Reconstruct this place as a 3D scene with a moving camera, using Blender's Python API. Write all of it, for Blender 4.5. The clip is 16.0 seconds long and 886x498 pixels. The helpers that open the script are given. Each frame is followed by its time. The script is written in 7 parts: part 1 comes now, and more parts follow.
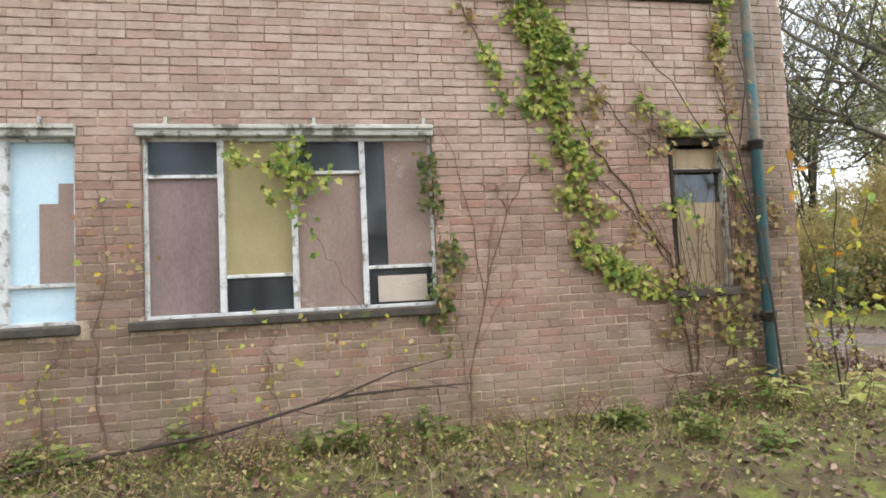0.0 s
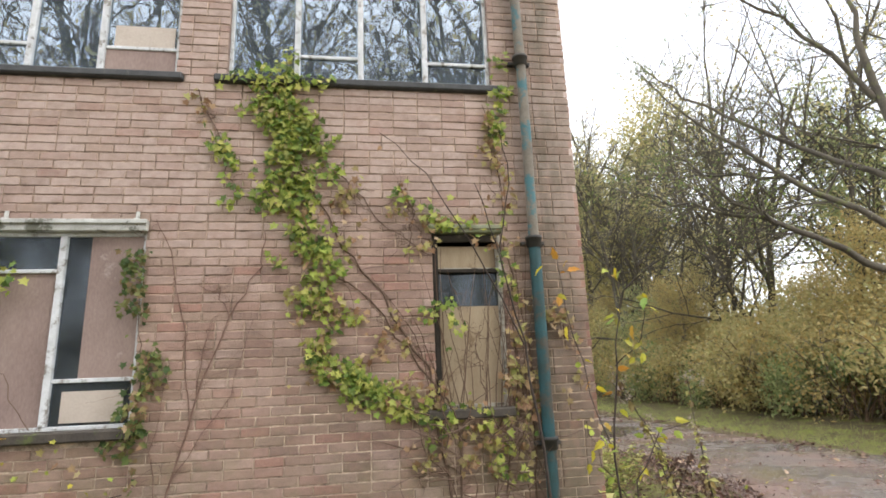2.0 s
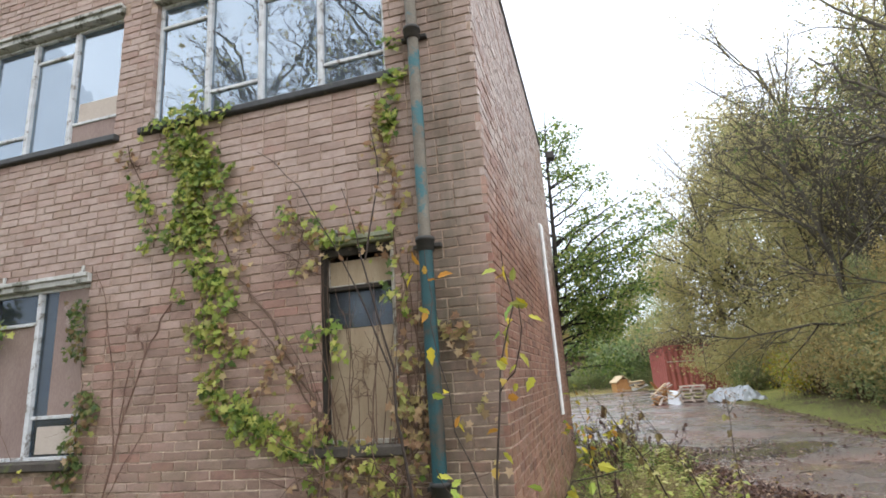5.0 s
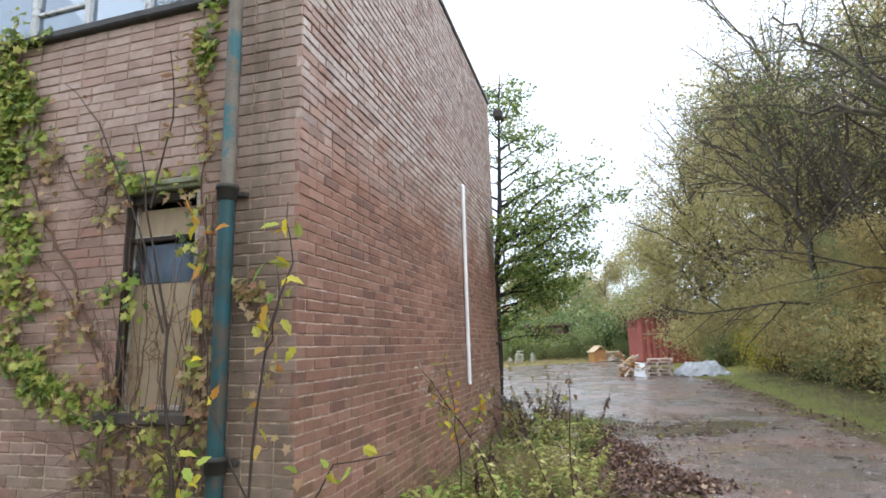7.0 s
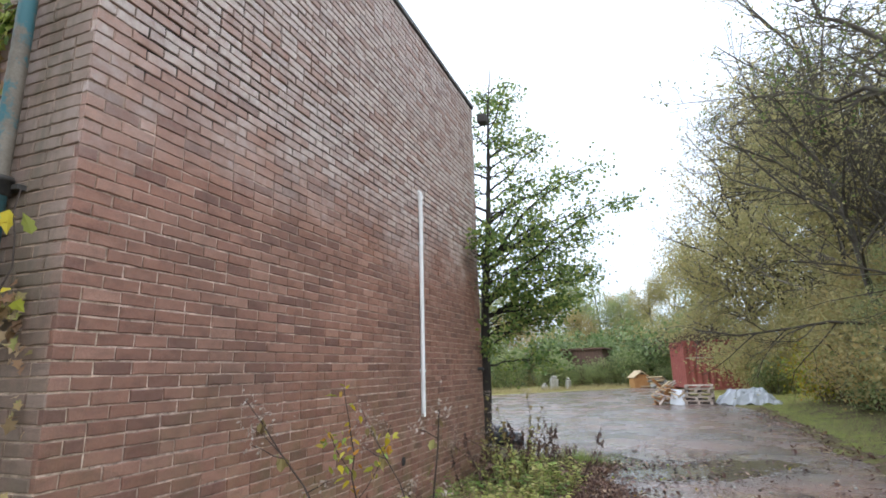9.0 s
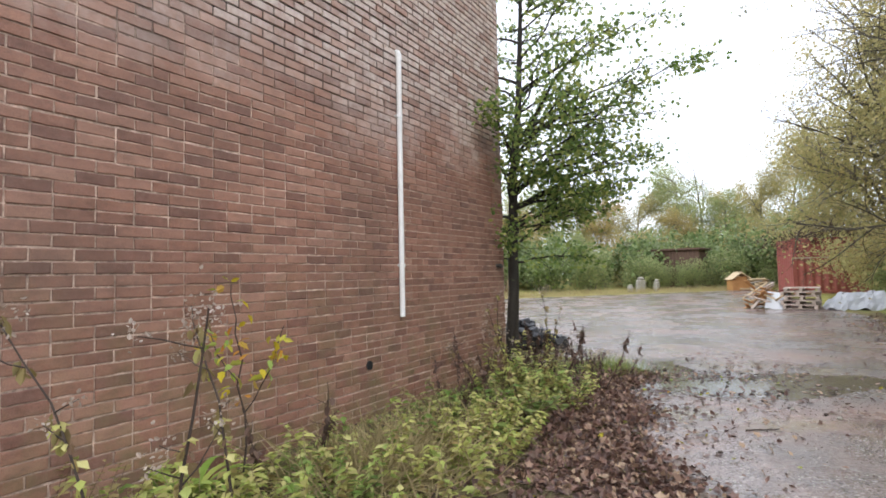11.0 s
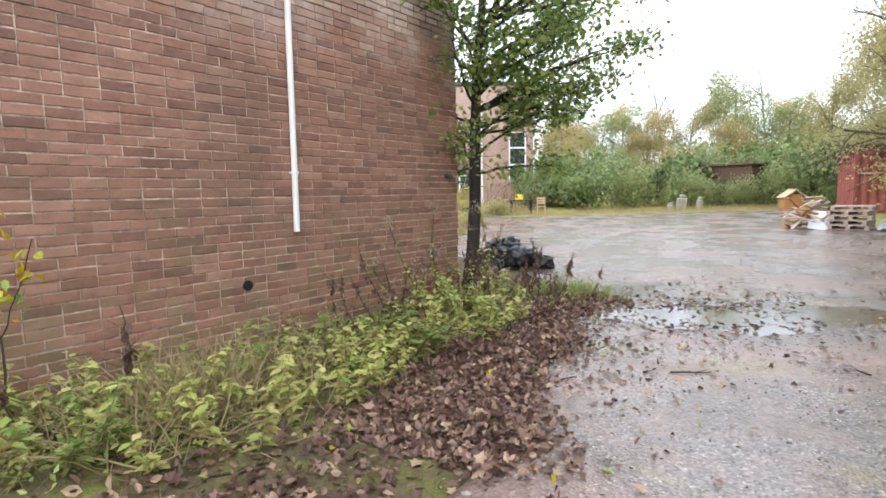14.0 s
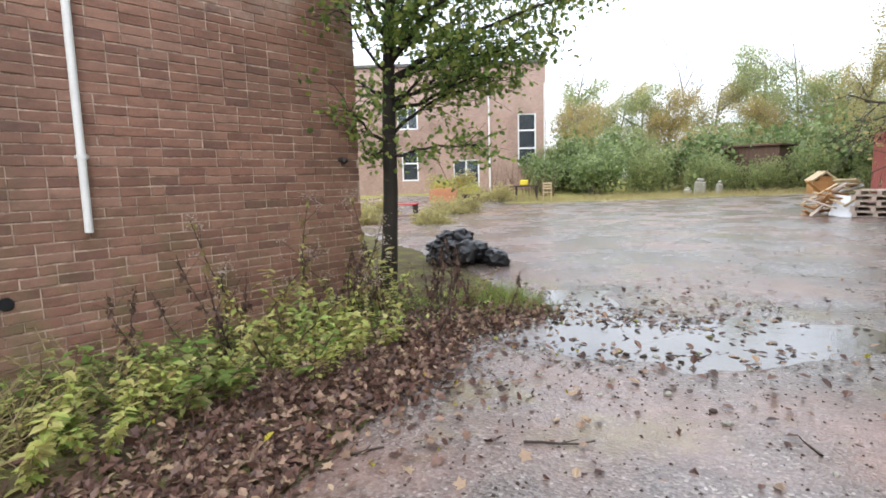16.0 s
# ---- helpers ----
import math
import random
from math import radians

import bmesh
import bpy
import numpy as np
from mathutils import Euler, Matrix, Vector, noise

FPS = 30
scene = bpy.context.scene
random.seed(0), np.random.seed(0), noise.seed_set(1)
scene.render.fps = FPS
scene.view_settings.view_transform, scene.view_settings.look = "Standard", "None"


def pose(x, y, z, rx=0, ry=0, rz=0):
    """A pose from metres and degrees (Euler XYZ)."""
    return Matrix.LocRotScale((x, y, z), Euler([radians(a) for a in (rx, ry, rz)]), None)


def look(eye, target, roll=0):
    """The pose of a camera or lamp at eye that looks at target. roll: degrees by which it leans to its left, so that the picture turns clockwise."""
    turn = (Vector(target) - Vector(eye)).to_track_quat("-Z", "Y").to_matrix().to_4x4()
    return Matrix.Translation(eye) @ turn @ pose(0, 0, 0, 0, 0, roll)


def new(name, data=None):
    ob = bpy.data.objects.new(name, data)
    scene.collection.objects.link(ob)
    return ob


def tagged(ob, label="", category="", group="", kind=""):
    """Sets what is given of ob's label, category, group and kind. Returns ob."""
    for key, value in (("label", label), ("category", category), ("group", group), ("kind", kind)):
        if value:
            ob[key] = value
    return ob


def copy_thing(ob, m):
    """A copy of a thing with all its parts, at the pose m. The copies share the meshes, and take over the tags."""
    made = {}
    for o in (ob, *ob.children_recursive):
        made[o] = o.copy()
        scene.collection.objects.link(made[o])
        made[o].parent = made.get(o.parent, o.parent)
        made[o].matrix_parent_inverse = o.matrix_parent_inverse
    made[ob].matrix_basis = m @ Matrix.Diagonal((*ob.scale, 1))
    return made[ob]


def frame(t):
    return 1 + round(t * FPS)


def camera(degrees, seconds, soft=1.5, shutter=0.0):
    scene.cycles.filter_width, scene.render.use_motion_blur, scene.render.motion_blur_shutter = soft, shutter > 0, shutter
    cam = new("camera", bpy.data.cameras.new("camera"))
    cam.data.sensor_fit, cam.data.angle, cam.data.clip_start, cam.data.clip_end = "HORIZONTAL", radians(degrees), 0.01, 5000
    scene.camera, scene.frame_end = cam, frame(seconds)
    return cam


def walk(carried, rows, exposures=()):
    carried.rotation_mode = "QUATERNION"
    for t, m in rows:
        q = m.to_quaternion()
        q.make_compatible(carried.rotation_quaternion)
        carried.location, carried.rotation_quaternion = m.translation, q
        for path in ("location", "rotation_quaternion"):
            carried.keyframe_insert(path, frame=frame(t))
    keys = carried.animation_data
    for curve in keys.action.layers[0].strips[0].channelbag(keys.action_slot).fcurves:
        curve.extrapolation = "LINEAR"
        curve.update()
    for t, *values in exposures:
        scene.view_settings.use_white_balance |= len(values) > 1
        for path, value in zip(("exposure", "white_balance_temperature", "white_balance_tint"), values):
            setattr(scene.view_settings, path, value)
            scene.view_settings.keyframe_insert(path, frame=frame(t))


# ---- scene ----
cam = camera(79.2, 16.0, soft=1.7)
METRES, EYE, TILT, LEAN, TURN = 13.87, 1.425, 0.0, 0.0, -9.8
ROWS = [
    (0.0, 0.0, 0.0, 0.0, 0.15, 3.09, 2.69),
    (0.5, 0.0425, 0.0136, 0.0034, -0.48, 7.15, 0.22),
    (1.0, 0.0881, 0.0248, 0.0065, -0.35, 10.75, -1.12),
    (1.5, 0.1325, 0.0342, 0.0042, 0.05, 12.85, -0.08),
    (2.0, 0.1766, 0.0464, 0.0055, 1.34, 13.01, 2.2),
    (2.5, 0.214, 0.0583, 0.0082, 5.05, 16.29, 1.65),
    (3.0, 0.2523, 0.0726, 0.011, 10.67, 17.96, 0.04),
    (5.5, 0.379, 0.1525, 0.0118, 26.65, 12.76, 4.79),
    (6.0, 0.3982, 0.1703, 0.0079, 25.2, 11.44, 4.1),
    (6.5, 0.4102, 0.188, 0.0096, 25.19, 10.85, 2.32),
    (7.0, 0.4306, 0.2064, 0.0105, 25.74, 10.32, 1.7),
    (7.5, 0.4493, 0.2245, 0.0112, 27.12, 12.17, 3.36),
    (8.0, 0.4599, 0.252, 0.0128, 26.9, 14.93, 2.74),
    (10.5, 0.5073, 0.3925, 0.0036, 40.68, 5.57, 0.54),
    (11.0, 0.5112, 0.4293, 0.0023, 41.5, 2.96, 1.39),
    (11.5, 0.5234, 0.4546, -0.0, 42.27, 0.67, 2.1),
    (12.0, 0.5294, 0.4684, -0.0022, 44.85, 0.24, 1.08),
    (12.5, 0.5399, 0.4733, -0.0036, 49.66, -3.52, 0.66),
    (13.0, 0.5479, 0.4919, -0.0051, 50.76, -4.86, 3.1),
    (13.5, 0.542, 0.5158, -0.004, 49.82, -5.1, 4.44),
    (14.0, 0.5454, 0.5454, -0.0058, 47.09, -5.65, 1.18),
    (14.5, 0.5418, 0.579, -0.0068, 46.77, -6.2, -1.31),
    (15.0, 0.5385, 0.609, -0.0063, 47.91, -6.62, -4.29),
    (15.5, 0.5436, 0.6441, -0.0074, 50.25, -8.23, -4.83),
    (16.0, 0.5486, 0.6827, -0.0065, 50.11, -7.13, 1.65),
]
walk(cam, [(t, pose(0, 0, EYE, TILT, LEAN, TURN) @ pose(METRES * x, METRES * y, METRES * z, 90 + pitch, roll, yaw)) for t, x, y, z, yaw, pitch, roll in ROWS],
     exposures=[(0.0, 1.08, 6850, 11), (0.5, 0.92, 6300, 9), (1.0, 0.82, 6200, 10), (2.0, 1.0, 6950, 12), (3.0, 0.84, 6750, 12), (5.5, 0.7, 6550, 11), (6.5, 0.74, 6550, 12), (7.0, 0.68, 6300, 11),
                (8.0, 0.52, 6000, 10), (10.5, 0.6, 6600, 13), (12.0, 0.86, 6700, 14), (13.0, 1.02, 6800, 13), (14.5, 0.94, 6550, 12), (16.0, 0.82, 6600, 12)])
# ---- world and light: an overcast autumn day ----
world = bpy.data.worlds.new("overcast_sky")
scene.world = world
world.use_nodes = True
wn = world.node_tree
sky = wn.nodes.new("ShaderNodeTexSky")
sky.sky_type, sky.sun_disc = "NISHITA", False
sky.sun_elevation, sky.sun_rotation = radians(38), radians(150)
sky.dust_density, sky.air_density = 4.0, 1.0
sky_gain = wn.nodes.new("ShaderNodeVectorMath")
sky_gain.operation = "SCALE"
sky_gain.inputs["Scale"].default_value = 0.10
wn.links.new(sky.outputs[0], sky_gain.inputs[0])
cloud_co = wn.nodes.new("ShaderNodeTexCoord")
cloud = wn.nodes.new("ShaderNodeTexNoise")
cloud.inputs["Scale"].default_value, cloud.inputs["Detail"].default_value = 2.2, 5
wn.links.new(cloud_co.outputs["Generated"], cloud.inputs["Vector"])
cloud_ramp = wn.nodes.new("ShaderNodeValToRGB")
cloud_ramp.color_ramp.elements[0].position, cloud_ramp.color_ramp.elements[0].color = 0.30, (1.0, 1.14, 1.35, 1)
cloud_ramp.color_ramp.elements[1].position, cloud_ramp.color_ramp.elements[1].color = 0.62, (1.38, 1.5, 1.66, 1)
wn.links.new(cloud.outputs[0], cloud_ramp.inputs[0])
sky_mix = wn.nodes.new("ShaderNodeMix")
sky_mix.data_type = "RGBA"
sky_mix.inputs[0].default_value = 0.85
wn.links.new(sky_gain.outputs[0], sky_mix.inputs["A"])
wn.links.new(cloud_ramp.outputs[0], sky_mix.inputs["B"])
wn.links.new(sky_mix.outputs["Result"], wn.nodes["Background"].inputs["Color"])
wn.nodes["Background"].inputs["Strength"].default_value = 1.0

sun = new("sun", bpy.data.lights.new("sun", "SUN"))
sun.data.energy, sun.data.angle, sun.data.color = 1.5, radians(110), (0.96, 0.98, 1.0)
sun.matrix_world = look((6, -10, 14), (2, 4, 0))

# ---- small helpers ----
rng = np.random.default_rng(7)


def part(name, bm, material, parent, label=""):
    """Link a bmesh as one mesh under a parent."""
    me = bpy.data.meshes.new(name)
    bm.to_mesh(me)
    bm.free()
    me.materials.append(material)
    ob = new(name, me)
    ob.parent = parent
    if label:
        ob["label"] = label
    return ob


def part_np(name, verts, faces, material, parent=None, smooth=False):
    """Link vertex and face arrays (all faces of one size) as one mesh."""
    me = bpy.data.meshes.new(name)
    verts = np.asarray(verts, dtype=np.float32).reshape(-1, 3)
    faces = np.asarray(faces, dtype=np.int32)
    n, k = faces.shape
    me.vertices.add(len(verts))
    me.vertices.foreach_set("co", verts.ravel())
    me.loops.add(n * k)
    me.loops.foreach_set("vertex_index", faces.ravel())
    me.polygons.add(n)
    me.polygons.foreach_set("loop_start", np.arange(0, n * k, k, dtype=np.int32))
    me.update(calc_edges=True)
    me.validate()
    if not smooth:
        me.shade_flat()
    me.materials.append(material)
    ob = new(name, me)
    ob.parent = parent
    return ob


def thing(name, at, label, category, group="", kind="", turn=0.0):
    """An empty at the base of a thing."""
    ob = new(name)
    ob.empty_display_size = 0.1
    ob.matrix_world = pose(*at, 0, 0, turn)
    return tagged(ob, label, category, group, kind)


def box(bm, x0, x1, y0, y1, z0, z1, bevel=0.0, m=None):
    """A box, bevelled where asked, in the bmesh."""
    made = bmesh.ops.create_cube(bm, size=1.0)
    vs = made["verts"]
    bmesh.ops.transform(bm, verts=vs, matrix=Matrix.Translation(((x0 + x1) / 2, (y0 + y1) / 2, (z0 + z1) / 2))
                        @ Matrix.Diagonal((x1 - x0, y1 - y0, z1 - z0, 1)))
    if bevel:
        es = list({e for v in vs for e in v.link_edges})
        out = bmesh.ops.bevel(bm, geom=es, offset=bevel, segments=1, affect="EDGES")
        vs = [v for v in out["verts"]]
    if m is not None:
        bmesh.ops.transform(bm, verts=list({v for v in vs if v.is_valid}), matrix=m)


def boxes(*dims, bevel=0.0):
    bm = bmesh.new()
    for d in dims:
        box(bm, *d, bevel=bevel)
    return bm


def tube_arrays(paths, sides=6):
    """Vertices and quads of tubes along paths [(points, radii)]."""
    vs, fs, base = [], [], 0
    ang = np.linspace(0, 2 * np.pi, sides, endpoint=False)
    for pts, rad in paths:
        pts = np.asarray(pts, float)
        rad = np.broadcast_to(np.asarray(rad, float), (len(pts),))
        tan = np.gradient(pts, axis=0)
        tan /= np.linalg.norm(tan, axis=1, keepdims=True) + 1e-9
        ref = np.array([0, 0, 1.0]) if abs(tan[0, 2]) < 0.8 else np.array([1.0, 0, 0])
        a = np.cross(tan, ref)
        a /= np.linalg.norm(a, axis=1, keepdims=True) + 1e-9
        b = np.cross(tan, a)
        ring = pts[:, None] + rad[:, None, None] * (np.cos(ang)[None, :, None] * a[:, None] + np.sin(ang)[None, :, None] * b[:, None])
        vs.append(ring.reshape(-1, 3))
        n = len(pts)
        i = np.arange(n - 1)[:, None] * sides
        j = np.arange(sides)[None]
        j2 = (j + 1) % sides
        fs.append(base + np.stack([i + j, i + j2, i + sides + j2, i + sides + j], -1).reshape(-1, 4))
        base += n * sides
    return np.concatenate(vs), np.concatenate(fs)


# leaf outlines: vertices (along x the leaf's length, z its fold) and quads
LEAF_OVAL = (np.array([(0, 0, 0), (0.45, 0.30, 0.08), (1, 0, -0.06), (0.45, -0.30, 0.08), (0.45, 0, 0)]),
             [(0, 4, 2, 1), (0, 3, 2, 4)])
LEAF_IVY = (np.array([(0, 0, 0), (-0.12, 0.42, 0.05), (0.28, 0.30, 0.02), (0.42, 0.56, 0.08), (0.62, 0.22, 0.02), (1, 0, -0.08),
                      (0.62, -0.22, 0.02), (0.42, -0.56, 0.08), (0.28, -0.30, 0.02), (-0.12, -0.42, 0.05), (0.35, 0, 0)]),
            [(0, 10, 2, 1), (2, 10, 4, 3), (10, 6, 5, 4), (0, 9, 8, 10), (10, 8, 7, 6)])
LEAF_TOOTHED = (np.array([(0, 0, 0), (0.2, 0.26, 0.05), (0.38, 0.2, 0.03), (0.5, 0.27, 0.05), (0.68, 0.15, 0.02), (1, 0, -0.12),
                          (0.68, -0.15, 0.02), (0.5, -0.27, 0.05), (0.38, -0.2, 0.03), (0.2, -0.26, 0.05), (0.4, 0, -0.02)]),
                [(0, 10, 2, 1), (10, 4, 3, 2), (10, 6, 5, 4), (0, 9, 8, 10), (10, 8, 7, 6)])
LEAF_ROUND = (np.array([(0, 0, 0), (0.18, 0.34, 0.05), (0.6, 0.46, 0.07), (0.98, 0.16, 0.0), (0.6, -0.46, 0.07), (0.35, -0.42, 0.06), (0.18, -0.34, 0.05), (0.5, 0, -0.03)]),
              [(0, 7, 2, 1), (7, 4, 3, 2), (0, 6, 5, 7)])
LEAF_CURL = (np.array([(0, 0, 0), (0.3, 0.3, 0.16), (0.7, 0.26, 0.14), (1, 0, 0.12), (0.7, -0.26, 0.2), (0.3, -0.3, 0.1), (0.5, 0, 0.02)]),
             [(0, 6, 2, 1), (6, 4, 3, 2), (0, 5, 4, 6)])


def unit(v):
    return v / (np.linalg.norm(v, axis=-1, keepdims=True) + 1e-9)


def leaf_arrays(pos, along, normal, size, leaf):
    """Vertices and quads of leaves at pos that point along and face normal."""
    shape, quads = leaf
    a = unit(np.asarray(along, float))
    n = unit(normal - (normal * a).sum(-1, keepdims=True) * a)
    b = np.cross(n, a)
    s = np.asarray(size, float)[:, None, None]
    v = pos[:, None] + s * (shape[None, :, :1] * a[:, None] + shape[None, :, 1:2] * b[:, None] + shape[None, :, 2:] * n[:, None])
    f = np.asarray(quads)[None] + (np.arange(len(pos)) * len(shape))[:, None, None]
    return v.reshape(-1, 3), f.reshape(-1, 4)


def scatter_leaves(name, pos, size, leaf, material, parent=None, up=0.6, down=0.0, r=None):
    """Leaves turned every way about the points; up pulls their faces skyward, down their tips to the ground."""
    r = r or rng
    n = len(pos)
    along = r.normal(size=(n, 3)) * np.array([1, 1, 1 - 0.9 * up ** 3]) - np.array([0, 0, down])
    normal = r.normal(size=(n, 3)) * (1 - up) + np.array([0, 0, up])
    v, f = leaf_arrays(np.asarray(pos), along, normal, size * r.uniform(0.6, 1.25, n), leaf)
    return part_np(name, v, f, material, parent)


def smooth01(k):
    k = min(max(k, 0.0), 1.0)
    return k * k * (3 - 2 * k)


def rise(x, y):
    """The yard climbs a little towards the far wood and the far house."""
    return 0.35 * smooth01((y - 14) / 30) + 0.4 * smooth01((-x - 4) / 6) * smooth01((y - 18) / 10)


# ---- materials ----
class Nodes:
    """A principled material with short node calls."""

    def __init__(self, name, rough=0.8, spec=0.3, metal=0.0):
        self.mat = bpy.data.materials.new(name)
        self.mat.use_nodes = True
        self.tree = self.mat.node_tree
        self.bsdf = self.tree.nodes["Principled BSDF"]
        self.bsdf.inputs["Roughness"].default_value = rough
        self.bsdf.inputs["Specular IOR Level"].default_value = spec
        self.bsdf.inputs["Metallic"].default_value = metal
        self.pos = self.add("ShaderNodeNewGeometry").outputs["Position"]

    def add(self, kind):
        return self.tree.nodes.new(kind)

    def link(self, a, b):
        self.tree.links.new(a, b)

    def noise(self, scale, detail=4.0, rough=0.6, stretch=None):
        n = self.add("ShaderNodeTexNoise")
        n.inputs["Scale"].default_value, n.inputs["Detail"].default_value, n.inputs["Roughness"].default_value = scale, detail, rough
        if stretch:
            m = self.add("ShaderNodeMapping")
            m.inputs["Scale"].default_value = stretch
            self.link(self.pos, m.inputs["Vector"])
            self.link(m.outputs[0], n.inputs["Vector"])
        else:
            self.link(self.pos, n.inputs["Vector"])
        return n.outputs[0]

    def ramp(self, fac, stops, hard=False):
        r = self.add("ShaderNodeValToRGB")
        cr = r.color_ramp
        while len(cr.elements) < len(stops):
            cr.elements.new(0.5)
        for e, (p, c) in zip(cr.elements, stops):
            e.position = p
            e.color = (c, c, c, 1) if isinstance(c, (int, float)) else (*c, 1)
        if hard:
            cr.interpolation = "CONSTANT"
        self.link(fac, r.inputs[0])
        return r.outputs[0]

    def mix(self, fac, a, b, mode="MIX"):
        m = self.add("ShaderNodeMix")
        m.data_type, m.blend_type = "RGBA", mode
        for k, v in ((0, fac), ("A", a), ("B", b)):
            if isinstance(v, (int, float)):
                m.inputs[k].default_value = v if k == 0 else (v, v, v, 1)
            elif isinstance(v, tuple):
                m.inputs[k].default_value = (*v, 1)
            else:
                self.link(v, m.inputs[k])
        return m.outputs["Result"]

    def calc(self, op, a, b=0.0):
        m = self.add("ShaderNodeMath")
        m.operation = op
        for k, v in ((0, a), (1, b)):
            if isinstance(v, (int, float)):
                m.inputs[k].default_value = v
            else:
                self.link(v, m.inputs[k])
        return m.outputs[0]

    def axis(self, k):
        s = self.add("ShaderNodeSeparateXYZ")
        self.link(self.pos, s.inputs[0])
        return s.outputs[k]

    def random(self, source):
        if source == "island":
            return self.add("ShaderNodeNewGeometry").outputs["Random Per Island"]
        return self.add("ShaderNodeObjectInfo").outputs["Random"]

    def bump(self, height, strength=0.3, distance=0.01):
        b = self.add("ShaderNodeBump")
        b.inputs["Strength"].default_value, b.inputs["Distance"].default_value = strength, distance
        self.link(height, b.inputs["Height"])
        self.link(b.outputs[0], self.bsdf.inputs["Normal"])

    def done(self, colour, rough=None):
        if isinstance(colour, tuple):
            self.bsdf.inputs["Base Color"].default_value = (*colour, 1)
        else:
            self.link(colour, self.bsdf.inputs["Base Color"])
        if rough is not None:
            self.link(rough, self.bsdf.inputs["Roughness"])
        return self.mat


def plain(name, dark, light, scale=6.0, grain=90.0, rough=0.75, spec=0.3, metal=0.0, bump=0.25, distance=0.004, stain=None, stain_at=0.58, stretch=None):
    """Two tones, fine grain, and stains of a third colour."""
    k = Nodes(name, rough, spec, metal)
    big = k.noise(scale, 5, 0.62, stretch)
    fine = k.noise(grain, 3, 0.6, stretch)
    c = k.ramp(k.mix(0.35, big, fine), [(0.32, dark), (0.68, light)])
    if stain:
        c = k.mix(k.ramp(k.noise(scale * 0.7 + 1.3, 6, 0.7), [(stain_at, 0.0), (stain_at + 0.08, 0.9)]), c, stain)
    k.bump(fine, bump, distance)
    return k.done(c)


def brick_material(name, source, tones, mortar_like, bloom, bloom_from, moss, rough, leak_x=None):
    k = Nodes(name, rough, 0.35)
    step = 1.0 / len(tones)
    c = k.ramp(k.random(source), [(i * step, t) for i, t in enumerate(tones)], hard=True)
    c = k.mix(k.ramp(k.noise(34, 5, 0.7), [(0.3, 0.0), (0.75, 0.45)]), c, mortar_like)
    # faces scoured and smudged across several bricks at a time
    c = k.mix(0.75, c, k.ramp(k.noise(5.5, 6, 0.72, (1, 1, 2.2)), [(0.30, 0.55), (0.5, 0.98), (0.72, 1.28)]), "MULTIPLY")
    c = k.mix(0.55, c, k.ramp(k.noise(150, 3), [(0.25, 0.35), (0.75, 1.0)]), "MULTIPLY")
    # damp dark patches and pale bloom high up, both with ragged outlines
    c = k.mix(k.ramp(k.noise(0.55, 6, 0.6), [(0.45, 0.0), (0.72, 0.55)]), c, (0.10, 0.066, 0.05))
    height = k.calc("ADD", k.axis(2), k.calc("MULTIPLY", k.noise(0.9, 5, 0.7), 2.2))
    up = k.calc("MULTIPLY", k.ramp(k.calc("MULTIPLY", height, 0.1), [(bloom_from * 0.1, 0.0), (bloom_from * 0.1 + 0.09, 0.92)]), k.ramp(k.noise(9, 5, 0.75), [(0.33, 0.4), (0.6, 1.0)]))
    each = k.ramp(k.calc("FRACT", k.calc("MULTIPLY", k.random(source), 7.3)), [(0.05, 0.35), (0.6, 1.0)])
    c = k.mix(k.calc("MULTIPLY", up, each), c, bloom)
    if moss:
        low = k.ramp(k.calc("MULTIPLY", k.calc("SUBTRACT", height, 1.0), 0.1), [(0.03, 0.55), (0.17, 0.0)])
        c = k.mix(k.calc("MULTIPLY", low, k.ramp(k.noise(4, 5), [(0.42, 0.0), (0.65, 1.0)])), c, (0.13, 0.14, 0.055))
    if leak_x is not None:
        # algae and soot where the pipe joints have leaked
        off = k.calc("ABSOLUTE", k.calc("SUBTRACT", k.calc("ADD", k.axis(0), k.calc("MULTIPLY", k.noise(1.6, 4), 0.3)), leak_x + 0.15))
        streak = k.calc("MULTIPLY", k.ramp(off, [(0.12, 0.8), (0.42, 0.0)]), k.ramp(k.noise(2.2, 5, 0.7, (1.6, 1, 0.35)), [(0.34, 0.25), (0.6, 1.0)]))
        c = k.mix(streak, c, (0.105, 0.092, 0.06))
    k.bump(k.mix(0.5, k.noise(60, 5, 0.75), k.noise(220, 3)), 0.85, 0.008)
    return k.done(c, k.ramp(k.noise(3, 4), [(0.3, rough - 0.14), (0.7, rough + 0.12)]))


FRONT_TONES = [(0.392, 0.237, 0.185), (0.435, 0.281, 0.226), (0.363, 0.226, 0.176), (0.468, 0.317, 0.251), (0.416, 0.255, 0.198), (0.380, 0.249, 0.187),
               (0.490, 0.343, 0.282), (0.330, 0.209, 0.163), (0.427, 0.264, 0.209), (0.398, 0.271, 0.205), (0.409, 0.215, 0.163), (0.446, 0.299, 0.233)]
GABLE_TONES = [(0.332, 0.153, 0.101), (0.373, 0.182, 0.123), (0.294, 0.133, 0.089), (0.420, 0.216, 0.150), (0.347, 0.164, 0.109), (0.253, 0.112, 0.078), (0.456, 0.244, 0.172), (0.360, 0.169, 0.113), (0.405, 0.203, 0.140), (0.314, 0.146, 0.100), (0.218, 0.100, 0.072), (0.384, 0.187, 0.129)]
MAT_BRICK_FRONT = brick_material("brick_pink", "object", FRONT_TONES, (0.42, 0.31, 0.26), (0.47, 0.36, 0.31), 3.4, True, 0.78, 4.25)
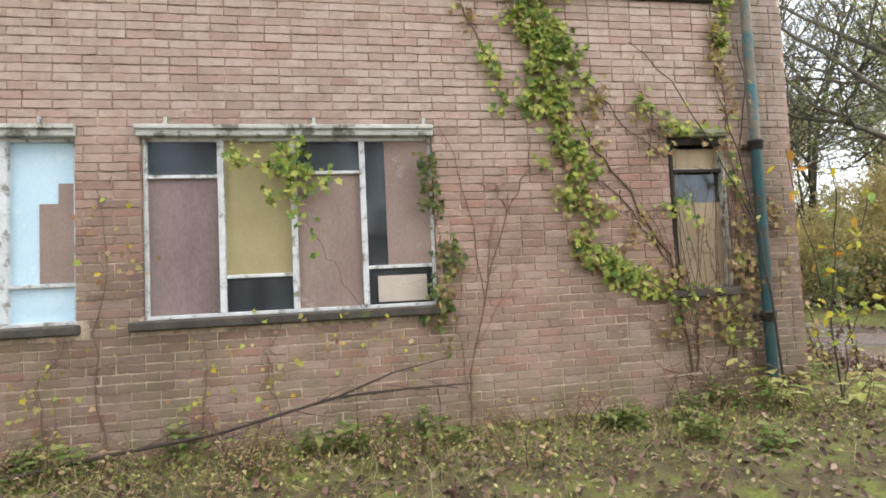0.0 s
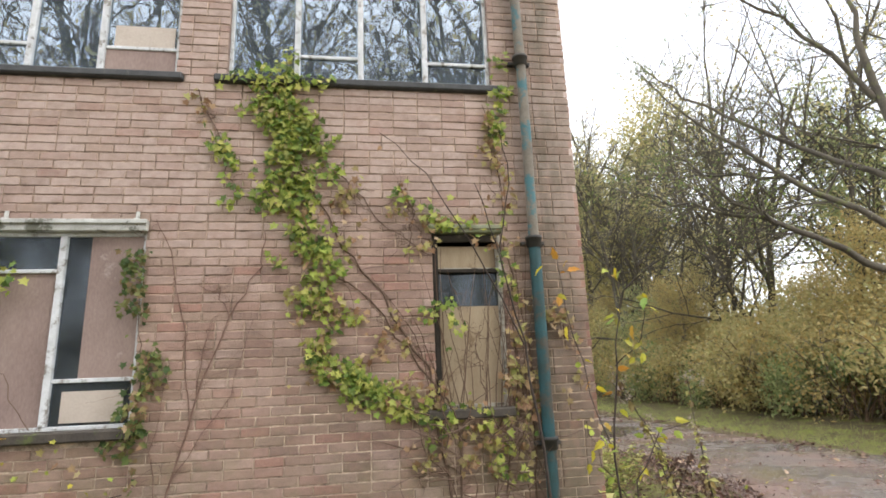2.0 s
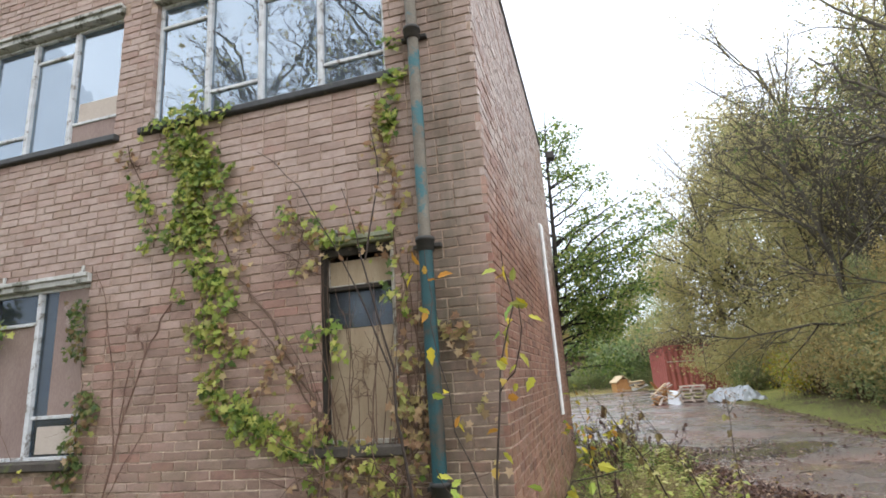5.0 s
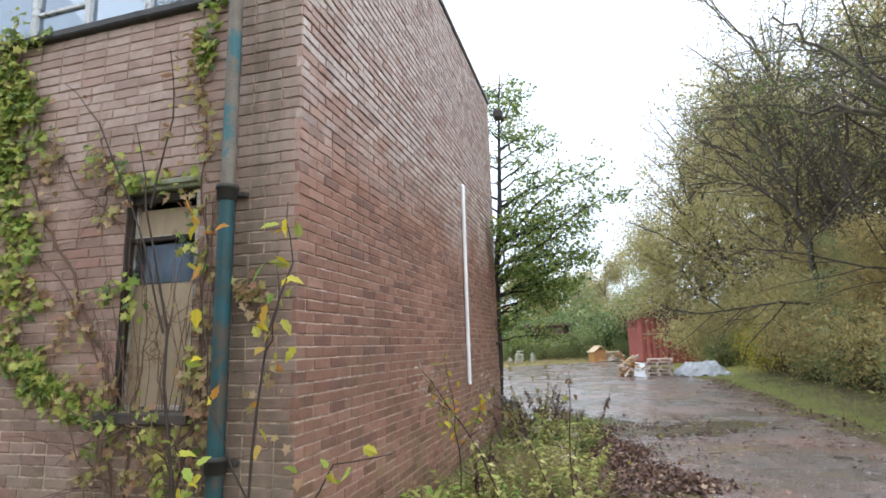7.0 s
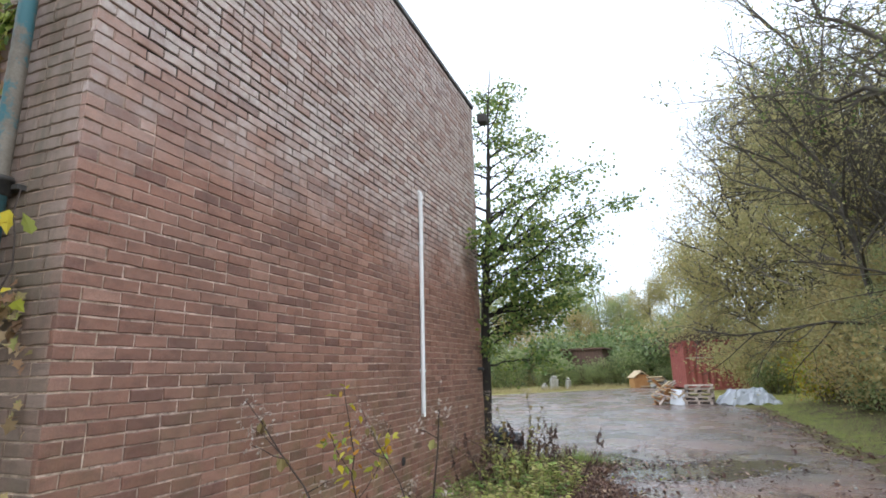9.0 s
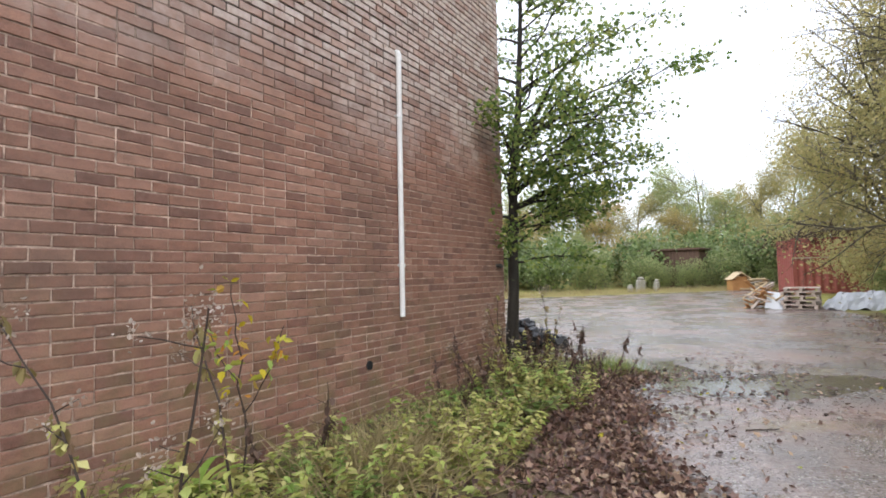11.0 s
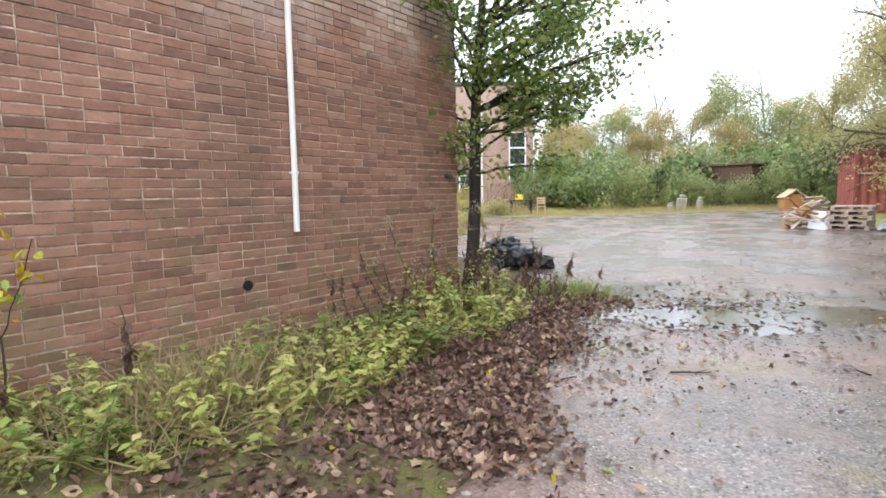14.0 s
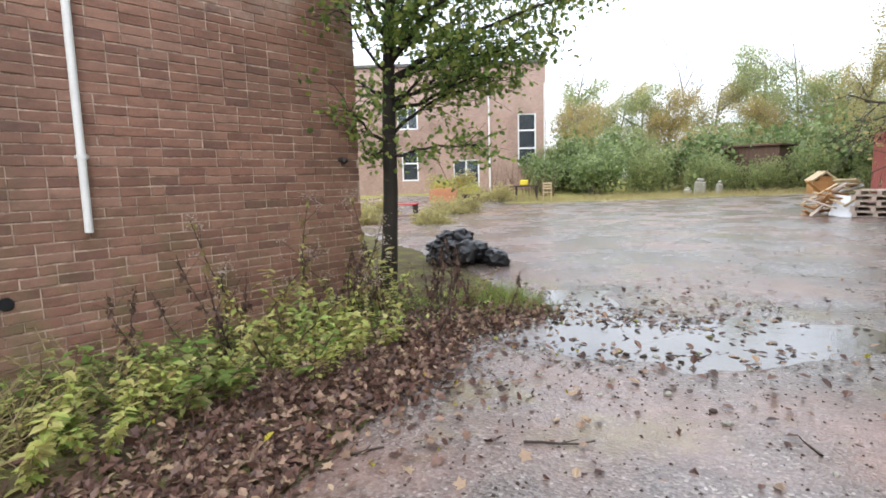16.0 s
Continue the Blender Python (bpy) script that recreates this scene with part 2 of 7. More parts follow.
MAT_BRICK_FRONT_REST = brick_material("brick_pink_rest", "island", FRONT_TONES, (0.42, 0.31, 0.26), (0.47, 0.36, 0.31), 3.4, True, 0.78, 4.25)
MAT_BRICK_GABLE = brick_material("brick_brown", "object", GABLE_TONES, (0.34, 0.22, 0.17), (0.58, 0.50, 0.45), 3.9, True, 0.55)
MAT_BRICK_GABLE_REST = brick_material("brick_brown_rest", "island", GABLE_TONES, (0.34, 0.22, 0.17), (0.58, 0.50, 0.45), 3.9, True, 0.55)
MAT_BRICK_FAR = brick_material("brick_far", "island", [(0.44, 0.30, 0.245), (0.47, 0.33, 0.27), (0.41, 0.275, 0.225)], (0.48, 0.34, 0.28), (0.5, 0.38, 0.33), 6, False, 0.8)


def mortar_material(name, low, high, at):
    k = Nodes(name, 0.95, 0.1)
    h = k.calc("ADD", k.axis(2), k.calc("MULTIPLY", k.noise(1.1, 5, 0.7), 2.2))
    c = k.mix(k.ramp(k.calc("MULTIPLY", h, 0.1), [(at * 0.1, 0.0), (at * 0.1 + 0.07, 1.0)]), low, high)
    c = k.mix(0.8, c, k.ramp(k.noise(8, 7, 0.8), [(0.36, 0.25), (0.5, 0.95), (0.64, 1.7)]), "MULTIPLY")
    k.bump(k.noise(180, 3), 0.5, 0.004)
    return k.done(c)


MAT_MORTAR_FRONT = mortar_material("mortar_front", (0.47, 0.37, 0.285), (0.36, 0.265, 0.205), 2.8)
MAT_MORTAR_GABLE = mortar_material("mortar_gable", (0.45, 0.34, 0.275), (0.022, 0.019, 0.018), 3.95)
MAT_FRAME_RUSTY = plain("rusty_frame_paint", (0.20, 0.17, 0.13), (0.60, 0.57, 0.50), 12, 120, 0.7, stain=(0.07, 0.05, 0.035), stain_at=0.52)
MAT_FRAME = plain("peeling_white_paint", (0.44, 0.45, 0.45), (0.70, 0.71, 0.72), 9, 120, 0.55, stain=(0.20, 0.17, 0.14), stain_at=0.525)
MAT_LINTEL = plain("weathered_white_lintel", (0.34, 0.33, 0.30), (0.58, 0.58, 0.55), 7, 80, 0.8, stain=(0.10, 0.10, 0.07), stain_at=0.51)
MAT_LINTEL_MOSSY = plain("mossy_lintel", (0.16, 0.17, 0.11), (0.36, 0.37, 0.27), 8, 80, 0.85, stain=(0.14, 0.17, 0.06), stain_at=0.5)
# near-black colour that holds the shade in the narrow window's reveal
MAT_REVEAL_SHADE = plain("reveal_shade", (0.012, 0.010, 0.008), (0.045, 0.036, 0.028), 9, 60, 0.9, stain=(0.10, 0.08, 0.055), stain_at=0.6)
MAT_SILL = plain("dark_mossy_sill", (0.035, 0.03, 0.026), (0.105, 0.088, 0.072), 6, 70, 0.85, stain=(0.10, 0.12, 0.04), stain_at=0.60)
MAT_SLATE = plain("dark_slate_sill", (0.035, 0.036, 0.038), (0.08, 0.08, 0.08), 8, 90, 0.6, stain=(0.13, 0.14, 0.10), stain_at=0.62)
MAT_BOARD_BROWN = plain("brown_board", (0.21, 0.145, 0.125), (0.35, 0.26, 0.225), 2.2, 60, 0.7, bump=0.08, stain=(0.43, 0.35, 0.31), stain_at=0.6, stretch=(1, 1, 0.45))
MAT_BOARD_PURPLE = plain("purple_brown_board", (0.15, 0.105, 0.105), (0.29, 0.215, 0.205), 2.0, 60, 0.7, bump=0.08, stain=(0.40, 0.33, 0.30), stain_at=0.62, stretch=(1, 1, 0.4))
MAT_BOARD_OLIVE = plain("olive_yellow_board", (0.29, 0.24, 0.125), (0.39, 0.33, 0.18), 2.4, 60, 0.7, bump=0.06, stain=(0.40, 0.30, 0.2), stain_at=0.64)
MAT_BOARD_BLUE = plain("pale_blue_board", (0.40, 0.58, 0.70), (0.56, 0.72, 0.82), 2.4, 60, 0.5, bump=0.05, stain=(0.62, 0.74, 0.80), stain_at=0.58)
MAT_BOARD_TAN = plain("tan_board", (0.30, 0.22, 0.14), (0.45, 0.36, 0.25), 2.6, 60, 0.75, bump=0.1, stain=(0.22, 0.15, 0.09), stain_at=0.58, stretch=(2.5, 1, 0.4))
MAT_BOARD_PALE = plain("pale_board", (0.42, 0.35, 0.29), (0.55, 0.48, 0.41), 3, 60, 0.7, bump=0.06)
MAT_PIPE_IRON = plain("rusty_blue_iron", (0.025, 0.045, 0.043), (0.018, 0.085, 0.098), 5, 70, 0.55, stain=(0.075, 0.06, 0.045), stain_at=0.53, bump=0.3)
MAT_PIPE_GREY = plain("grey_weathered_iron", (0.10, 0.085, 0.065), (0.22, 0.19, 0.15), 4, 70, 0.6, stain=(0.035, 0.135, 0.155), stain_at=0.535)
MAT_COLLAR = plain("dark_iron", (0.025, 0.028, 0.03), (0.07, 0.06, 0.05), 8, 70, 0.6)
MAT_PIPE_WHITE = plain("white_plastic_pipe", (0.62, 0.62, 0.60), (0.78, 0.78, 0.77), 3, 50, 0.4, bump=0.05, stain=(0.5, 0.47, 0.42), stain_at=0.64)
MAT_COPING = plain("lead_grey_coping", (0.07, 0.07, 0.07), (0.17, 0.165, 0.16), 4, 50, 0.6)
# near-black, so that the colour holds the shade of unlit rooms
MAT_ROOM_SHADE = plain("room_shade", (0.03, 0.03, 0.03), (0.06, 0.055, 0.05), 2, 30, 0.9)
MAT_BLACK = plain("black_plastic", (0.008, 0.009, 0.012), (0.022, 0.024, 0.03), 5, 50, 0.35, spec=0.5)


def glass_material(name, tint, gloss_ior, rough, dust_haze):
    k = Nodes(name)
    t = k.tree
    see = k.add("ShaderNodeBsdfTransparent")
    see.inputs[0].default_value = (*tint, 1)
    shine = k.add("ShaderNodeBsdfGlossy")
    shine.inputs["Roughness"].default_value = rough
    shine.inputs["Color"].default_value = (0.78, 0.89, 1.0, 1)
    fr = k.add("ShaderNodeFresnel")
    fr.inputs[0].default_value = gloss_ior
    # diffuse film: dirt, plus the bluish haze of reflected sky painted as colour
    film = k.add("ShaderNodeBsdfDiffuse")
    film.inputs[0].default_value = (*dust_haze, 1)
    dirty = k.add("ShaderNodeMixShader")
    k.link(k.ramp(k.noise(3.5, 6, 0.7), [(0.35, 0.14), (0.75, 0.42)]), dirty.inputs[0])
    k.link(see.outputs[0], dirty.inputs[1])
    k.link(film.outputs[0], dirty.inputs[2])
    m = k.add("ShaderNodeMixShader")
    k.link(fr.outputs[0], m.inputs[0])
    k.link(dirty.outputs[0], m.inputs[1])
    k.link(shine.outputs[0], m.inputs[2])
    wave = k.add("ShaderNodeBump")
    wave.inputs["Strength"].default_value, wave.inputs["Distance"].default_value = 0.10, 0.02
    k.link(k.noise(2.2, 2), wave.inputs["Height"])
    k.link(wave.outputs[0], shine.inputs["Normal"])
    k.link(m.outputs[0], t.nodes["Material Output"].inputs["Surface"])
    return k.mat


MAT_GLASS = glass_material("window_glass", (0.45, 0.5, 0.5), 2.75, 0.015, (0.30, 0.37, 0.44))
MAT_GLASS_DIRTY = glass_material("dirty_glass", (0.35, 0.38, 0.4), 1.45, 0.08, (0.13, 0.15, 0.165))


def leaf_material(name, tones, shine=0.35, through_light=0.35, source="island"):
    k = Nodes(name, 0.5, 0.3)
    n = len(tones)
    c = k.ramp(k.random(source), [((i + 0.5) / n, t) for i, t in enumerate(tones)])
    c = k.mix(0.5, c, k.ramp(k.noise(1.1, 3), [(0.3, 0.8), (0.7, 1.05)]), "MULTIPLY")
    k.link(c, k.bsdf.inputs["Base Color"])
    k.bsdf.inputs["Roughness"].default_value = 1.0 - shine
    thin = k.add("ShaderNodeBsdfTranslucent")
    k.link(c, thin.inputs[0])
    m = k.add("ShaderNodeMixShader")
    m.inputs[0].default_value = through_light
    k.link(k.bsdf.outputs[0], m.inputs[1])
    k.link(thin.outputs[0], m.inputs[2])
    k.link(m.outputs[0], k.tree.nodes["Material Output"].inputs["Surface"])
    return k.mat


LEAF_MAT_IVY = leaf_material("ivy_green", [(0.08, 0.14, 0.025), (0.20, 0.30, 0.05), (0.40, 0.46, 0.09), (0.12, 0.19, 0.035), (0.58, 0.55, 0.15), (0.36, 0.42, 0.09), (0.06, 0.10, 0.025), (0.50, 0.50, 0.13)], 0.45)
LEAF_MAT_IVY_DARK = leaf_material("ivy_dark", [(0.06, 0.10, 0.03), (0.12, 0.17, 0.045), (0.20, 0.22, 0.07), (0.22, 0.15, 0.07)])
LEAF_MAT_IVY_RED = leaf_material("ivy_russet", [(0.29, 0.165, 0.09), (0.42, 0.27, 0.15), (0.40, 0.36, 0.12), (0.20, 0.115, 0.07), (0.34, 0.36, 0.10), (0.50, 0.36, 0.22)])
LEAF_MAT_YELLOW = leaf_material("yellow_leaf", [(0.52, 0.44, 0.05), (0.42, 0.46, 0.08), (0.30, 0.40, 0.08), (0.55, 0.33, 0.05)])
LEAF_MAT_AUTUMN = leaf_material("yellow_orange_leaf", [(0.6, 0.48, 0.04), (0.32, 0.44, 0.08), (0.6, 0.25, 0.04), (0.26, 0.40, 0.10), (0.55, 0.5, 0.08)])
LEAF_MAT_NETTLE = leaf_material("nettle_green", [(0.30, 0.42, 0.11), (0.45, 0.54, 0.17), (0.20, 0.31, 0.07), (0.56, 0.56, 0.23), (0.15, 0.23, 0.06)])
LEAF_MAT_LIME = leaf_material("lime_leaf", [(0.40, 0.46, 0.12), (0.55, 0.54, 0.18), (0.28, 0.37, 0.09), (0.60, 0.55, 0.24), (0.46, 0.44, 0.16), (0.36, 0.27, 0.11)])
LEAF_MAT_BROWNING = leaf_material("browning_leaf", [(0.30, 0.24, 0.10), (0.22, 0.15, 0.08), (0.38, 0.36, 0.13), (0.16, 0.10, 0.06)])
LEAF_MAT_FERN = leaf_material("fern_green", [(0.12, 0.20, 0.04), (0.20, 0.27, 0.07), (0.27, 0.27, 0.10)], 0.4)
LEAF_MAT_FROND = leaf_material("hart_tongue_green", [(0.22, 0.34, 0.06), (0.34, 0.44, 0.09), (0.44, 0.48, 0.13)], 0.5, 0.3, "object")
LEAF_MAT_TREE = leaf_material("alder_green", [(0.11, 0.18, 0.05), (0.18, 0.27, 0.07), (0.27, 0.36, 0.095), (0.42, 0.45, 0.12), (0.13, 0.21, 0.06)], 0.4, 0.58)
LEAF_MAT_OLIVE = leaf_material("olive_leaf", [(0.44, 0.395, 0.18), (0.52, 0.46, 0.215), (0.38, 0.375, 0.16), (0.59, 0.49, 0.23)], 0.35, 0.62)
LEAF_MAT_GREEN = leaf_material("wood_green", [(0.29, 0.36, 0.16), (0.38, 0.43, 0.20), (0.46, 0.48, 0.23)], 0.35, 0.62)
LEAF_MAT_GOLD = leaf_material("wood_gold", [(0.56, 0.42, 0.17), (0.5, 0.41, 0.19), (0.44, 0.39, 0.18)], 0.35, 0.62)
LEAF_MAT_LAUREL = leaf_material("laurel_green", [(0.13, 0.20, 0.075), (0.23, 0.31, 0.115), (0.35, 0.42, 0.18), (0.18, 0.24, 0.09), (0.30, 0.36, 0.20)], 0.55, 0.4)
LEAF_MAT_LITTER = leaf_material("fallen_leaf", [(0.10, 0.054, 0.042), (0.16, 0.088, 0.068), (0.23, 0.14, 0.105), (0.045, 0.028, 0.024), (0.30, 0.19, 0.135), (0.40, 0.29, 0.19), (0.11, 0.058, 0.046), (0.06, 0.036, 0.03), (0.18, 0.10, 0.075)], 0.62, 0.08)
LEAF_MAT_DEAD = leaf_material("dead_leaf", [(0.10, 0.06, 0.045), (0.16, 0.10, 0.07), (0.07, 0.045, 0.035)], 0.3, 0.1)
LEAF_MAT_FLUFF = leaf_material("seed_fluff", [(0.50, 0.42, 0.36), (0.40, 0.32, 0.26), (0.58, 0.51, 0.46)], 0.1, 0.4)
LEAF_MAT_GRASS = leaf_material("grass_blade", [(0.20, 0.30, 0.07), (0.30, 0.38, 0.09), (0.38, 0.37, 0.13), (0.15, 0.23, 0.05)], 0.3, 0.3)
LEAF_MAT_VERGE = leaf_material("verge_grass", [(0.32, 0.44, 0.11), (0.42, 0.50, 0.14), (0.48, 0.46, 0.18)], 0.3, 0.4)
LEAF_MAT_STRAW = leaf_material("straw_blade", [(0.36, 0.29, 0.15), (0.44, 0.36, 0.20), (0.30, 0.25, 0.12)], 0.25, 0.3)
MAT_BARK = plain("grey_bark", (0.14, 0.125, 0.10), (0.27, 0.24, 0.19), 5, 40, 0.9, bump=0.6, distance=0.02, stain=(0.22, 0.23, 0.11), stain_at=0.60, stretch=(1, 1, 0.3))
MAT_BARK_DARK = plain("dark_wet_bark", (0.016, 0.014, 0.012), (0.045, 0.038, 0.03), 6, 45, 0.7, bump=0.6, distance=0.015, stain=(0.07, 0.075, 0.04), stain_at=0.62, stretch=(1, 1, 0.4))
MAT_STEM = plain("brown_stem", (0.085, 0.05, 0.035), (0.17, 0.11, 0.075), 12, 70, 0.85, bump=0.2)
MAT_BARK_MOSSY = plain("dark_mossy_bark", (0.05, 0.042, 0.033), (0.11, 0.095, 0.07), 5, 40, 0.9, bump=0.6, distance=0.02, stain=(0.12, 0.13, 0.05), stain_at=0.56, stretch=(1, 1, 0.4))
MAT_STEM_FAINT = plain("faint_russet_stem", (0.13, 0.075, 0.055), (0.22, 0.135, 0.10), 12, 70, 0.9, bump=0.2)
MAT_STEM_DARK = plain("dark_stem", (0.03, 0.022, 0.018), (0.07, 0.05, 0.04), 12, 70, 0.8, bump=0.2)
MAT_STEM_STRAW = plain("straw_stem", (0.26, 0.2, 0.11), (0.38, 0.31, 0.19), 12, 70, 0.85, bump=0.2)


def ground_material():
    k = Nodes("moss_earth_and_grass", 0.95, 0.15)
    c = k.ramp(k.noise(2.4, 6, 0.7), [(0.3, (0.09, 0.07, 0.045)), (0.5, (0.16, 0.13, 0.07)), (0.62, (0.20, 0.21, 0.06)), (0.75, (0.30, 0.32, 0.08))])
    c = k.mix(0.7, c, k.ramp(k.noise(38, 5, 0.7), [(0.3, 0.35), (0.7, 1.1)]), "MULTIPLY")
    # the grass strip beyond the yard is pale and dry
    far = k.ramp(k.calc("MULTIPLY", k.axis(1), 0.01), [(0.24, 0.0), (0.28, 1.0)])
    c = k.mix(far, c, k.ramp(k.noise(1.4, 5), [(0.3, (0.20, 0.22, 0.06)), (0.7, (0.38, 0.33, 0.12))]))
    k.bump(k.noise(30, 6, 0.7), 0.8, 0.03)
    return k.done(c)


def road_material():
    k = Nodes("wet_tarmac", 0.5, 0.5)
    grit = k.add("ShaderNodeTexVoronoi")
    grit.inputs["Scale"].default_value = 62
    k.link(k.pos, grit.inputs["Vector"])
    stones = k.ramp(grit.outputs["Color"], [(0.1, (0.075, 0.067, 0.064)), (0.5, (0.185, 0.166, 0.158)), (0.82, (0.29, 0.265, 0.25)), (0.96, (0.56, 0.53, 0.5))])
    c = k.mix(k.ramp(k.noise(0.5, 6, 0.65), [(0.44, 0.0), (0.62, 0.7)]), stones, (0.33, 0.215, 0.185))
    c = k.mix(k.ramp(k.noise(0.9, 6, 0.7), [(0.54, 0.0), (0.66, 0.6)]), c, (0.27, 0.23, 0.12))
    c = k.mix(k.ramp(k.noise(2.3, 6, 0.75), [(0.55, 0.0), (0.72, 0.6)]), c, (0.085, 0.07, 0.065))
    c = k.mix(0.6, c, k.ramp(k.noise(7, 6, 0.7), [(0.3, (0.50, 0.45, 0.42)), (0.7, (1.0, 0.94, 0.9))]), "MULTIPLY")
    wet = k.ramp(k.noise(0.8, 7, 0.66), [(0.40, 0.12), (0.62, 0.40)])
    k.bump(k.mix(0.45, grit.outputs["Distance"], k.noise(9, 5)), 0.55, 0.008)
    return k.done(c, wet)


def water_material():
    k = Nodes("puddle_water", 0.10, 0.5)
    k.bsdf.inputs["IOR"].default_value = 1.75
    k.bump(k.noise(16, 3), 0.35, 0.006)
    return k.done(k.ramp(k.noise(2, 4), [(0.3, (0.07, 0.06, 0.053)), (0.7, (0.13, 0.115, 0.10))]))


MAT_GROUND = ground_material()
MAT_ROAD = road_material()
MAT_WATER = water_material()
# ---- ground, road and puddles ----
def sheet(name, xs, ys, height, material):
    """A sheet of quads over the lines xs and ys."""
    gx, gy = np.meshgrid(xs, ys)
    v = np.stack([gx, gy, np.vectorize(height)(gx, gy)], -1).reshape(-1, 3)
    i = np.arange((len(ys) - 1) * len(xs)).reshape(len(ys) - 1, len(xs))[:, :-1]
    f = np.stack([i, i + 1, i + len(xs) + 1, i + len(xs)], -1).reshape(-1, 4)
    return part_np(name, v, f, material, smooth=True)


def road_left(y):
    """The tarmac's ragged edge along the building, then along the yard."""
    if y < 12.6:
        e = 6.9 + 0.35 * math.sin(y * 0.9 + 0.5) - 0.08 * max(0.0, y - 9)
    else:
        e = 6.5 - 1.1 * (y - 12.6) - 0.12 * max(0.0, y - 12.6) ** 2
    return max(e, -14.0) + 0.16 * noise.noise((y * 1.7, 3.1, 0))


def road_right(y):
    return 10.5 + 0.25 * math.sin(y * 0.35) - 0.12 * max(0.0, y - 20) + 0.18 * noise.noise((y * 1.3, 9.7, 0))


def yard_end(x):
    """Where the yard's tarmac meets the dry grass."""
    return 33.6 + 0.72 * x * (1 if x > -6 else 0.4) + 0.3 * noise.noise((x * 0.9, 1.3, 0))


def ground_height(x, y):
    h = rise(x, y) + 0.035 * noise.noise((x * 0.9, y * 0.9, 0.3)) + 0.02 * noise.noise((x * 3, y * 3, 0.9))
    bank = smooth01((6.7 - x) / 1.6) * smooth01((13.5 - y) / 2) * smooth01((y - 1) / 3)
    verge = smooth01((x - 10.8) / 2.5)
    h += 0.09 * bank + 0.22 * verge
    inside = min(x - road_left(y), road_right(y) - x, yard_end(x) - y, y + 40)
    return h - 0.28 * smooth01(inside / 0.9) - 0.012


xs = np.concatenate([[-400, -150, -60, -30, -18], np.arange(-12, 18.1, 0.3), [22, 30, 60, 150, 400]])
ys = np.concatenate([[-400, -150, -60, -25, -12], np.arange(-8, 44, 0.3), [50, 60, 90, 160, 400]])
ground = tagged(sheet("ground", xs, ys, ground_height, MAT_GROUND), "mossy earth with patches of grass and dry grass", "ground", kind="structure")

POTHOLES = ((6.9, 12.2, 0.75, 0.45, 0.04), (7.7, 12.5, 0.85, 0.5, 0.045), (8.45, 13.2, 0.6, 0.42, 0.045), (6.6, 13.1, 0.55, 0.6, 0.03), (6.1, 14.4, 0.45, 0.8, 0.028), (5.6, 15.7, 0.4, 0.7, 0.026),
            (8.5, 14.6, 0.55, 0.3, 0.04), (8.2, 16.6, 0.6, 0.35, 0.035), (8.9, 11.2, 0.5, 0.28, 0.02), (7.5, 18.7, 0.8, 0.35, 0.03), (9.3, 13.6, 0.5, 0.3, 0.035))


def road_height(x, y):
    h = rise(x, y) + 0.012 * noise.noise((x * 0.55, y * 0.55, 2.0)) + 0.006 * noise.noise((x * 2.4, y * 2.4, 5.0))
    for px, py, rx, ry, d in POTHOLES:
        q = ((x - px) / rx) ** 2 + ((y - py) / ry) ** 2
        if q < 4:
            h -= d * math.exp(-1.4 * q) * (1 + 0.5 * noise.noise((x * 3, y * 3, 1)))
    return h


def road_mesh():
    vs, fs, across = [], [], 60
    rows = np.concatenate([[-40, -25, -12], np.arange(-6, 20, 0.14), np.arange(20, 42.1, 0.5)])
    for y in rows:
        a, b = road_left(y), road_right(y)
        for i in range(across + 1):
            x = a + (b - a) * i / across
            yy = min(y, yard_end(x))
            edge = min(i, across - i, 2) / 2
            vs.append((x, yy, road_height(x, yy) - 0.05 * (1 - edge)))
    n = across + 1
    for r in range(len(rows) - 1):
        for i in range(across):
            q = (r * n + i, r * n + i + 1, (r + 1) * n + i + 1, (r + 1) * n + i)
            if abs(vs[q[0]][1] - vs[q[3]][1]) + abs(vs[q[1]][1] - vs[q[2]][1]) > 1e-4:
                fs.append(q)
    return part_np("road", vs, fs, MAT_ROAD, smooth=True)


road = tagged(road_mesh(), "wet worn grey tarmac drive with pinkish patches", "road", kind="structure")


def puddle(cx, cy, rx, ry, level, label):
    bm = bmesh.new()
    ring = [bm.verts.new((cx + rx * math.cos(a) * (1 + 0.12 * noise.noise((math.cos(a) * 2, math.sin(a) * 2, cx))), cy + ry * math.sin(a), level))
            for a in np.linspace(0, 2 * math.pi, 40, endpoint=False)]
    bm.faces.new(ring)
    ob = part("puddle", bm, MAT_WATER, None)
    return tagged(ob, label, "puddle", "puddles on the drive", "structure")


puddle(7.5, 12.75, 1.95, 1.55, -0.0095, "shallow rain puddle reflecting the white sky")

# ---- the brick building ----
WALL_X, WALL_Y, WEST, NORTH, TOP = 4.56, 4.82, -6.0, 11.98, 6.42
COURSE, BRICK, JOINT = 0.0763, 0.2265, 0.0105
# openings of the front: x0, x1, z0, z1
OPEN_A, OPEN_B, OPEN_S = (-1.72, 0.77, 1.18, 2.74), (-4.72, -2.22, 1.18, 2.74), (3.15, 3.78, 1.20, 2.72)
OPEN_U2, OPEN_U1, OPEN_U0 = (1.33, 3.79, 4.19, 5.60), (-1.58, 0.90, 4.19, 5.60), (-4.72, -2.22, 4.19, 5.60)
OPENINGS = [OPEN_A, OPEN_B, OPEN_S, OPEN_U2, OPEN_U1, OPEN_U0]
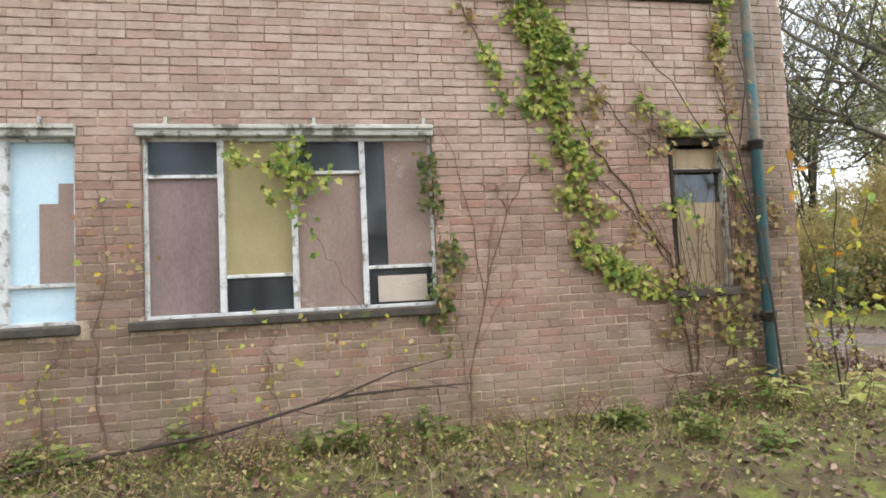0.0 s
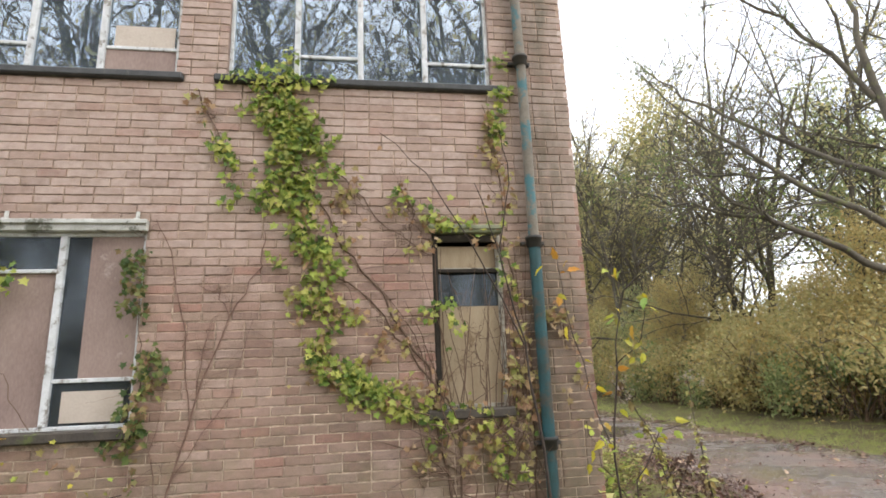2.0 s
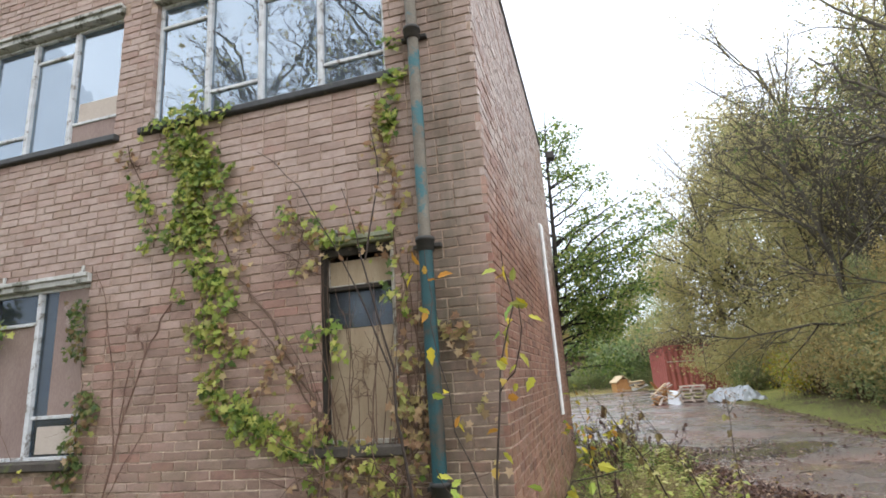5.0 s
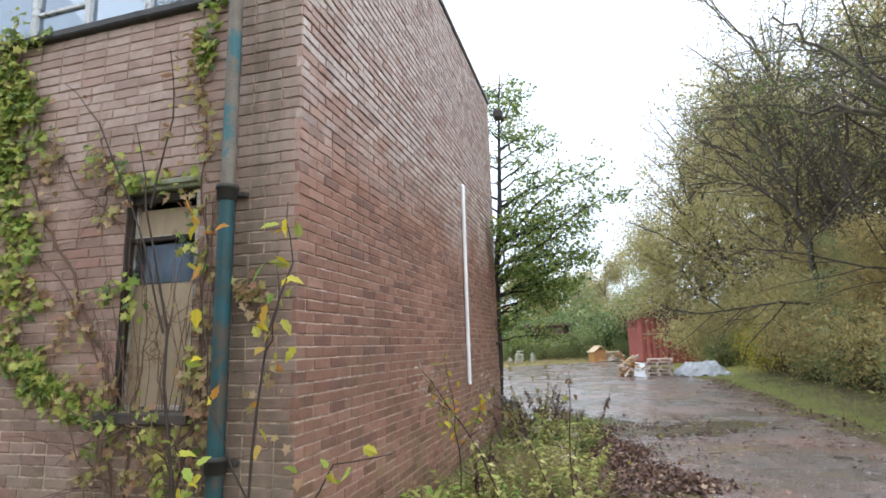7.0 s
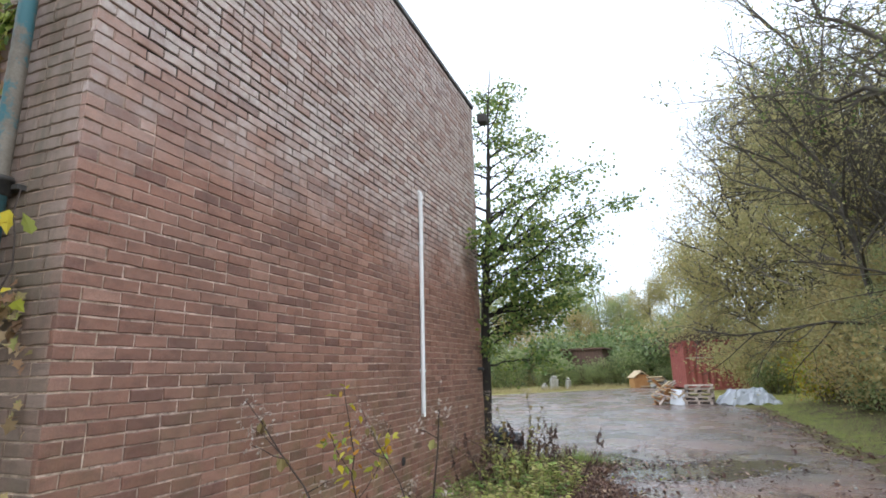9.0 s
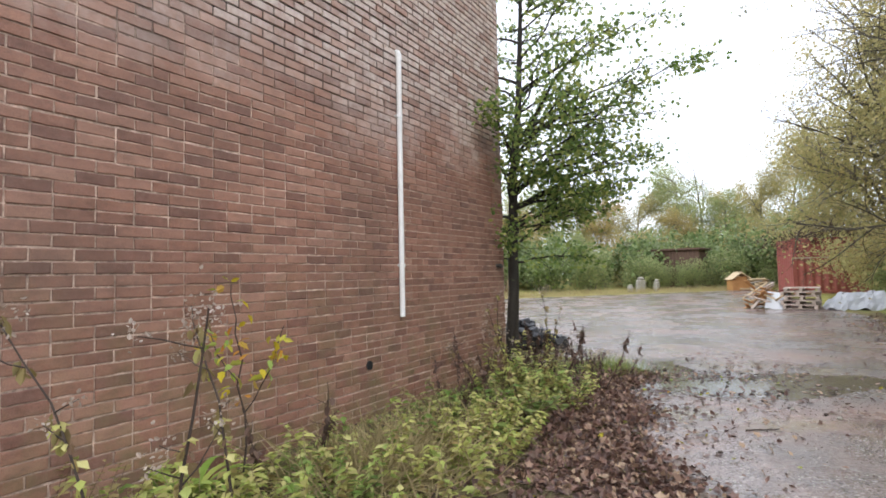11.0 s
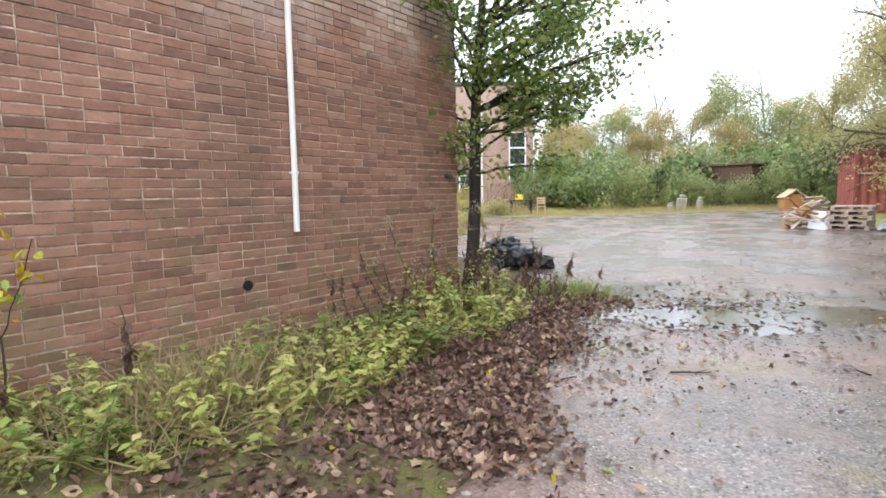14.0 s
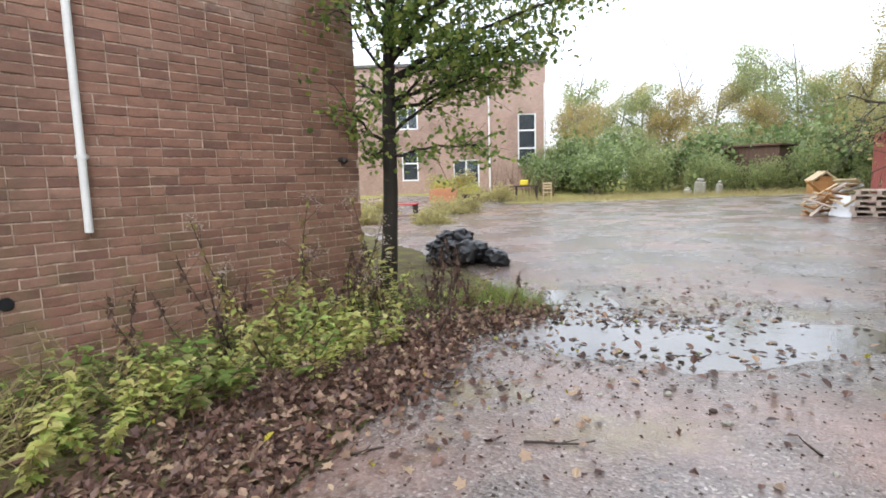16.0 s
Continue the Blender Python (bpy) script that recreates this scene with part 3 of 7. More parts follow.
# lintels and sills that take the place of bricks
BANDS = [(-1.76, 0.79, 2.73, 2.83), (-4.76, -2.20, 2.73, 2.83), (3.06, 3.84, 2.72, 2.79), (-1.82, 0.80, 1.10, 1.19), (-4.8, -2.12, 1.10, 1.19), (3.0, 3.86, 1.12, 1.21),
         (1.22, 3.865, 4.12, 4.20), (-1.7, 0.975, 4.12, 4.20), (-4.83, -2.145, 4.12, 4.20), (1.25, 3.87, 5.59, 5.70), (-1.66, 0.98, 5.59, 5.70), (-4.8, -2.14, 5.59, 5.70)]


def wall_core(name, u0, u1, top, holes, place, material):
    """A thick wall as blocks round its holes; place(u, z, depth) gives the point, depth 0 being the mortar's face."""
    us = sorted({u0, u1, *[h[0] - 0.004 for h in holes], *[h[1] + 0.004 for h in holes]})
    zs = sorted({-0.4, top, *[h[2] - 0.004 for h in holes], *[h[3] + 0.004 for h in holes]})
    solid = [[not any(h[0] - 0.005 < (a + b) / 2 < h[1] + 0.005 and h[2] - 0.005 < (c + d) / 2 < h[3] + 0.005 for h in holes)
              for c, d in zip(zs, zs[1:])] for a, b in zip(us, us[1:])]
    bm = bmesh.new()
    for i in range(len(us) - 1):
        for j in range(len(zs) - 1):
            if not solid[i][j]:
                continue
            a, b, c, d = us[i], us[i + 1], zs[j], zs[j + 1]

            def quad(*pts):
                bm.faces.new([bm.verts.new(place(*p)) for p in pts])
            quad((a, c, 0), (b, c, 0), (b, d, 0), (a, d, 0))
            quad((b, c, 0.26), (a, c, 0.26), (a, d, 0.26), (b, d, 0.26))
            for near, p, q in ((i == 0 or not solid[i - 1][j], (a, c), (a, d)), (i == len(us) - 2 or not solid[i + 1][j], (b, d), (b, c)),
                               (j == 0 or not solid[i][j - 1], (b, c), (a, c)), (j == len(zs) - 2 or not solid[i][j + 1], (a, d), (b, d))):
                if near:
                    quad((*p, 0), (*q, 0), (*q, 0.26), (*p, 0.26))
    bmesh.ops.remove_doubles(bm, verts=bm.verts, dist=1e-5)
    bmesh.ops.recalc_face_normals(bm, faces=bm.faces)
    return part(name, bm, material, None)


def brick_list(u0, u1, top, holes, start, r):
    """The bricks of a wall in stretcher bond: (u0, u1, z0, z1)."""
    out = []
    for c in range(int(top / COURSE)):
        z0 = c * COURSE + 0.004 * noise.noise((c * 0.7, 1, 1))
        z1 = z0 + COURSE - JOINT
        u = u0 - (BRICK / 2 if (c + start) % 2 else 0.0)
        while u < u1 - 0.01:
            wide = BRICK * (0.5 if r.random() < 0.035 else 1.0)
            pieces = [(max(u, u0), min(u + wide - JOINT, u1))]
            for h in holes:
                if h[2] < (z0 + z1) / 2 < h[3]:
                    cut = []
                    for a, b in pieces:
                        if h[1] <= a or h[0] >= b:
                            cut.append((a, b))
                        else:
                            cut += [(a, h[0])] if h[0] - a > 0.03 else []
                            cut += [(h[1], b)] if b - h[1] > 0.03 else []
                    pieces = cut
            out += [(a, b, z0, z1) for a, b in pieces if b - a > 0.03]
            u += wide
    return out


BRICK_QUADS = np.array([(k * 8 + i, k * 8 + (i + 1) % 8, k * 8 + 8 + (i + 1) % 8, k * 8 + 8 + i) for k in (0, 1) for i in range(8)]
                       + [(16, 17, 22, 23), (17, 18, 21, 22), (18, 19, 20, 21)])


def brick_verts(w, h, r):
    """A worn brick about its middle: back ring, front ring, and the face inside its rounded, chipped arris."""
    x = np.array([-0.5, -0.17, 0.17, 0.5, 0.5, 0.17, -0.17, -0.5]) * w + r.uniform(-0.0022, 0.0022, 8)
    z = np.array([-0.5] * 4 + [0.5] * 4) * h + r.uniform(-0.0030, 0.0024, 8)
    e = r.uniform(0.002, 0.0065, 8)
    ring = lambda k, y: np.stack([x - np.sign(x) * k, np.broadcast_to(y, (8,)), z - np.sign(z) * k], -1)
    return np.concatenate([ring(0, 0.10), ring(0, e * 0.9), ring(e, r.uniform(-0.0012, 0.0012, 8))])


def lay_bricks(core, bricks, near, turn, origin, mat_piece, mat_rest, r, recess=0.0085, worn_from=99.0):
    """Bricks near the walk as parts on shared meshes, the others joined; the wall's own x runs along it."""
    base = pose(*origin, 0, 0, turn)
    shapes = {}
    rest_v, rest_f = [], []
    for a, b, z0, z1 in bricks:
        w, h, cx, cz = b - a, z1 - z0, (a + b) / 2, (z0 + z1) / 2
        proud = r.uniform(-0.0035, 0.0035)
        full = abs(w - (BRICK - JOINT)) < 0.003
        worn = smooth01((z0 + 0.35 * noise.noise((cx * 0.8, cz * 0.8, 4.0)) - worn_from) / 0.8)
        w, h, proud = w - 0.004 * worn, h - 0.006 * worn, proud - 0.009 * worn
        if near(a, b, z0, z1) and full:
            kind = r.integers(0, 9)
            if kind not in shapes:
                me = bpy.data.meshes.new("brick")
                me.from_pydata(brick_verts(BRICK - JOINT, COURSE - JOINT, r).tolist(), [], BRICK_QUADS.tolist())
                me.materials.append(mat_piece)
                shapes[kind] = me
            ob = new("brick", shapes[kind])
            ob.parent = core
            ob.matrix_basis = base @ pose(cx, -recess + proud, cz, 0, r.normal() * 0.25, r.normal() * 0.3)
        else:
            v = brick_verts(w, h, r) + np.array([cx, -recess + proud, cz])
            rest_f.append(BRICK_QUADS + 24 * len(rest_v))
            rest_v.append(v)
    v = np.concatenate(rest_v)
    m = np.array(base)
    v = v @ m[:3, :3].T + m[:3, 3]
    tagged(part_np("brickwork", v, np.concatenate(rest_f), mat_rest, core), kind="stuff")


front = tagged(wall_core("wall_front", WEST, WALL_X - 0.007, TOP, OPENINGS, lambda u, z, d: (u, WALL_Y + 0.007 + d, z), MAT_MORTAR_FRONT),
               "weathered pink-brown brick wall with climbing ivy", "wall", kind="structure")
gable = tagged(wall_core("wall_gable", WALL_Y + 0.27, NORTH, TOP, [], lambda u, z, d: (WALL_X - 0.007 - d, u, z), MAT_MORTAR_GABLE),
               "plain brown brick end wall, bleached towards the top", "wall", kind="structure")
# closing walls, floors and flat roof
bm = boxes((WEST, WEST + 0.25, WALL_Y + 0.27, NORTH - 0.25, -0.4, TOP))
tagged(part("wall_west", bm, MAT_MORTAR_FRONT, None), "plain brick side wall", "wall", kind="structure")
bm = boxes((WEST, WALL_X - 0.27, NORTH - 0.25, NORTH - 0.004, -0.4, TOP))
tagged(part("wall_north", bm, MAT_MORTAR_GABLE, None), "plain brick rear wall", "wall", kind="structure")
# floor and slab painted near-black in place of the interior's shade
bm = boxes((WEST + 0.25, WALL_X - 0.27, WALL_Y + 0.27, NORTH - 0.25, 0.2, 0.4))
tagged(part("floor", bm, MAT_ROOM_SHADE, None), "floor inside the empty building, coloured dark as room shade", "floor", kind="structure")
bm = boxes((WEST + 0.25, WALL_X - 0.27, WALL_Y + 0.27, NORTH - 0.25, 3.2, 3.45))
tagged(part("ceiling", bm, MAT_ROOM_SHADE, None), "floor slab between the storeys, with room shade in its colour", "ceiling", kind="structure")
bm = boxes((WEST - 0.04, WALL_X + 0.035, WALL_Y - 0.035, NORTH + 0.03, TOP + 0.004, TOP + 0.075), bevel=0.008)
tagged(part("roof", bm, MAT_COPING, None), "flat roof with a thin grey metal edge", "roof", kind="structure")


# ---- windows ----
def bar(x0, x1, z0, z1, y0=0.055, y1=0.10):
    return boxes((x0, x1, WALL_Y + y0, WALL_Y + y1, z0, z1), bevel=0.004)


def panel(parent, name, x0, x1, z0, z1, material, depth=0.085, thick=0.008, label=""):
    return part(name, boxes((x0, x1, WALL_Y + depth, WALL_Y + depth + thick, z0, z1)), material, parent, label)


def steel_window(number, opening, columns, transoms, label, paint=MAT_FRAME, wide=0.034):
    """Steel frame with mullions at columns; transoms are (column, height)."""
    x0, x1, z0, z1 = opening
    w = thing(f"window_{number}", ((x0 + x1) / 2, WALL_Y + 0.08, z0), label, "window", kind="structure")
    keep = lambda ob: setattr(ob, "matrix_parent_inverse", w.matrix_world.inverted())
    xs = [x0 + 0.002, *columns, x1 - 0.002]
    keep(part("frame", boxes((x0 + 0.002, x0 + wide, WALL_Y + 0.05, WALL_Y + 0.11, z0, z1), (x1 - wide, x1 - 0.002, WALL_Y + 0.05, WALL_Y + 0.11, z0, z1),
                             (x0 + wide, x1 - wide, WALL_Y + 0.05, WALL_Y + 0.11, z1 - wide, z1 - 0.002), (x0 + wide, x1 - wide, WALL_Y + 0.05, WALL_Y + 0.11, z0 + 0.002, z0 + wide), bevel=0.004), paint, w))
    for c in columns:
        keep(part("mullion", bar(c - 0.026, c + 0.026, z0 + wide, z1 - wide, 0.04, 0.11), paint, w))
    for i, z in transoms:
        keep(part("transom", bar(xs[i] + 0.027, xs[i + 1] - 0.027, z - 0.016, z + 0.016), paint, w))
    return w, xs, keep


def add_panes(w, xs, keep, opening, cells, material):
    """Panes: (column, z0, z1)."""
    for i, a, b in cells:
        ob = panel(w, "pane", xs[i] + 0.01, xs[i + 1] - 0.01, a, b, material, 0.078, 0.004)
        ob.visible_shadow = False
        keep(ob)


def lintel_and_sill(number, opening, top_z, low_z, slate=False, lintel=MAT_LINTEL):
    x0, x1 = opening[:2]
    if slate:
        bm = boxes((x0 - 0.1, x1 + 0.065, WALL_Y - 0.055, WALL_Y + 0.06, low_z[0], low_z[1]), bevel=0.012)
        s = part("trim_sill", bm, MAT_SLATE, None)
    else:
        bm = boxes((x0 - 0.09, x1 + 0.03, WALL_Y - 0.075, WALL_Y + 0.05, low_z[0], low_z[1]), bevel=0.014)
        s = part("trim_sill", bm, MAT_SILL, None)
    tagged(s, "thin dark slate window sill" if slate else "dark mossy concrete window sill", "window sill", kind="structure")
    bm = boxes((x0 - 0.025, x1 + 0.012, WALL_Y - 0.035, WALL_Y + 0.20, top_z[0], top_z[1]), (x0 - 0.03, x1 + 0.016, WALL_Y - 0.06, WALL_Y - 0.0355, top_z[1] - 0.035, top_z[1] + 0.004), bevel=0.006)
    h = part("trim_lintel", bm, lintel, None)
    tagged(h, "flaking white lintel with a drip edge", "lintel", kind="structure")


# big ground-floor window, boarded behind its panes
win, xs_, keep = steel_window(1, OPEN_A, (-1.09, -0.48, 0.13), ((0, 2.40), (1, 1.52), (2, 2.42), (3, 1.55)), "peeling white steel window boarded with brown and olive panels")
z0, z1 = OPEN_A[2], OPEN_A[3]
keep(panel(win, "board", -1.69, -1.11, z0 + 0.03, 2.385, MAT_BOARD_PURPLE, label="purple-brown board"))
keep(panel(win, "board", -1.07, -0.50, 1.535, z1 - 0.03, MAT_BOARD_OLIVE, label="olive-yellow board"))
keep(panel(win, "board", -0.46, 0.11, z0 + 0.03, 2.405, MAT_BOARD_BROWN, label="brown board"))
keep(panel(win, "board", 0.335, 0.74, 1.565, z1 - 0.03, MAT_BOARD_BROWN, 0.066, label="narrow brown board"))
keep(panel(win, "board", 0.235, 0.68, 1.235, 1.47, MAT_BOARD_PALE, 0.066, label="small pale board"))
add_panes(win, xs_, keep, OPEN_A, ((0, 2.41, z1 - 0.03), (1, z0 + 0.03, 1.51), (2, 2.43, z1 - 0.03), (3, 1.56, z1 - 0.03), (3, z0 + 0.03, 1.54)), MAT_GLASS_DIRTY)
lintel_and_sill(1, OPEN_A, (2.735, 2.825), (1.10, 1.183))
# its neighbour, boarded pale blue with a stepped brown corner
win, xs_, keep = steel_window(2, OPEN_B, (-4.1, -3.47, -2.77), ((3, 1.51), (1, 1.51)), "white steel window covered by pale blue boards")
keep(panel(win, "board", -4.69, -2.79, z0 + 0.03, z1 - 0.03, MAT_BOARD_BLUE, 0.09, label="pale blue board"))
keep(panel(win, "board", -2.745, -2.25, 1.525, z1 - 0.03, MAT_BOARD_BLUE, 0.09, label="pale blue board"))
keep(panel(win, "board", -2.745, -2.25, z0 + 0.03, 1.495, MAT_BOARD_BLUE, 0.09, label="pale blue board"))
bm = boxes((-2.525, -2.25, WALL_Y + 0.08, WALL_Y + 0.088, 1.53, 2.19), (-2.38, -2.25, WALL_Y + 0.08, WALL_Y + 0.088, 2.191, 2.36))
keep(part("patch", bm, MAT_BOARD_BROWN, win, "stepped brown patch"))
lintel_and_sill(2, OPEN_B, (2.735, 2.825), (1.10, 1.183))
# small window by the downpipe
win, xs_, keep = steel_window(3, OPEN_S, (), ((0, 2.40),), "narrow rusty steel window with a tan board", MAT_FRAME_RUSTY)
z0, z1 = OPEN_S[2], OPEN_S[3]
keep(panel(win, "board", 3.18, 3.75, z0 + 0.03, 2.07, MAT_BOARD_TAN, 0.082, label="tan board"))
keep(panel(win, "board", 3.19, 3.74, 2.42, 2.62, MAT_BOARD_TAN, 0.09, label="tan board in the top light"))
add_panes(win, xs_, keep, OPEN_S, ((0, 2.07, 2.39),), MAT_GLASS_DIRTY)
lintel_and_sill(3, OPEN_S, (2.722, 2.785), (1.12, 1.203), lintel=MAT_LINTEL_MOSSY)
# black strips paint the shade of the left reveal and the top gap
keep(part("jamb", boxes((3.153, 3.20, WALL_Y - 0.004, WALL_Y + 0.048, 1.21, 2.715), bevel=0.006), MAT_REVEAL_SHADE, win, "black strip standing in for the shaded left reveal"))
keep(part("jamb", boxes((3.748, 3.777, WALL_Y + 0.002, WALL_Y + 0.048, 1.21, 2.715), bevel=0.006), MAT_FRAME_RUSTY, win, "jamb with flaking white paint"))
keep(part("head", boxes((3.201, 3.747, WALL_Y + 0.012, WALL_Y + 0.047, 2.645, 2.715), bevel=0.006), MAT_REVEAL_SHADE, win, "black strip standing in for the dark gap at the top"))
keep(part("rail", boxes((3.201, 3.747, WALL_Y + 0.02, WALL_Y + 0.054, 2.365, 2.40), bevel=0.006), MAT_REVEAL_SHADE, win, "black strip along the rail"))
# upstairs windows reflect the sky and the bare wood opposite
for number, op, cols, trs, label in (
        (4, OPEN_U2, (1.94, 2.53, 3.15), ((0, 5.33), (1, 4.47), (2, 5.33), (3, 4.46)), "white steel upstairs window reflecting bare trees and sky"),
        (5, OPEN_U1, (-0.96, -0.34, 0.24), ((0, 5.33), (1, 4.47), (2, 5.33), (3, 4.47)), "white steel upstairs window with boarded lower panes"),
        (6, OPEN_U0, (-4.1, -3.47, -2.84), ((0, 5.33), (1, 4.47), (2, 5.33), (3, 4.47)), "white steel upstairs window reflecting bare trees")):
    win, xs_, keep = steel_window(number, op, cols, trs, label)
    z0, z1 = op[2], op[3]
    cells = []
    for i, z in trs:
        cells += [(i, z0 + 0.03, z - 0.01), (i, z + 0.01, z1 - 0.03)]
    add_panes(win, xs_, keep, op, cells, MAT_GLASS)
    if number == 5:
        keep(panel(win, "board", 0.27, 0.87, z0 + 0.03, 4.455, MAT_BOARD_BROWN, 0.07, 0.006, "brown board"))
        keep(panel(win, "board", 0.33, 0.84, 4.49, 4.70, MAT_BOARD_PALE, 0.07, 0.006, "pale board"))
    lintel_and_sill(number, op, (5.60, 5.695), (4.122, 4.193), slate=True)
# small brackets over the lintels
for x in (-2.47, -1.51, -0.28, 0.70, 3.3):
    z = 2.825 if x < 3 else 2.785
    bm = boxes((x - 0.014, x + 0.014, WALL_Y - 0.03, WALL_Y - 0.012, z, z + 0.075), (x - 0.022, x + 0.022, WALL_Y - 0.045, WALL_Y - 0.0, z + 0.0, z + 0.016), bevel=0.003)
    tagged(part("bracket", bm, MAT_LINTEL, None), "small white metal bracket above the window", "bracket", "brackets above the windows")

# ---- pipes and fittings on the walls ----
def pipe_part(name, pts, radius, material, parent, sides=14, label=""):
    v, f = tube_arrays([(pts, radius)], sides)
    ob = part_np(name, v, f, material, parent, smooth=True)
    if label:
        ob["label"] = label
    return ob


PX, PY = 4.07, WALL_Y - 0.085
down = thing("downpipe", (PX, PY, 0.1), "blue-painted iron downpipe flaking to rust", "downpipe")
local = lambda *p: [(x - PX, y - PY, z - 0.1) for x, y, z in p]
pipe_part("lower_pipe", local((PX - 0.005, PY, 0.10), (PX, PY, 1.4), (PX, PY, 2.62)), 0.052, MAT_PIPE_IRON, down)
pipe_part("upper_pipe", local((PX, PY, 2.60), (PX + 0.005, PY, 3.6), (PX + 0.005, PY, 4.44)), 0.047, MAT_PIPE_GREY, down)
pipe_part("top_pipe", local((PX + 0.005, PY, 4.42), (PX - 0.01, PY, 5.4), (PX - 0.02, PY, 6.36)), 0.047, MAT_PIPE_GREY, down, label="pale rusty length of pipe")
for z in (2.62, 4.44, 0.9):
    pipe_part("collar", local((PX, PY, z - 0.055), (PX, PY, z - 0.05), (PX, PY, z + 0.02), (PX, PY, z + 0.021), (PX, PY, z + 0.05), (PX, PY, z + 0.051)), np.array([0.052, 0.066, 0.066, 0.074, 0.074, 0.05]), MAT_COLLAR, down)
    bm = boxes((-0.11, 0.11, 0.035, 0.085, z - 0.1 - 0.02, z - 0.1 + 0.012), bevel=0.004)
    part("bracket", bm, MAT_COLLAR, down)

GY = 9.355
white = thing("white_pipe", (WALL_X + 0.034, GY, 1.04), "white plastic pipe clipped up the brown brick wall", "pipe")
pipe_part("pipe", [(0, -0.02, 0.0), (0, -0.015, 1.0), (0, -0.01, 1.9), (0, 0.0, 2.83)], 0.029, MAT_PIPE_WHITE, white)
pipe_part("elbow", [(0.0, 0.0, 2.80), (0.0, 0.0, 2.86), (-0.012, 0.0, 2.895), (-0.034, 0.0, 2.90)], 0.034, MAT_PIPE_WHITE, white)
for z in (0.55, 2.18):
    pipe_part("clip", [(0, -0.012, z - 0.018), (0, -0.012, z + 0.018)], 0.036, MAT_PIPE_WHITE, white)
    part("clip_bracket", boxes((-0.034, 0.01, -0.055, 0.03, z - 0.012, z + 0.012), bevel=0.003), MAT_PIPE_WHITE, white)

# round vent hole in the end wall, a floodlight under the roof and a small tap
vent = thing("vent_hole", (WALL_X, 8.81, 0.60), "round black vent hole in the brick wall", "vent")
pipe_part("rim", [(-0.02, 0, 0), (0.006, 0, 0)], 0.048, MAT_COLLAR, vent)
bm = bmesh.new()
bmesh.ops.create_cone(bm, cap_ends=True, segments=16, radius1=0.045, radius2=0.045, depth=0.004, matrix=pose(0.004, 0, 0, 0, 90, 0))
part("hole", bm, MAT_BLACK, vent)
flood = thing("floodlight", (WALL_X, 11.92, 6.02), "small dark floodlight on a bracket under the roof edge", "floodlight")
pipe_part("arm", [(0, 0, 0), (0.16, 0.03, 0.0), (0.2, 0.05, 0.06)], 0.014, MAT_COLLAR, flood)
part("housing", boxes((0.12, 0.30, -0.04, 0.16, 0.05, 0.24), bevel=0.03), MAT_COLLAR, flood)
tap = thing("wall_tap", (WALL_X, 11.72, 1.60), "small dark pipe end sticking out of the wall", "pipe")
pipe_part("spout", [(0, 0, 0), (0.07, 0.0, 0.0), (0.09, 0.0, -0.03)], 0.028, MAT_COLLAR, tap)

# ---- trees ----
def tagged_stuff(*args, **kw):
    return tagged(part_np(*args, **kw), kind="stuff")


def sway(r, p, d, length, n, wander, lift):
    """A wandering line from p along d."""
    pts = [np.array(p, float)]
    d = unit(np.array(d, float))
    for _ in range(n):
        d = unit(d + r.normal(size=3) * wander + np.array([0, 0, lift]))
        pts.append(pts[-1] + d * length / n)
    return np.array(pts)


def grow(r, p, d, length, radius, level, spec, paths, tips):
    """Limbs upon limbs; spec holds for each level (children, child length, angle, lift, wander)."""
    kids, ratio, angle, lift, wander = spec[level][:5]
    low = spec[level][5] if len(spec[level]) > 5 else 0.25
    n = 6 if level == 0 else 4 if level < len(spec) - 1 else 3
    pts = sway(r, p, d, length, n, wander, lift)
    paths[level].append((pts, np.linspace(radius, radius * (0.35 if level < len(spec) - 1 else 0.25), n + 1)))
    if level == len(spec) - 1:
        tips.append(pts)
        return
    for i in range(kids):
        k = (low + (1 - low) * (i + r.random()) / kids) if level == 0 else (0.15 + 0.85 * (i + r.random()) / kids)
        j = min(int(k * n), n - 1)
        q = pts[j] + (pts[j + 1] - pts[j]) * (k * n - j)
        t = unit(pts[j + 1] - pts[j])
        side = unit(np.cross(t, r.normal(size=3)))
        a = radians(angle * r.uniform(0.7, 1.25))
        grow(r, q, t * math.cos(a) + side * math.sin(a), length * ratio * r.uniform(0.65, 1.2) * (1.15 - 0.5 * k), radius * (0.5 - 0.2 * k), level + 1, spec, paths, tips)


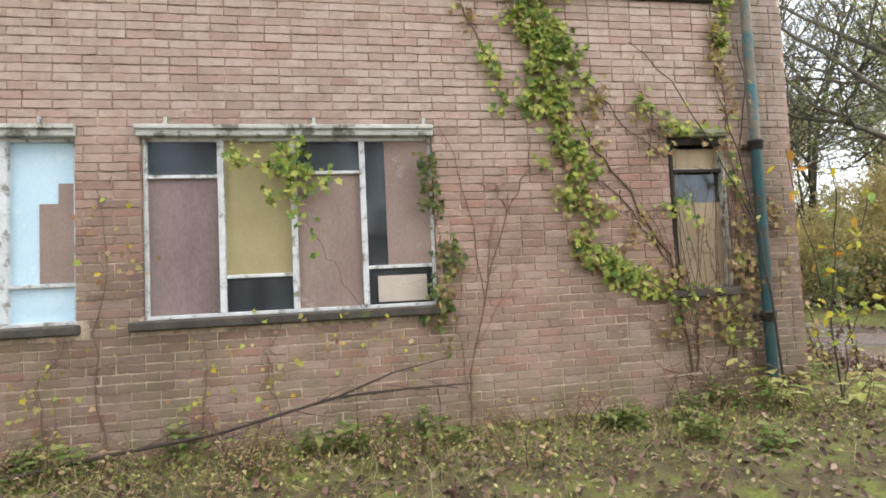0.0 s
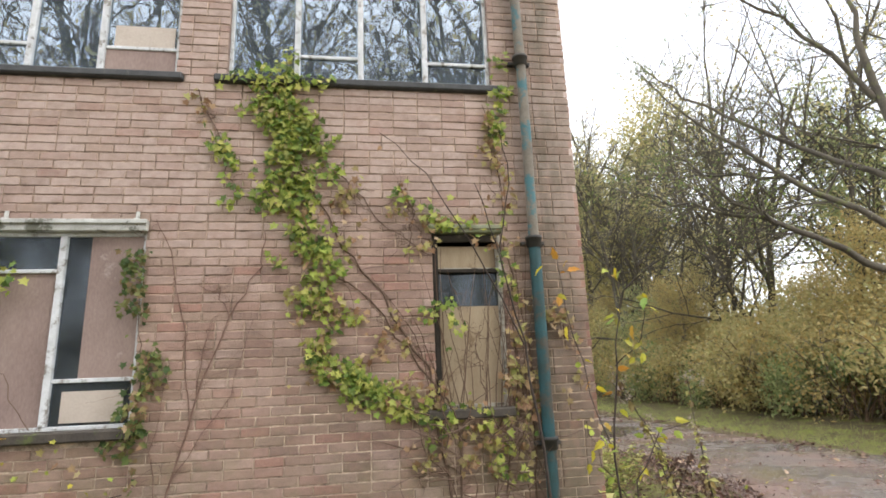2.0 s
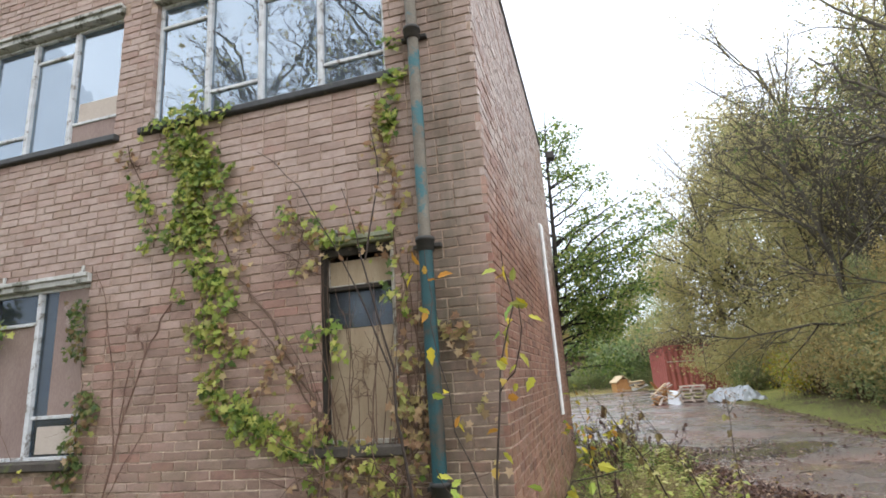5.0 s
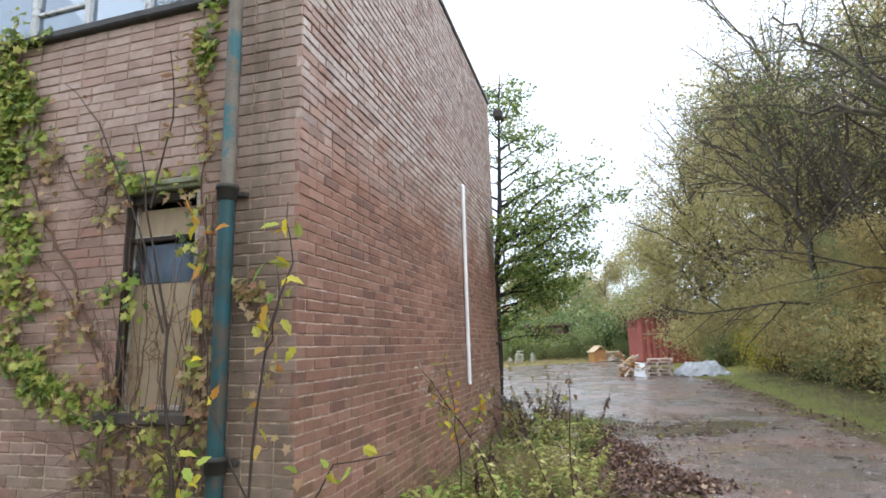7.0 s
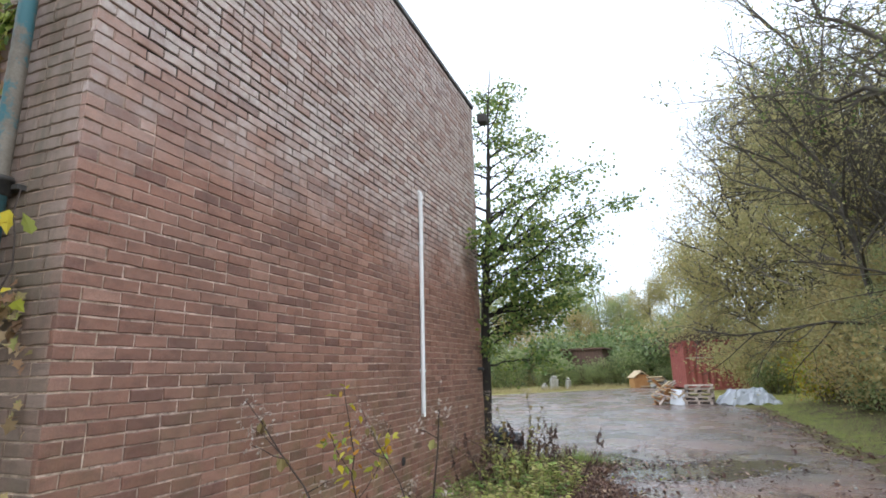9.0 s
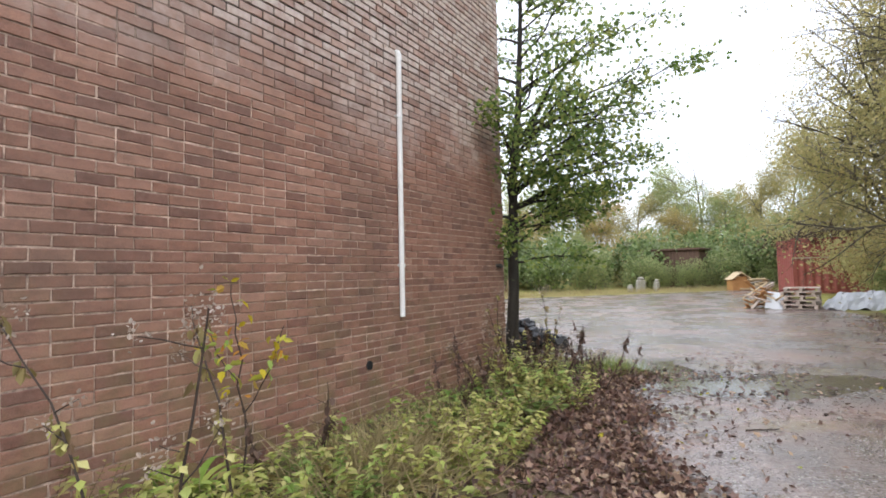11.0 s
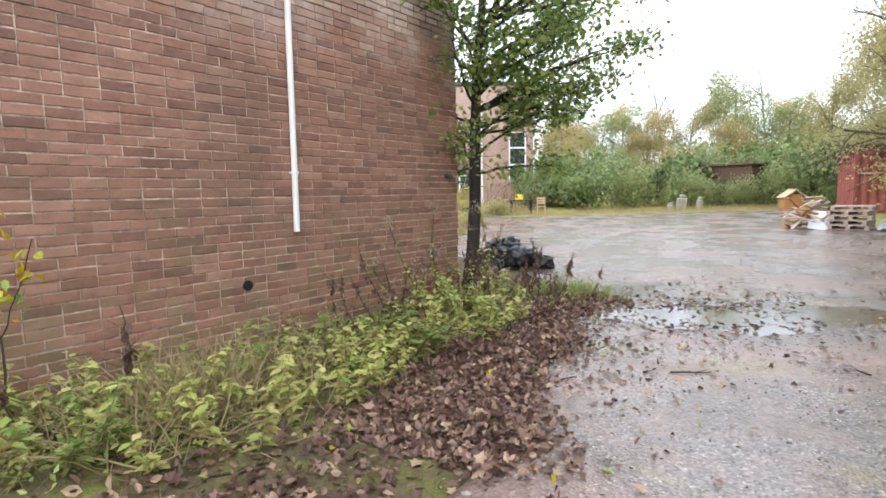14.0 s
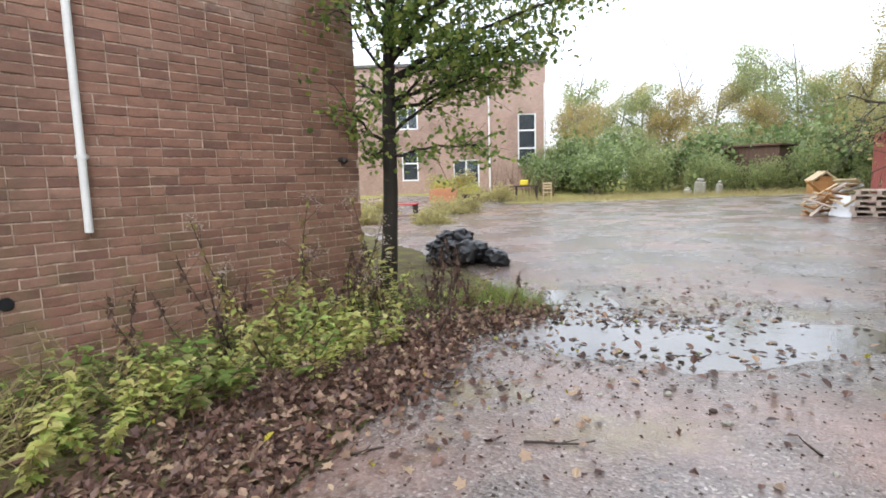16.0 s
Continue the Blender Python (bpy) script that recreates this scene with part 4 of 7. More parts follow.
def tree(name, seed, height, radius, spec, bark, leaf_mat, per_tip, leaf_size, label, category="tree", leaf=LEAF_OVAL, up=0.5, lean=(0, 0, 1), fuzz=0.25, skip=0.0):
    r = np.random.default_rng(seed)
    paths, tips = [[] for _ in spec], []
    grow(r, (0, 0, -0.15), lean, height, radius, 0, spec, paths, tips)
    t = thing(name, (0, 0, 0), label, category)
    v, f = tube_arrays(paths[0], 9)
    part_np("trunk", v, f, bark, t, smooth=True)
    vs, fs, base = [], [], 0
    for level, sides in zip(range(1, len(spec)), (6, 4, 3, 3)):
        if paths[level]:
            v, f = tube_arrays(paths[level], sides)
            vs.append(v), fs.append(f + base)
            base += len(v)
    tagged_stuff("branchwork", np.concatenate(vs), np.concatenate(fs), bark, t)
    if leaf_mat is not None:
        pos = []
        for pts in tips:
            if r.random() < skip:
                continue
            k = r.uniform(0, len(pts) - 1.001, per_tip)
            i = k.astype(int)
            pos.append(pts[i] + (pts[i + 1] - pts[i]) * (k - i)[:, None] + r.normal(size=(per_tip, 3)) * fuzz)
        pos = np.concatenate(pos)
        pos = pos[pos[:, 2] > 0.1]
        scatter_leaves("foliage", pos, leaf_size, leaf, leaf_mat, t, up=up, down=0.5, r=r)
    return t


BARE = [(12, 0.55, 50, 0.10, 0.10, 0.2), (9, 0.5, 42, 0.05, 0.18), (7, 0.48, 40, 0.02, 0.22), (5, 0.5, 38, 0.0, 0.25), (0, 0, 0, 0.0, 0.25)]
BARE_FAR = [(12, 0.45, 42, 0.12, 0.08, 0.2), (8, 0.5, 42, 0.06, 0.18), (9, 0.45, 40, 0.03, 0.22), (0, 0, 0, 0.0, 0.25)]
FULL = [(20, 0.42, 62, 0.05, 0.06, 0.07), (8, 0.5, 50, 0.01, 0.16), (4, 0.5, 48, 0.0, 0.2), (0, 0, 0, -0.03, 0.2)]


def shrub(name, seed, height, leaf_mat, per_tip, leaf_size, label, leaf=LEAF_OVAL, fuzz=0.2, up=0.5, stems=6):
    """Several stems from one foot, leaves to the ground."""
    r = np.random.default_rng(seed)
    paths, tips = [[] for _ in range(3)], []
    for i in range(stems):
        a = 2 * math.pi * (i + r.random()) / stems
        tilt = r.uniform(0.15, 0.75)
        grow(r, (0.12 * math.cos(a), 0.12 * math.sin(a), -0.1), (math.cos(a) * tilt, math.sin(a) * tilt, 1), height * r.uniform(0.7, 1.05), 0.03, 0,
             [(9, 0.5, 55, 0.02, 0.14), (5, 0.55, 48, 0.0, 0.2), (0, 0, 0, -0.05, 0.2)], paths, tips)
    t = thing(name, (0, 0, 0), label, "shrub")
    vs, fs, base = [], [], 0
    for p in paths:
        v, f = tube_arrays(p, 3)
        vs.append(v), fs.append(f + base)
        base += len(v)
    tagged_stuff("stemwork", np.concatenate(vs), np.concatenate(fs), MAT_BARK, t)
    pos = []
    for pts in tips:
        k = r.uniform(0, len(pts) - 1.001, per_tip)
        i = k.astype(int)
        pos.append(pts[i] + (pts[i + 1] - pts[i]) * (k - i)[:, None] + r.normal(size=(per_tip, 3)) * fuzz)
    pos = np.concatenate(pos)
    pos = pos[pos[:, 2] > 0.03]
    scatter_leaves("foliage", pos, leaf_size, leaf, leaf_mat, t, up=up, down=0.3, r=r)
    return t


def plant_all(first, spots, group):
    """The first stands at the first spot, copies at the others: (x, y, turn, scale)."""
    first["group"] = group
    for i, (x, y, turn, s) in enumerate(spots):
        m = pose(x, y, ground_height(x, y) - 0.03, 0, 0, turn)
        ob = first if i == 0 else copy_thing(first, m)
        ob.matrix_basis = m @ Matrix.Diagonal((s, s, s, 1))


# the alder by the building's corner
def alder_tree(x, y):
    """A slim leaning trunk with layered boughs, leaves in flat sprays along the twigs."""
    r = np.random.default_rng(23)
    t = thing("alder_tree", (x, y, ground_height(x, y) - 0.03), "young alder with dark wet trunk and thinning green leaves", "tree")
    zs = np.array([-0.15, 0.5, 1.2, 2.0, 3.0, 4.2, 5.5, 6.8, 7.7])
    stem = np.stack([0.05 * zs + 0.03 * np.sin(zs * 1.7), 0.035 * zs + 0.02 * np.sin(zs * 1.1 + 1), zs], -1)
    v, f = tube_arrays([(stem, np.array([0.135, 0.098, 0.088, 0.08, 0.066, 0.052, 0.036, 0.02, 0.006]))], 10)
    part_np("trunk", v, f, MAT_BARK_DARK, t, smooth=True)
    on_stem = lambda z: np.array([np.interp(z, zs, stem[:, k]) for k in range(3)])
    free = lambda q: q[0] > 0.27 or q[1] > -0.42 or q[2] > 6.7
    boughs = []
    for i in range(44):
        z = 1.75 + 5.5 * ((i + r.random()) / 44) ** 1.05
        reach = np.interp(z, (1.7, 2.4, 3.6, 5.2, 6.3, 7.3), (1.3, 1.9, 2.3, 1.6, 0.9, 0.35)) * r.uniform(0.55, 1.1)
        boughs.append((z, -62 + (i * 99.4) % 255, reach, r.uniform(0.2, 0.5)))
    boughs += [(2.7, 26, 3.1, 0.55), (2.5, 40, 2.6, 0.35), (2.9, -68, 1.7, 0.28), (2.6, -64, 1.35, 0.3), (3.3, -72, 1.5, 0.2), (1.65, 12, 1.1, 0.1), (1.7, 165, 0.5, 0.1), (4.3, 30, 2.2, 0.5)]
    boughs += [(r.uniform(2.1, 4.2), r.uniform(-35, 70), r.uniform(1.5, 2.6), r.uniform(0.1, 0.4)) for _ in range(11)]
    wood, pos = [], []
    for z, az, reach, climb in boughs:
        out = np.array([math.cos(radians(az)), math.sin(radians(az)), 0])
        k = np.linspace(0, 1, 8)[:, None]
        line = on_stem(z) + out * reach * k + np.array([0, 0, 1]) * reach * (climb * 1.7 * k - climb * 0.6 * k * k)
        line[1:] += np.cumsum(r.normal(size=(7, 3)) * 0.03 * reach ** 0.5, axis=0)
        if not free(line[-1]):
            continue
        wood.append((line, np.linspace(0.012 + 0.009 * reach, 0.003, 8)))
        side = np.cross(out, (0, 0, 1))
        for j in range(int(8 + 8 * reach)):
            s_ = r.uniform(0.22, 1.0)
            m = min(int(s_ * 7), 6)
            q = line[m] + (line[m + 1] - line[m]) * (s_ * 7 - m)
            d = out * r.uniform(0.2, 1.0) + side * r.choice([-1, 1]) * r.uniform(0.3, 1.0) + np.array([0, 0, r.uniform(-0.35, 0.6)])
            tw = sway(r, q, d, r.uniform(0.25, 0.75) * (1.1 - 0.4 * s_) * min(1.0, reach), 4, 0.16, -0.02)
            wood.append((tw, np.linspace(0.005, 0.0018, 5)))
            n = int(r.integers(4, 25) * (1.0 if z < 3.6 else 0.62))
            u = r.uniform(0.6, 4.0, n)
            c = np.minimum(u.astype(int), 3)
            pos.append(tw[c] + (tw[c + 1] - tw[c]) * (u - c)[:, None] + r.normal(size=(n, 3)) * np.array([0.11, 0.11, 0.085]))
    v, f = tube_arrays(wood, 5)
    tagged_stuff("branchwork", v, f, MAT_BARK_DARK, t)
    pos = np.concatenate(pos)
    pos = pos[[bool(free(q)) for q in pos]]
    tagged(scatter_leaves("foliage", pos, 0.066, LEAF_ROUND, LEAF_MAT_TREE, t, up=0.5, down=0.45, r=r), kind="stuff")


alder_tree(4.36, 12.5)


# an oak beside the drive whose limbs reach far out over it
def oak_tree():
    r = np.random.default_rng(39)
    ox, oy = 13.6, 9.0
    oz = ground_height(ox, oy) - 0.05
    t = thing("oak_tree", (ox, oy, oz), "nearly bare oak with dark mossy limbs arching over the drive", "tree")
    limbs = [([(13.6, 9.0, -0.1), (13.65, 9.0, 2.5), (13.8, 9.1, 5.0), (13.7, 9.4, 8.0), (13.9, 9.6, 10.5)], 0.19),
             ([(13.62, 9.0, 2.5), (12.3, 9.5, 3.66), (11.5, 10.1, 4.3), (10.9, 10.6, 5.0), (10.2, 11.2, 6.2), (9.7, 11.5, 7.1)], 0.085),
             ([(11.5, 10.1, 4.3), (10.6, 11.4, 5.1), (9.9, 12.2, 5.6), (9.2, 13.0, 6.1)], 0.05),
             ([(13.7, 9.0, 3.6), (12.3, 10.6, 5.6), (11.2, 12.0, 7.6), (10.5, 12.9, 9.4)], 0.08),
             ([(13.8, 9.1, 4.8), (12.9, 11.4, 7.0), (12.0, 13.4, 9.2), (11.4, 14.6, 11.0)], 0.075),
             ([(12.3, 10.6, 5.6), (11.4, 12.6, 6.4), (10.4, 14.4, 6.9)], 0.045),
             ([(13.7, 9.4, 7.0), (12.4, 10.0, 9.4), (11.0, 10.6, 10.8)], 0.07)]
    paths, tips, trunk = [[], [], []], [], None
    main_limbs = []
    for i, (line, radius) in enumerate(limbs):
        q = np.array(line, float) - np.array([ox, oy, oz])
        fine = [q[0]]
        for a, b in zip(q, q[1:]):
            for k in (0.25, 0.5, 0.75, 1.0):
                fine.append(a + (b - a) * k + r.normal(size=3) * 0.05)
        fine = np.array(fine)
        rad = np.linspace(radius, radius * 0.18, len(fine))
        if i == 0:
            trunk = (fine, rad)
            continue
        main_limbs.append((fine, rad))
        for j in range(15):
            k = r.uniform(0.2, 0.999) * (len(fine) - 1)
            m = int(k)
            d = unit(fine[m + 1] - fine[m]) + r.normal(size=3) * 0.75 + np.array([0, 0, 0.15])
            grow(r, fine[m] + (fine[m + 1] - fine[m]) * (k - m), d, r.uniform(0.9, 2.3), 0.45 * rad[m] + 0.004, 0, [(8, 0.5, 45, 0.03, 0.16, 0.15), (6, 0.5, 42, 0.0, 0.22), (0, 0, 0, 0.0, 0.25)], paths, tips)
    v, f = tube_arrays([trunk], 11)
    part_np("trunk", v, f, MAT_BARK_MOSSY, t, smooth=True)
    for limb_line in main_limbs:
        v, f = tube_arrays([limb_line], 7)
        part_np("limb", v, f, MAT_BARK_MOSSY, t, smooth=True)
    v, f = tube_arrays(paths[0] + paths[1] + paths[2], 3)
    tagged_stuff("branchwork", v, f, MAT_BARK_MOSSY, t)
    pos = np.concatenate([p + r.normal(size=p.shape) * 0.03 for p in tips if r.random() < 0.3])
    tagged(scatter_leaves("foliage", pos, 0.06, LEAF_OVAL, LEAF_MAT_FERN, t, up=0.4, down=0.5, r=r), kind="stuff")


oak_tree()

# right-hand wood: bare and half-bare trees along the drive
bare_a = tree("bare_tree", 31, 9.5, 0.12, BARE, MAT_BARK_MOSSY, None, 0, 0, "tall bare grey-barked tree in the wood")
plant_all(bare_a, [(16.4, 17.0, 200, 1.2), (14.8, 22.0, 310, 1.2), (-4.5, -12.0, 40, 1.5), (1.2, -13.5, 250, 1.6), (6.0, -12.5, 160, 1.5), (-9.0, -13.0, 100, 1.5)], "bare trees of the wood")
bare_b = tree("bare_tree", 32, 9.0, 0.10, BARE_FAR, MAT_BARK_MOSSY, LEAF_MAT_OLIVE, 2, 0.09, "tall thin tree nearly bare of leaves", fuzz=0.12, skip=0.5)
plant_all(bare_b, [(16.0, 13.0, 10, 1.1), (16.0, 24.5, 150, 1.6), (15.2, 18.6, 290, 1.3), (18.5, 9.0, 100, 1.3), (20.0, 15.5, 220, 1.45), (16.2, 18.2, 40, 1.35), (17.2, 26.0, 300, 1.5), (23.5, 11.5, 80, 1.4), (25.0, 21.0, 180, 1.5), (15.4, 30.0, 20, 1.5), (14.2, 34.5, 140, 1.45), (18.0, 21.5, 250, 1.5),
                   *[(-9.5 + 1.55 * i, -10.0 - 2.6 * ((i * 7) % 4) / 3, 77 * i, 1.75 + 0.15 * (i % 4)) for i in range(14)], (-16.0, 56, 0, 1.2), (3.0, 60, 120, 1.2), (-6.0, 62, 240, 1.2), (9.0, 61, 40, 1.2)], "thin trees of the wood")
half = tree("leafy_tree", 33, 9.5, 0.11, BARE, MAT_BARK_MOSSY, LEAF_MAT_OLIVE, 1, 0.085, "spreading tree with a few olive leaves remaining", fuzz=0.12, skip=0.3)
plant_all(half, [(13.4, 20.8, 220, 1.1), (14.2, 26.4, 330, 1.15)], "half-bare trees beside the drive")
hang = tree("leafy_tree", 36, 9.0, 0.10, BARE, MAT_BARK_MOSSY, LEAF_MAT_OLIVE, 1, 0.075, "half-bare tree leaning far out over the drive", lean=(-0.28, 0.1, 1), fuzz=0.12, skip=0.3)
plant_all(hang, [(15.6, 15.4, 6, 0.95)], "half-bare trees beside the drive")
olive_a = tree("leafy_tree", 41, 9.0, 0.15, FULL, MAT_BARK, LEAF_MAT_OLIVE, 34, 0.125, "full tree with olive-yellow autumn leaves", fuzz=0.32)
plant_all(olive_a, [(13.0, 37.6, 0, 1.35), (11.0, 41.5, 90, 1.2), (14.4, 31.0, 150, 1.35), (15.4, 25.0, 210, 1.25), (18.5, 35.0, 280, 1.6), (20.5, 29.5, 330, 1.6), (7.5, 53, 20, 0.90), (-2.5, 55, 70, 0.86), (-20, 52, 10, 0.95), (18.2, 21.8, 60, 0.85), (-9.8, 53.5, 120, 0.86)], "olive-leaved trees of the wood")
green_a = tree("leafy_tree", 42, 8.0, 0.14, FULL, MAT_BARK, LEAF_MAT_GREEN, 30, 0.125, "full tree with dull green leaves", fuzz=0.32)
plant_all(green_a, [(1.0, 54, 0, 1.12), (-7.0, 50, 90, 0.86), (11.5, 51, 180, 1.03), (19.0, 15.0, 60, 1.15), (-13, 52, 140, 1.03), (16.5, 42, 20, 1.4), (-26, 48, 200, 1.12), (4.4, 51.5, 45, 0.82), (-4.2, 44.2, 20, 0.47), (8.4, 47.4, 100, 0.60), (14.4, 19.8, 250, 0.5)], "green trees of the wood")
gold_a = tree("leafy_tree", 43, 7.0, 0.12, FULL, MAT_BARK, LEAF_MAT_GOLD, 28, 0.125, "small tree with golden-brown autumn leaves", fuzz=0.32)
plant_all(gold_a, [(-4.4, 50.5, 0, 0.95), (-11.0, 48.5, 70, 0.86), (5.5, 56, 200, 1.03), (16.6, 12.4, 10, 0.7), (14.4, 12.2, 100, 0.45), (15.4, 9.6, 60, 0.62), (-17.5, 47, 20, 0.90), (1.8, 50.0, 150, 0.77), (-1.2, 45.5, 80, 0.52), (6.0, 45.8, 10, 0.47), (13.6, 17.4, 200, 0.55), (14.0, 24.4, 300, 0.6)], "golden trees of the wood")

laurel = shrub("laurel_shrub", 51, 2.3, LEAF_MAT_LAUREL, 13, 0.19, "dark glossy evergreen shrub at the edge of the wood", fuzz=0.18)
spots = [(-4.6, 38.0, 0, 1.2), (1.2, 44.0, 100, 1.75), (4.6, 45.6, 200, 1.1), (7.0, 43.0, 20, 1.7), (9.8, 43.4, 140, 1.2), (-6.4, 40.5, 70, 1.7), (11.0, 38.4, 10, 1.1),
         (13.6, 17.6, 180, 0.85), (14.2, 10.4, 240, 0.8), (13.8, 23.0, 300, 0.9), (-7.4, 37.4, 120, 1.1), (-2.8, 45.0, 220, 1.35), (3.4, 48.6, 10, 2.0)]
plant_all(laurel, spots, "evergreen shrubs at the wood's edge")
thicket = shrub("hazel_shrub", 52, 3.0, LEAF_MAT_OLIVE, 26, 0.12, "tangled shrub with thin olive-brown leaves", fuzz=0.26)
spots = [(13.8, 12.6, 0, 1.0), (14.6, 15.8, 60, 0.9), (13.8, 19.4, 130, 1.05), (13.8, 22.8, 200, 1.2), (13.6, 26.2, 280, 1.1), (13.2, 29.6, 20, 1.3), (12.6, 33.0, 90, 1.15), (15.2, 9.4, 170, 1.2), (14.0, 15.4, 300, 0.9), (13.8, 7.6, 30, 0.95),
         (16.6, 13.6, 250, 1.0), (17.6, 17.8, 310, 1.1), (11.4, 36.6, 45, 1.0), (16.0, 22.5, 15, 1.55), (16.5, 6.0, 100, 1.2), (9.8, 47.0, 200, 1.6), (-9.5, 46.0, 120, 1.5), (-0.4, 47.5, 10, 1.35), (6.2, 48.4, 160, 1.5), (2.6, 46.2, 260, 1.0),
         *[(-9.0 + 2.4 * i, -10.0 - (i % 2), 80 * i, 1.25) for i in range(9)]]
plant_all(thicket, spots, "tangled shrubs of the wood")
pale = shrub("dogwood_shrub", 58, 2.4, LEAF_MAT_GOLD, 20, 0.10, "pale straw-gold shrub in front of the wood", fuzz=0.24)
plant_all(pale, [(13.3, 10.8, 0, 0.95), (13.1, 13.9, 60, 0.85), (13.5, 16.4, 130, 1.0), (13.2, 20.2, 220, 0.9), (13.3, 24.0, 300, 0.95), (13.6, 8.2, 20, 1.0), (12.4, 31.0, 90, 0.95), (14.6, 13.6, 170, 1.3), (14.8, 18.2, 250, 1.35), (14.2, 28.0, 40, 1.3)], "pale shrubs in front of the wood")
hazel = shrub("hazel_shrub", 53, 2.2, LEAF_MAT_YELLOW, 9, 0.12, "hazel shrub with yellow-green leaves", fuzz=0.18)
plant_all(hazel, [(12.5, 24.6, 0, 0.85), (14.0, 15.0, 70, 0.8), (13.5, 28.5, 200, 0.8), (14.6, 6.0, 20, 0.8)], "yellow hazels beside the drive")
green_shrub = shrub("bramble_shrub", 54, 1.7, LEAF_MAT_GREEN, 15, 0.115, "green bramble thicket on the verge", fuzz=0.2)
spots = [(13.0, 12.0, 0, 0.9), (12.8, 15.8, 50, 0.7), (13.0, 18.8, 120, 0.9), (12.8, 21.6, 200, 0.7), (13.4, 9.0, 260, 0.95), (13.8, 6.5, 300, 1.0), (11.9, 29.6, 10, 0.9), (8.0, 41.5, 90, 1.0), (0.9, 40.8, 150, 1.2), (3.6, 41.6, 30, 1.0), (1.9, 41.4, 70, 0.85), (0.2, 41.8, 110, 1.0), (-2.4, 40.4, 80, 1.5), (5.6, 42.2, 130, 1.4), (-8.6, 39.0, 20, 1.6)]
plant_all(green_shrub, spots, "bramble thickets on the verge")

# arching dead canes over the verge's brambles
cr = np.random.default_rng(60)
canes = []
for i in range(620):
    x, y = 12.6 + abs(cr.normal()) * 0.8, cr.uniform(5.5, 27)
    lift = cr.uniform(0.6, 2.6)
    a = cr.uniform(0, 2 * math.pi)
    q = np.array([x, y, ground_height(x, y)])
    k = np.linspace(0, 1, 8)[:, None]
    line = q + np.array([math.cos(a), math.sin(a), 0]) * lift * cr.uniform(0.2, 0.8) * k + np.array([0, 0, lift]) * (1.5 * k - 0.75 * k * k)
    canes.append((line + np.cumsum(cr.normal(size=(8, 3)) * 0.03, axis=0), np.linspace(cr.uniform(0.006, 0.018), 0.003, 8)))
v, f = tube_arrays(canes, 4)
tagged(part_np("bramble_canes", v, f, MAT_STEM, None), "brown dead canes tangled through the brambles on the verge", "canes", kind="stuff")

# ---- far yard: house, container, pallets, clutter ----
MAT_RED = plain("red_container_paint", (0.27, 0.075, 0.06), (0.38, 0.125, 0.10), 2, 40, 0.6, stain=(0.16, 0.075, 0.05), stain_at=0.56)
MAT_PALLET = plain("weathered_pallet_wood", (0.34, 0.27, 0.22), (0.54, 0.45, 0.38), 6, 60, 0.85, stretch=(0.4, 3, 3))
MAT_TIMBER = plain("orange_timber", (0.36, 0.17, 0.06), (0.52, 0.29, 0.12), 5, 60, 0.75)
MAT_TIMBER_PALE = plain("pale_timber", (0.46, 0.34, 0.2), (0.62, 0.5, 0.33), 5, 60, 0.8)
MAT_SHEET = plain("white_sheet", (0.62, 0.64, 0.67), (0.78, 0.8, 0.83), 2, 40, 0.45, bump=0.1)
MAT_WHITE_TRIM = plain("white_upvc", (0.70, 0.71, 0.72), (0.82, 0.83, 0.83), 3, 60, 0.35, bump=0.03)
MAT_TERRACOTTA = plain("terracotta", (0.40, 0.17, 0.09), (0.52, 0.26, 0.14), 5, 60, 0.8)
MAT_STONE = plain("grey_stone", (0.22, 0.21, 0.18), (0.42, 0.40, 0.35), 6, 60, 0.9, stain=(0.16, 0.18, 0.09), stain_at=0.58)
MAT_RED_CLOTH = plain("red_table_top", (0.45, 0.05, 0.06), (0.55, 0.09, 0.09), 4, 60, 0.6)
MAT_YELLOW = plain("yellow_plastic", (0.65, 0.50, 0.04), (0.75, 0.6, 0.08), 4, 60, 0.5)

con = thing("shipping_container", (8.75, 34.4, 0.27), "faded red corrugated shipping container half overgrown", "container", turn=14)


def corrugated(length, height, across, deep, pitch):
    """A corrugated wall standing on x."""
    us, ds, u = [], [], 0.0
    while u < length - 1e-6:
        for w, d in ((0.0, 0.0), (0.25, 0.0), (0.5, deep), (0.75, deep)):
            if u + w * pitch <= length:
                us.append(u + w * pitch), ds.append(d)
        u += pitch
    us.append(length), ds.append(0.0)
    n = len(us)
    v = [(a, d, z) for z in (0, height) for a, d in zip(us, ds)]
    return np.array(v), np.array([(i, i + 1, n + i + 1, n + i) for i in range(n - 1)])


v, f = corrugated(5.9, 2.3, 0, 0.05, 0.32)
part_np("side_panel", v + np.array([0.08, 0.01, 0.14]), f, MAT_RED, con)
part_np("side_panel", v * np.array([1, -1, 1]) + np.array([0.08, 2.43, 0.14]), f[:, ::-1], MAT_RED, con)
v, f = corrugated(2.28, 2.3, 0, 0.05, 0.32)
part_np("end_panel", v[:, [1, 0, 2]] + np.array([0.01, 0.08, 0.14]), f[:, ::-1], MAT_RED, con)
part_np("end_panel", v[:, [1, 0, 2]] * np.array([-1, 1, 1]) + np.array([6.05, 0.08, 0.14]), f, MAT_RED, con)
part("roof", boxes((0.03, 6.03, 0.03, 2.41, 2.46, 2.52), bevel=0.01), MAT_RED, con)
for x in (0, 5.98):
    for y in (0, 2.36):
        part("corner_post", boxes((x, x + 0.08, y, y + 0.08, 0, 2.56), bevel=0.01), MAT_RED, con)
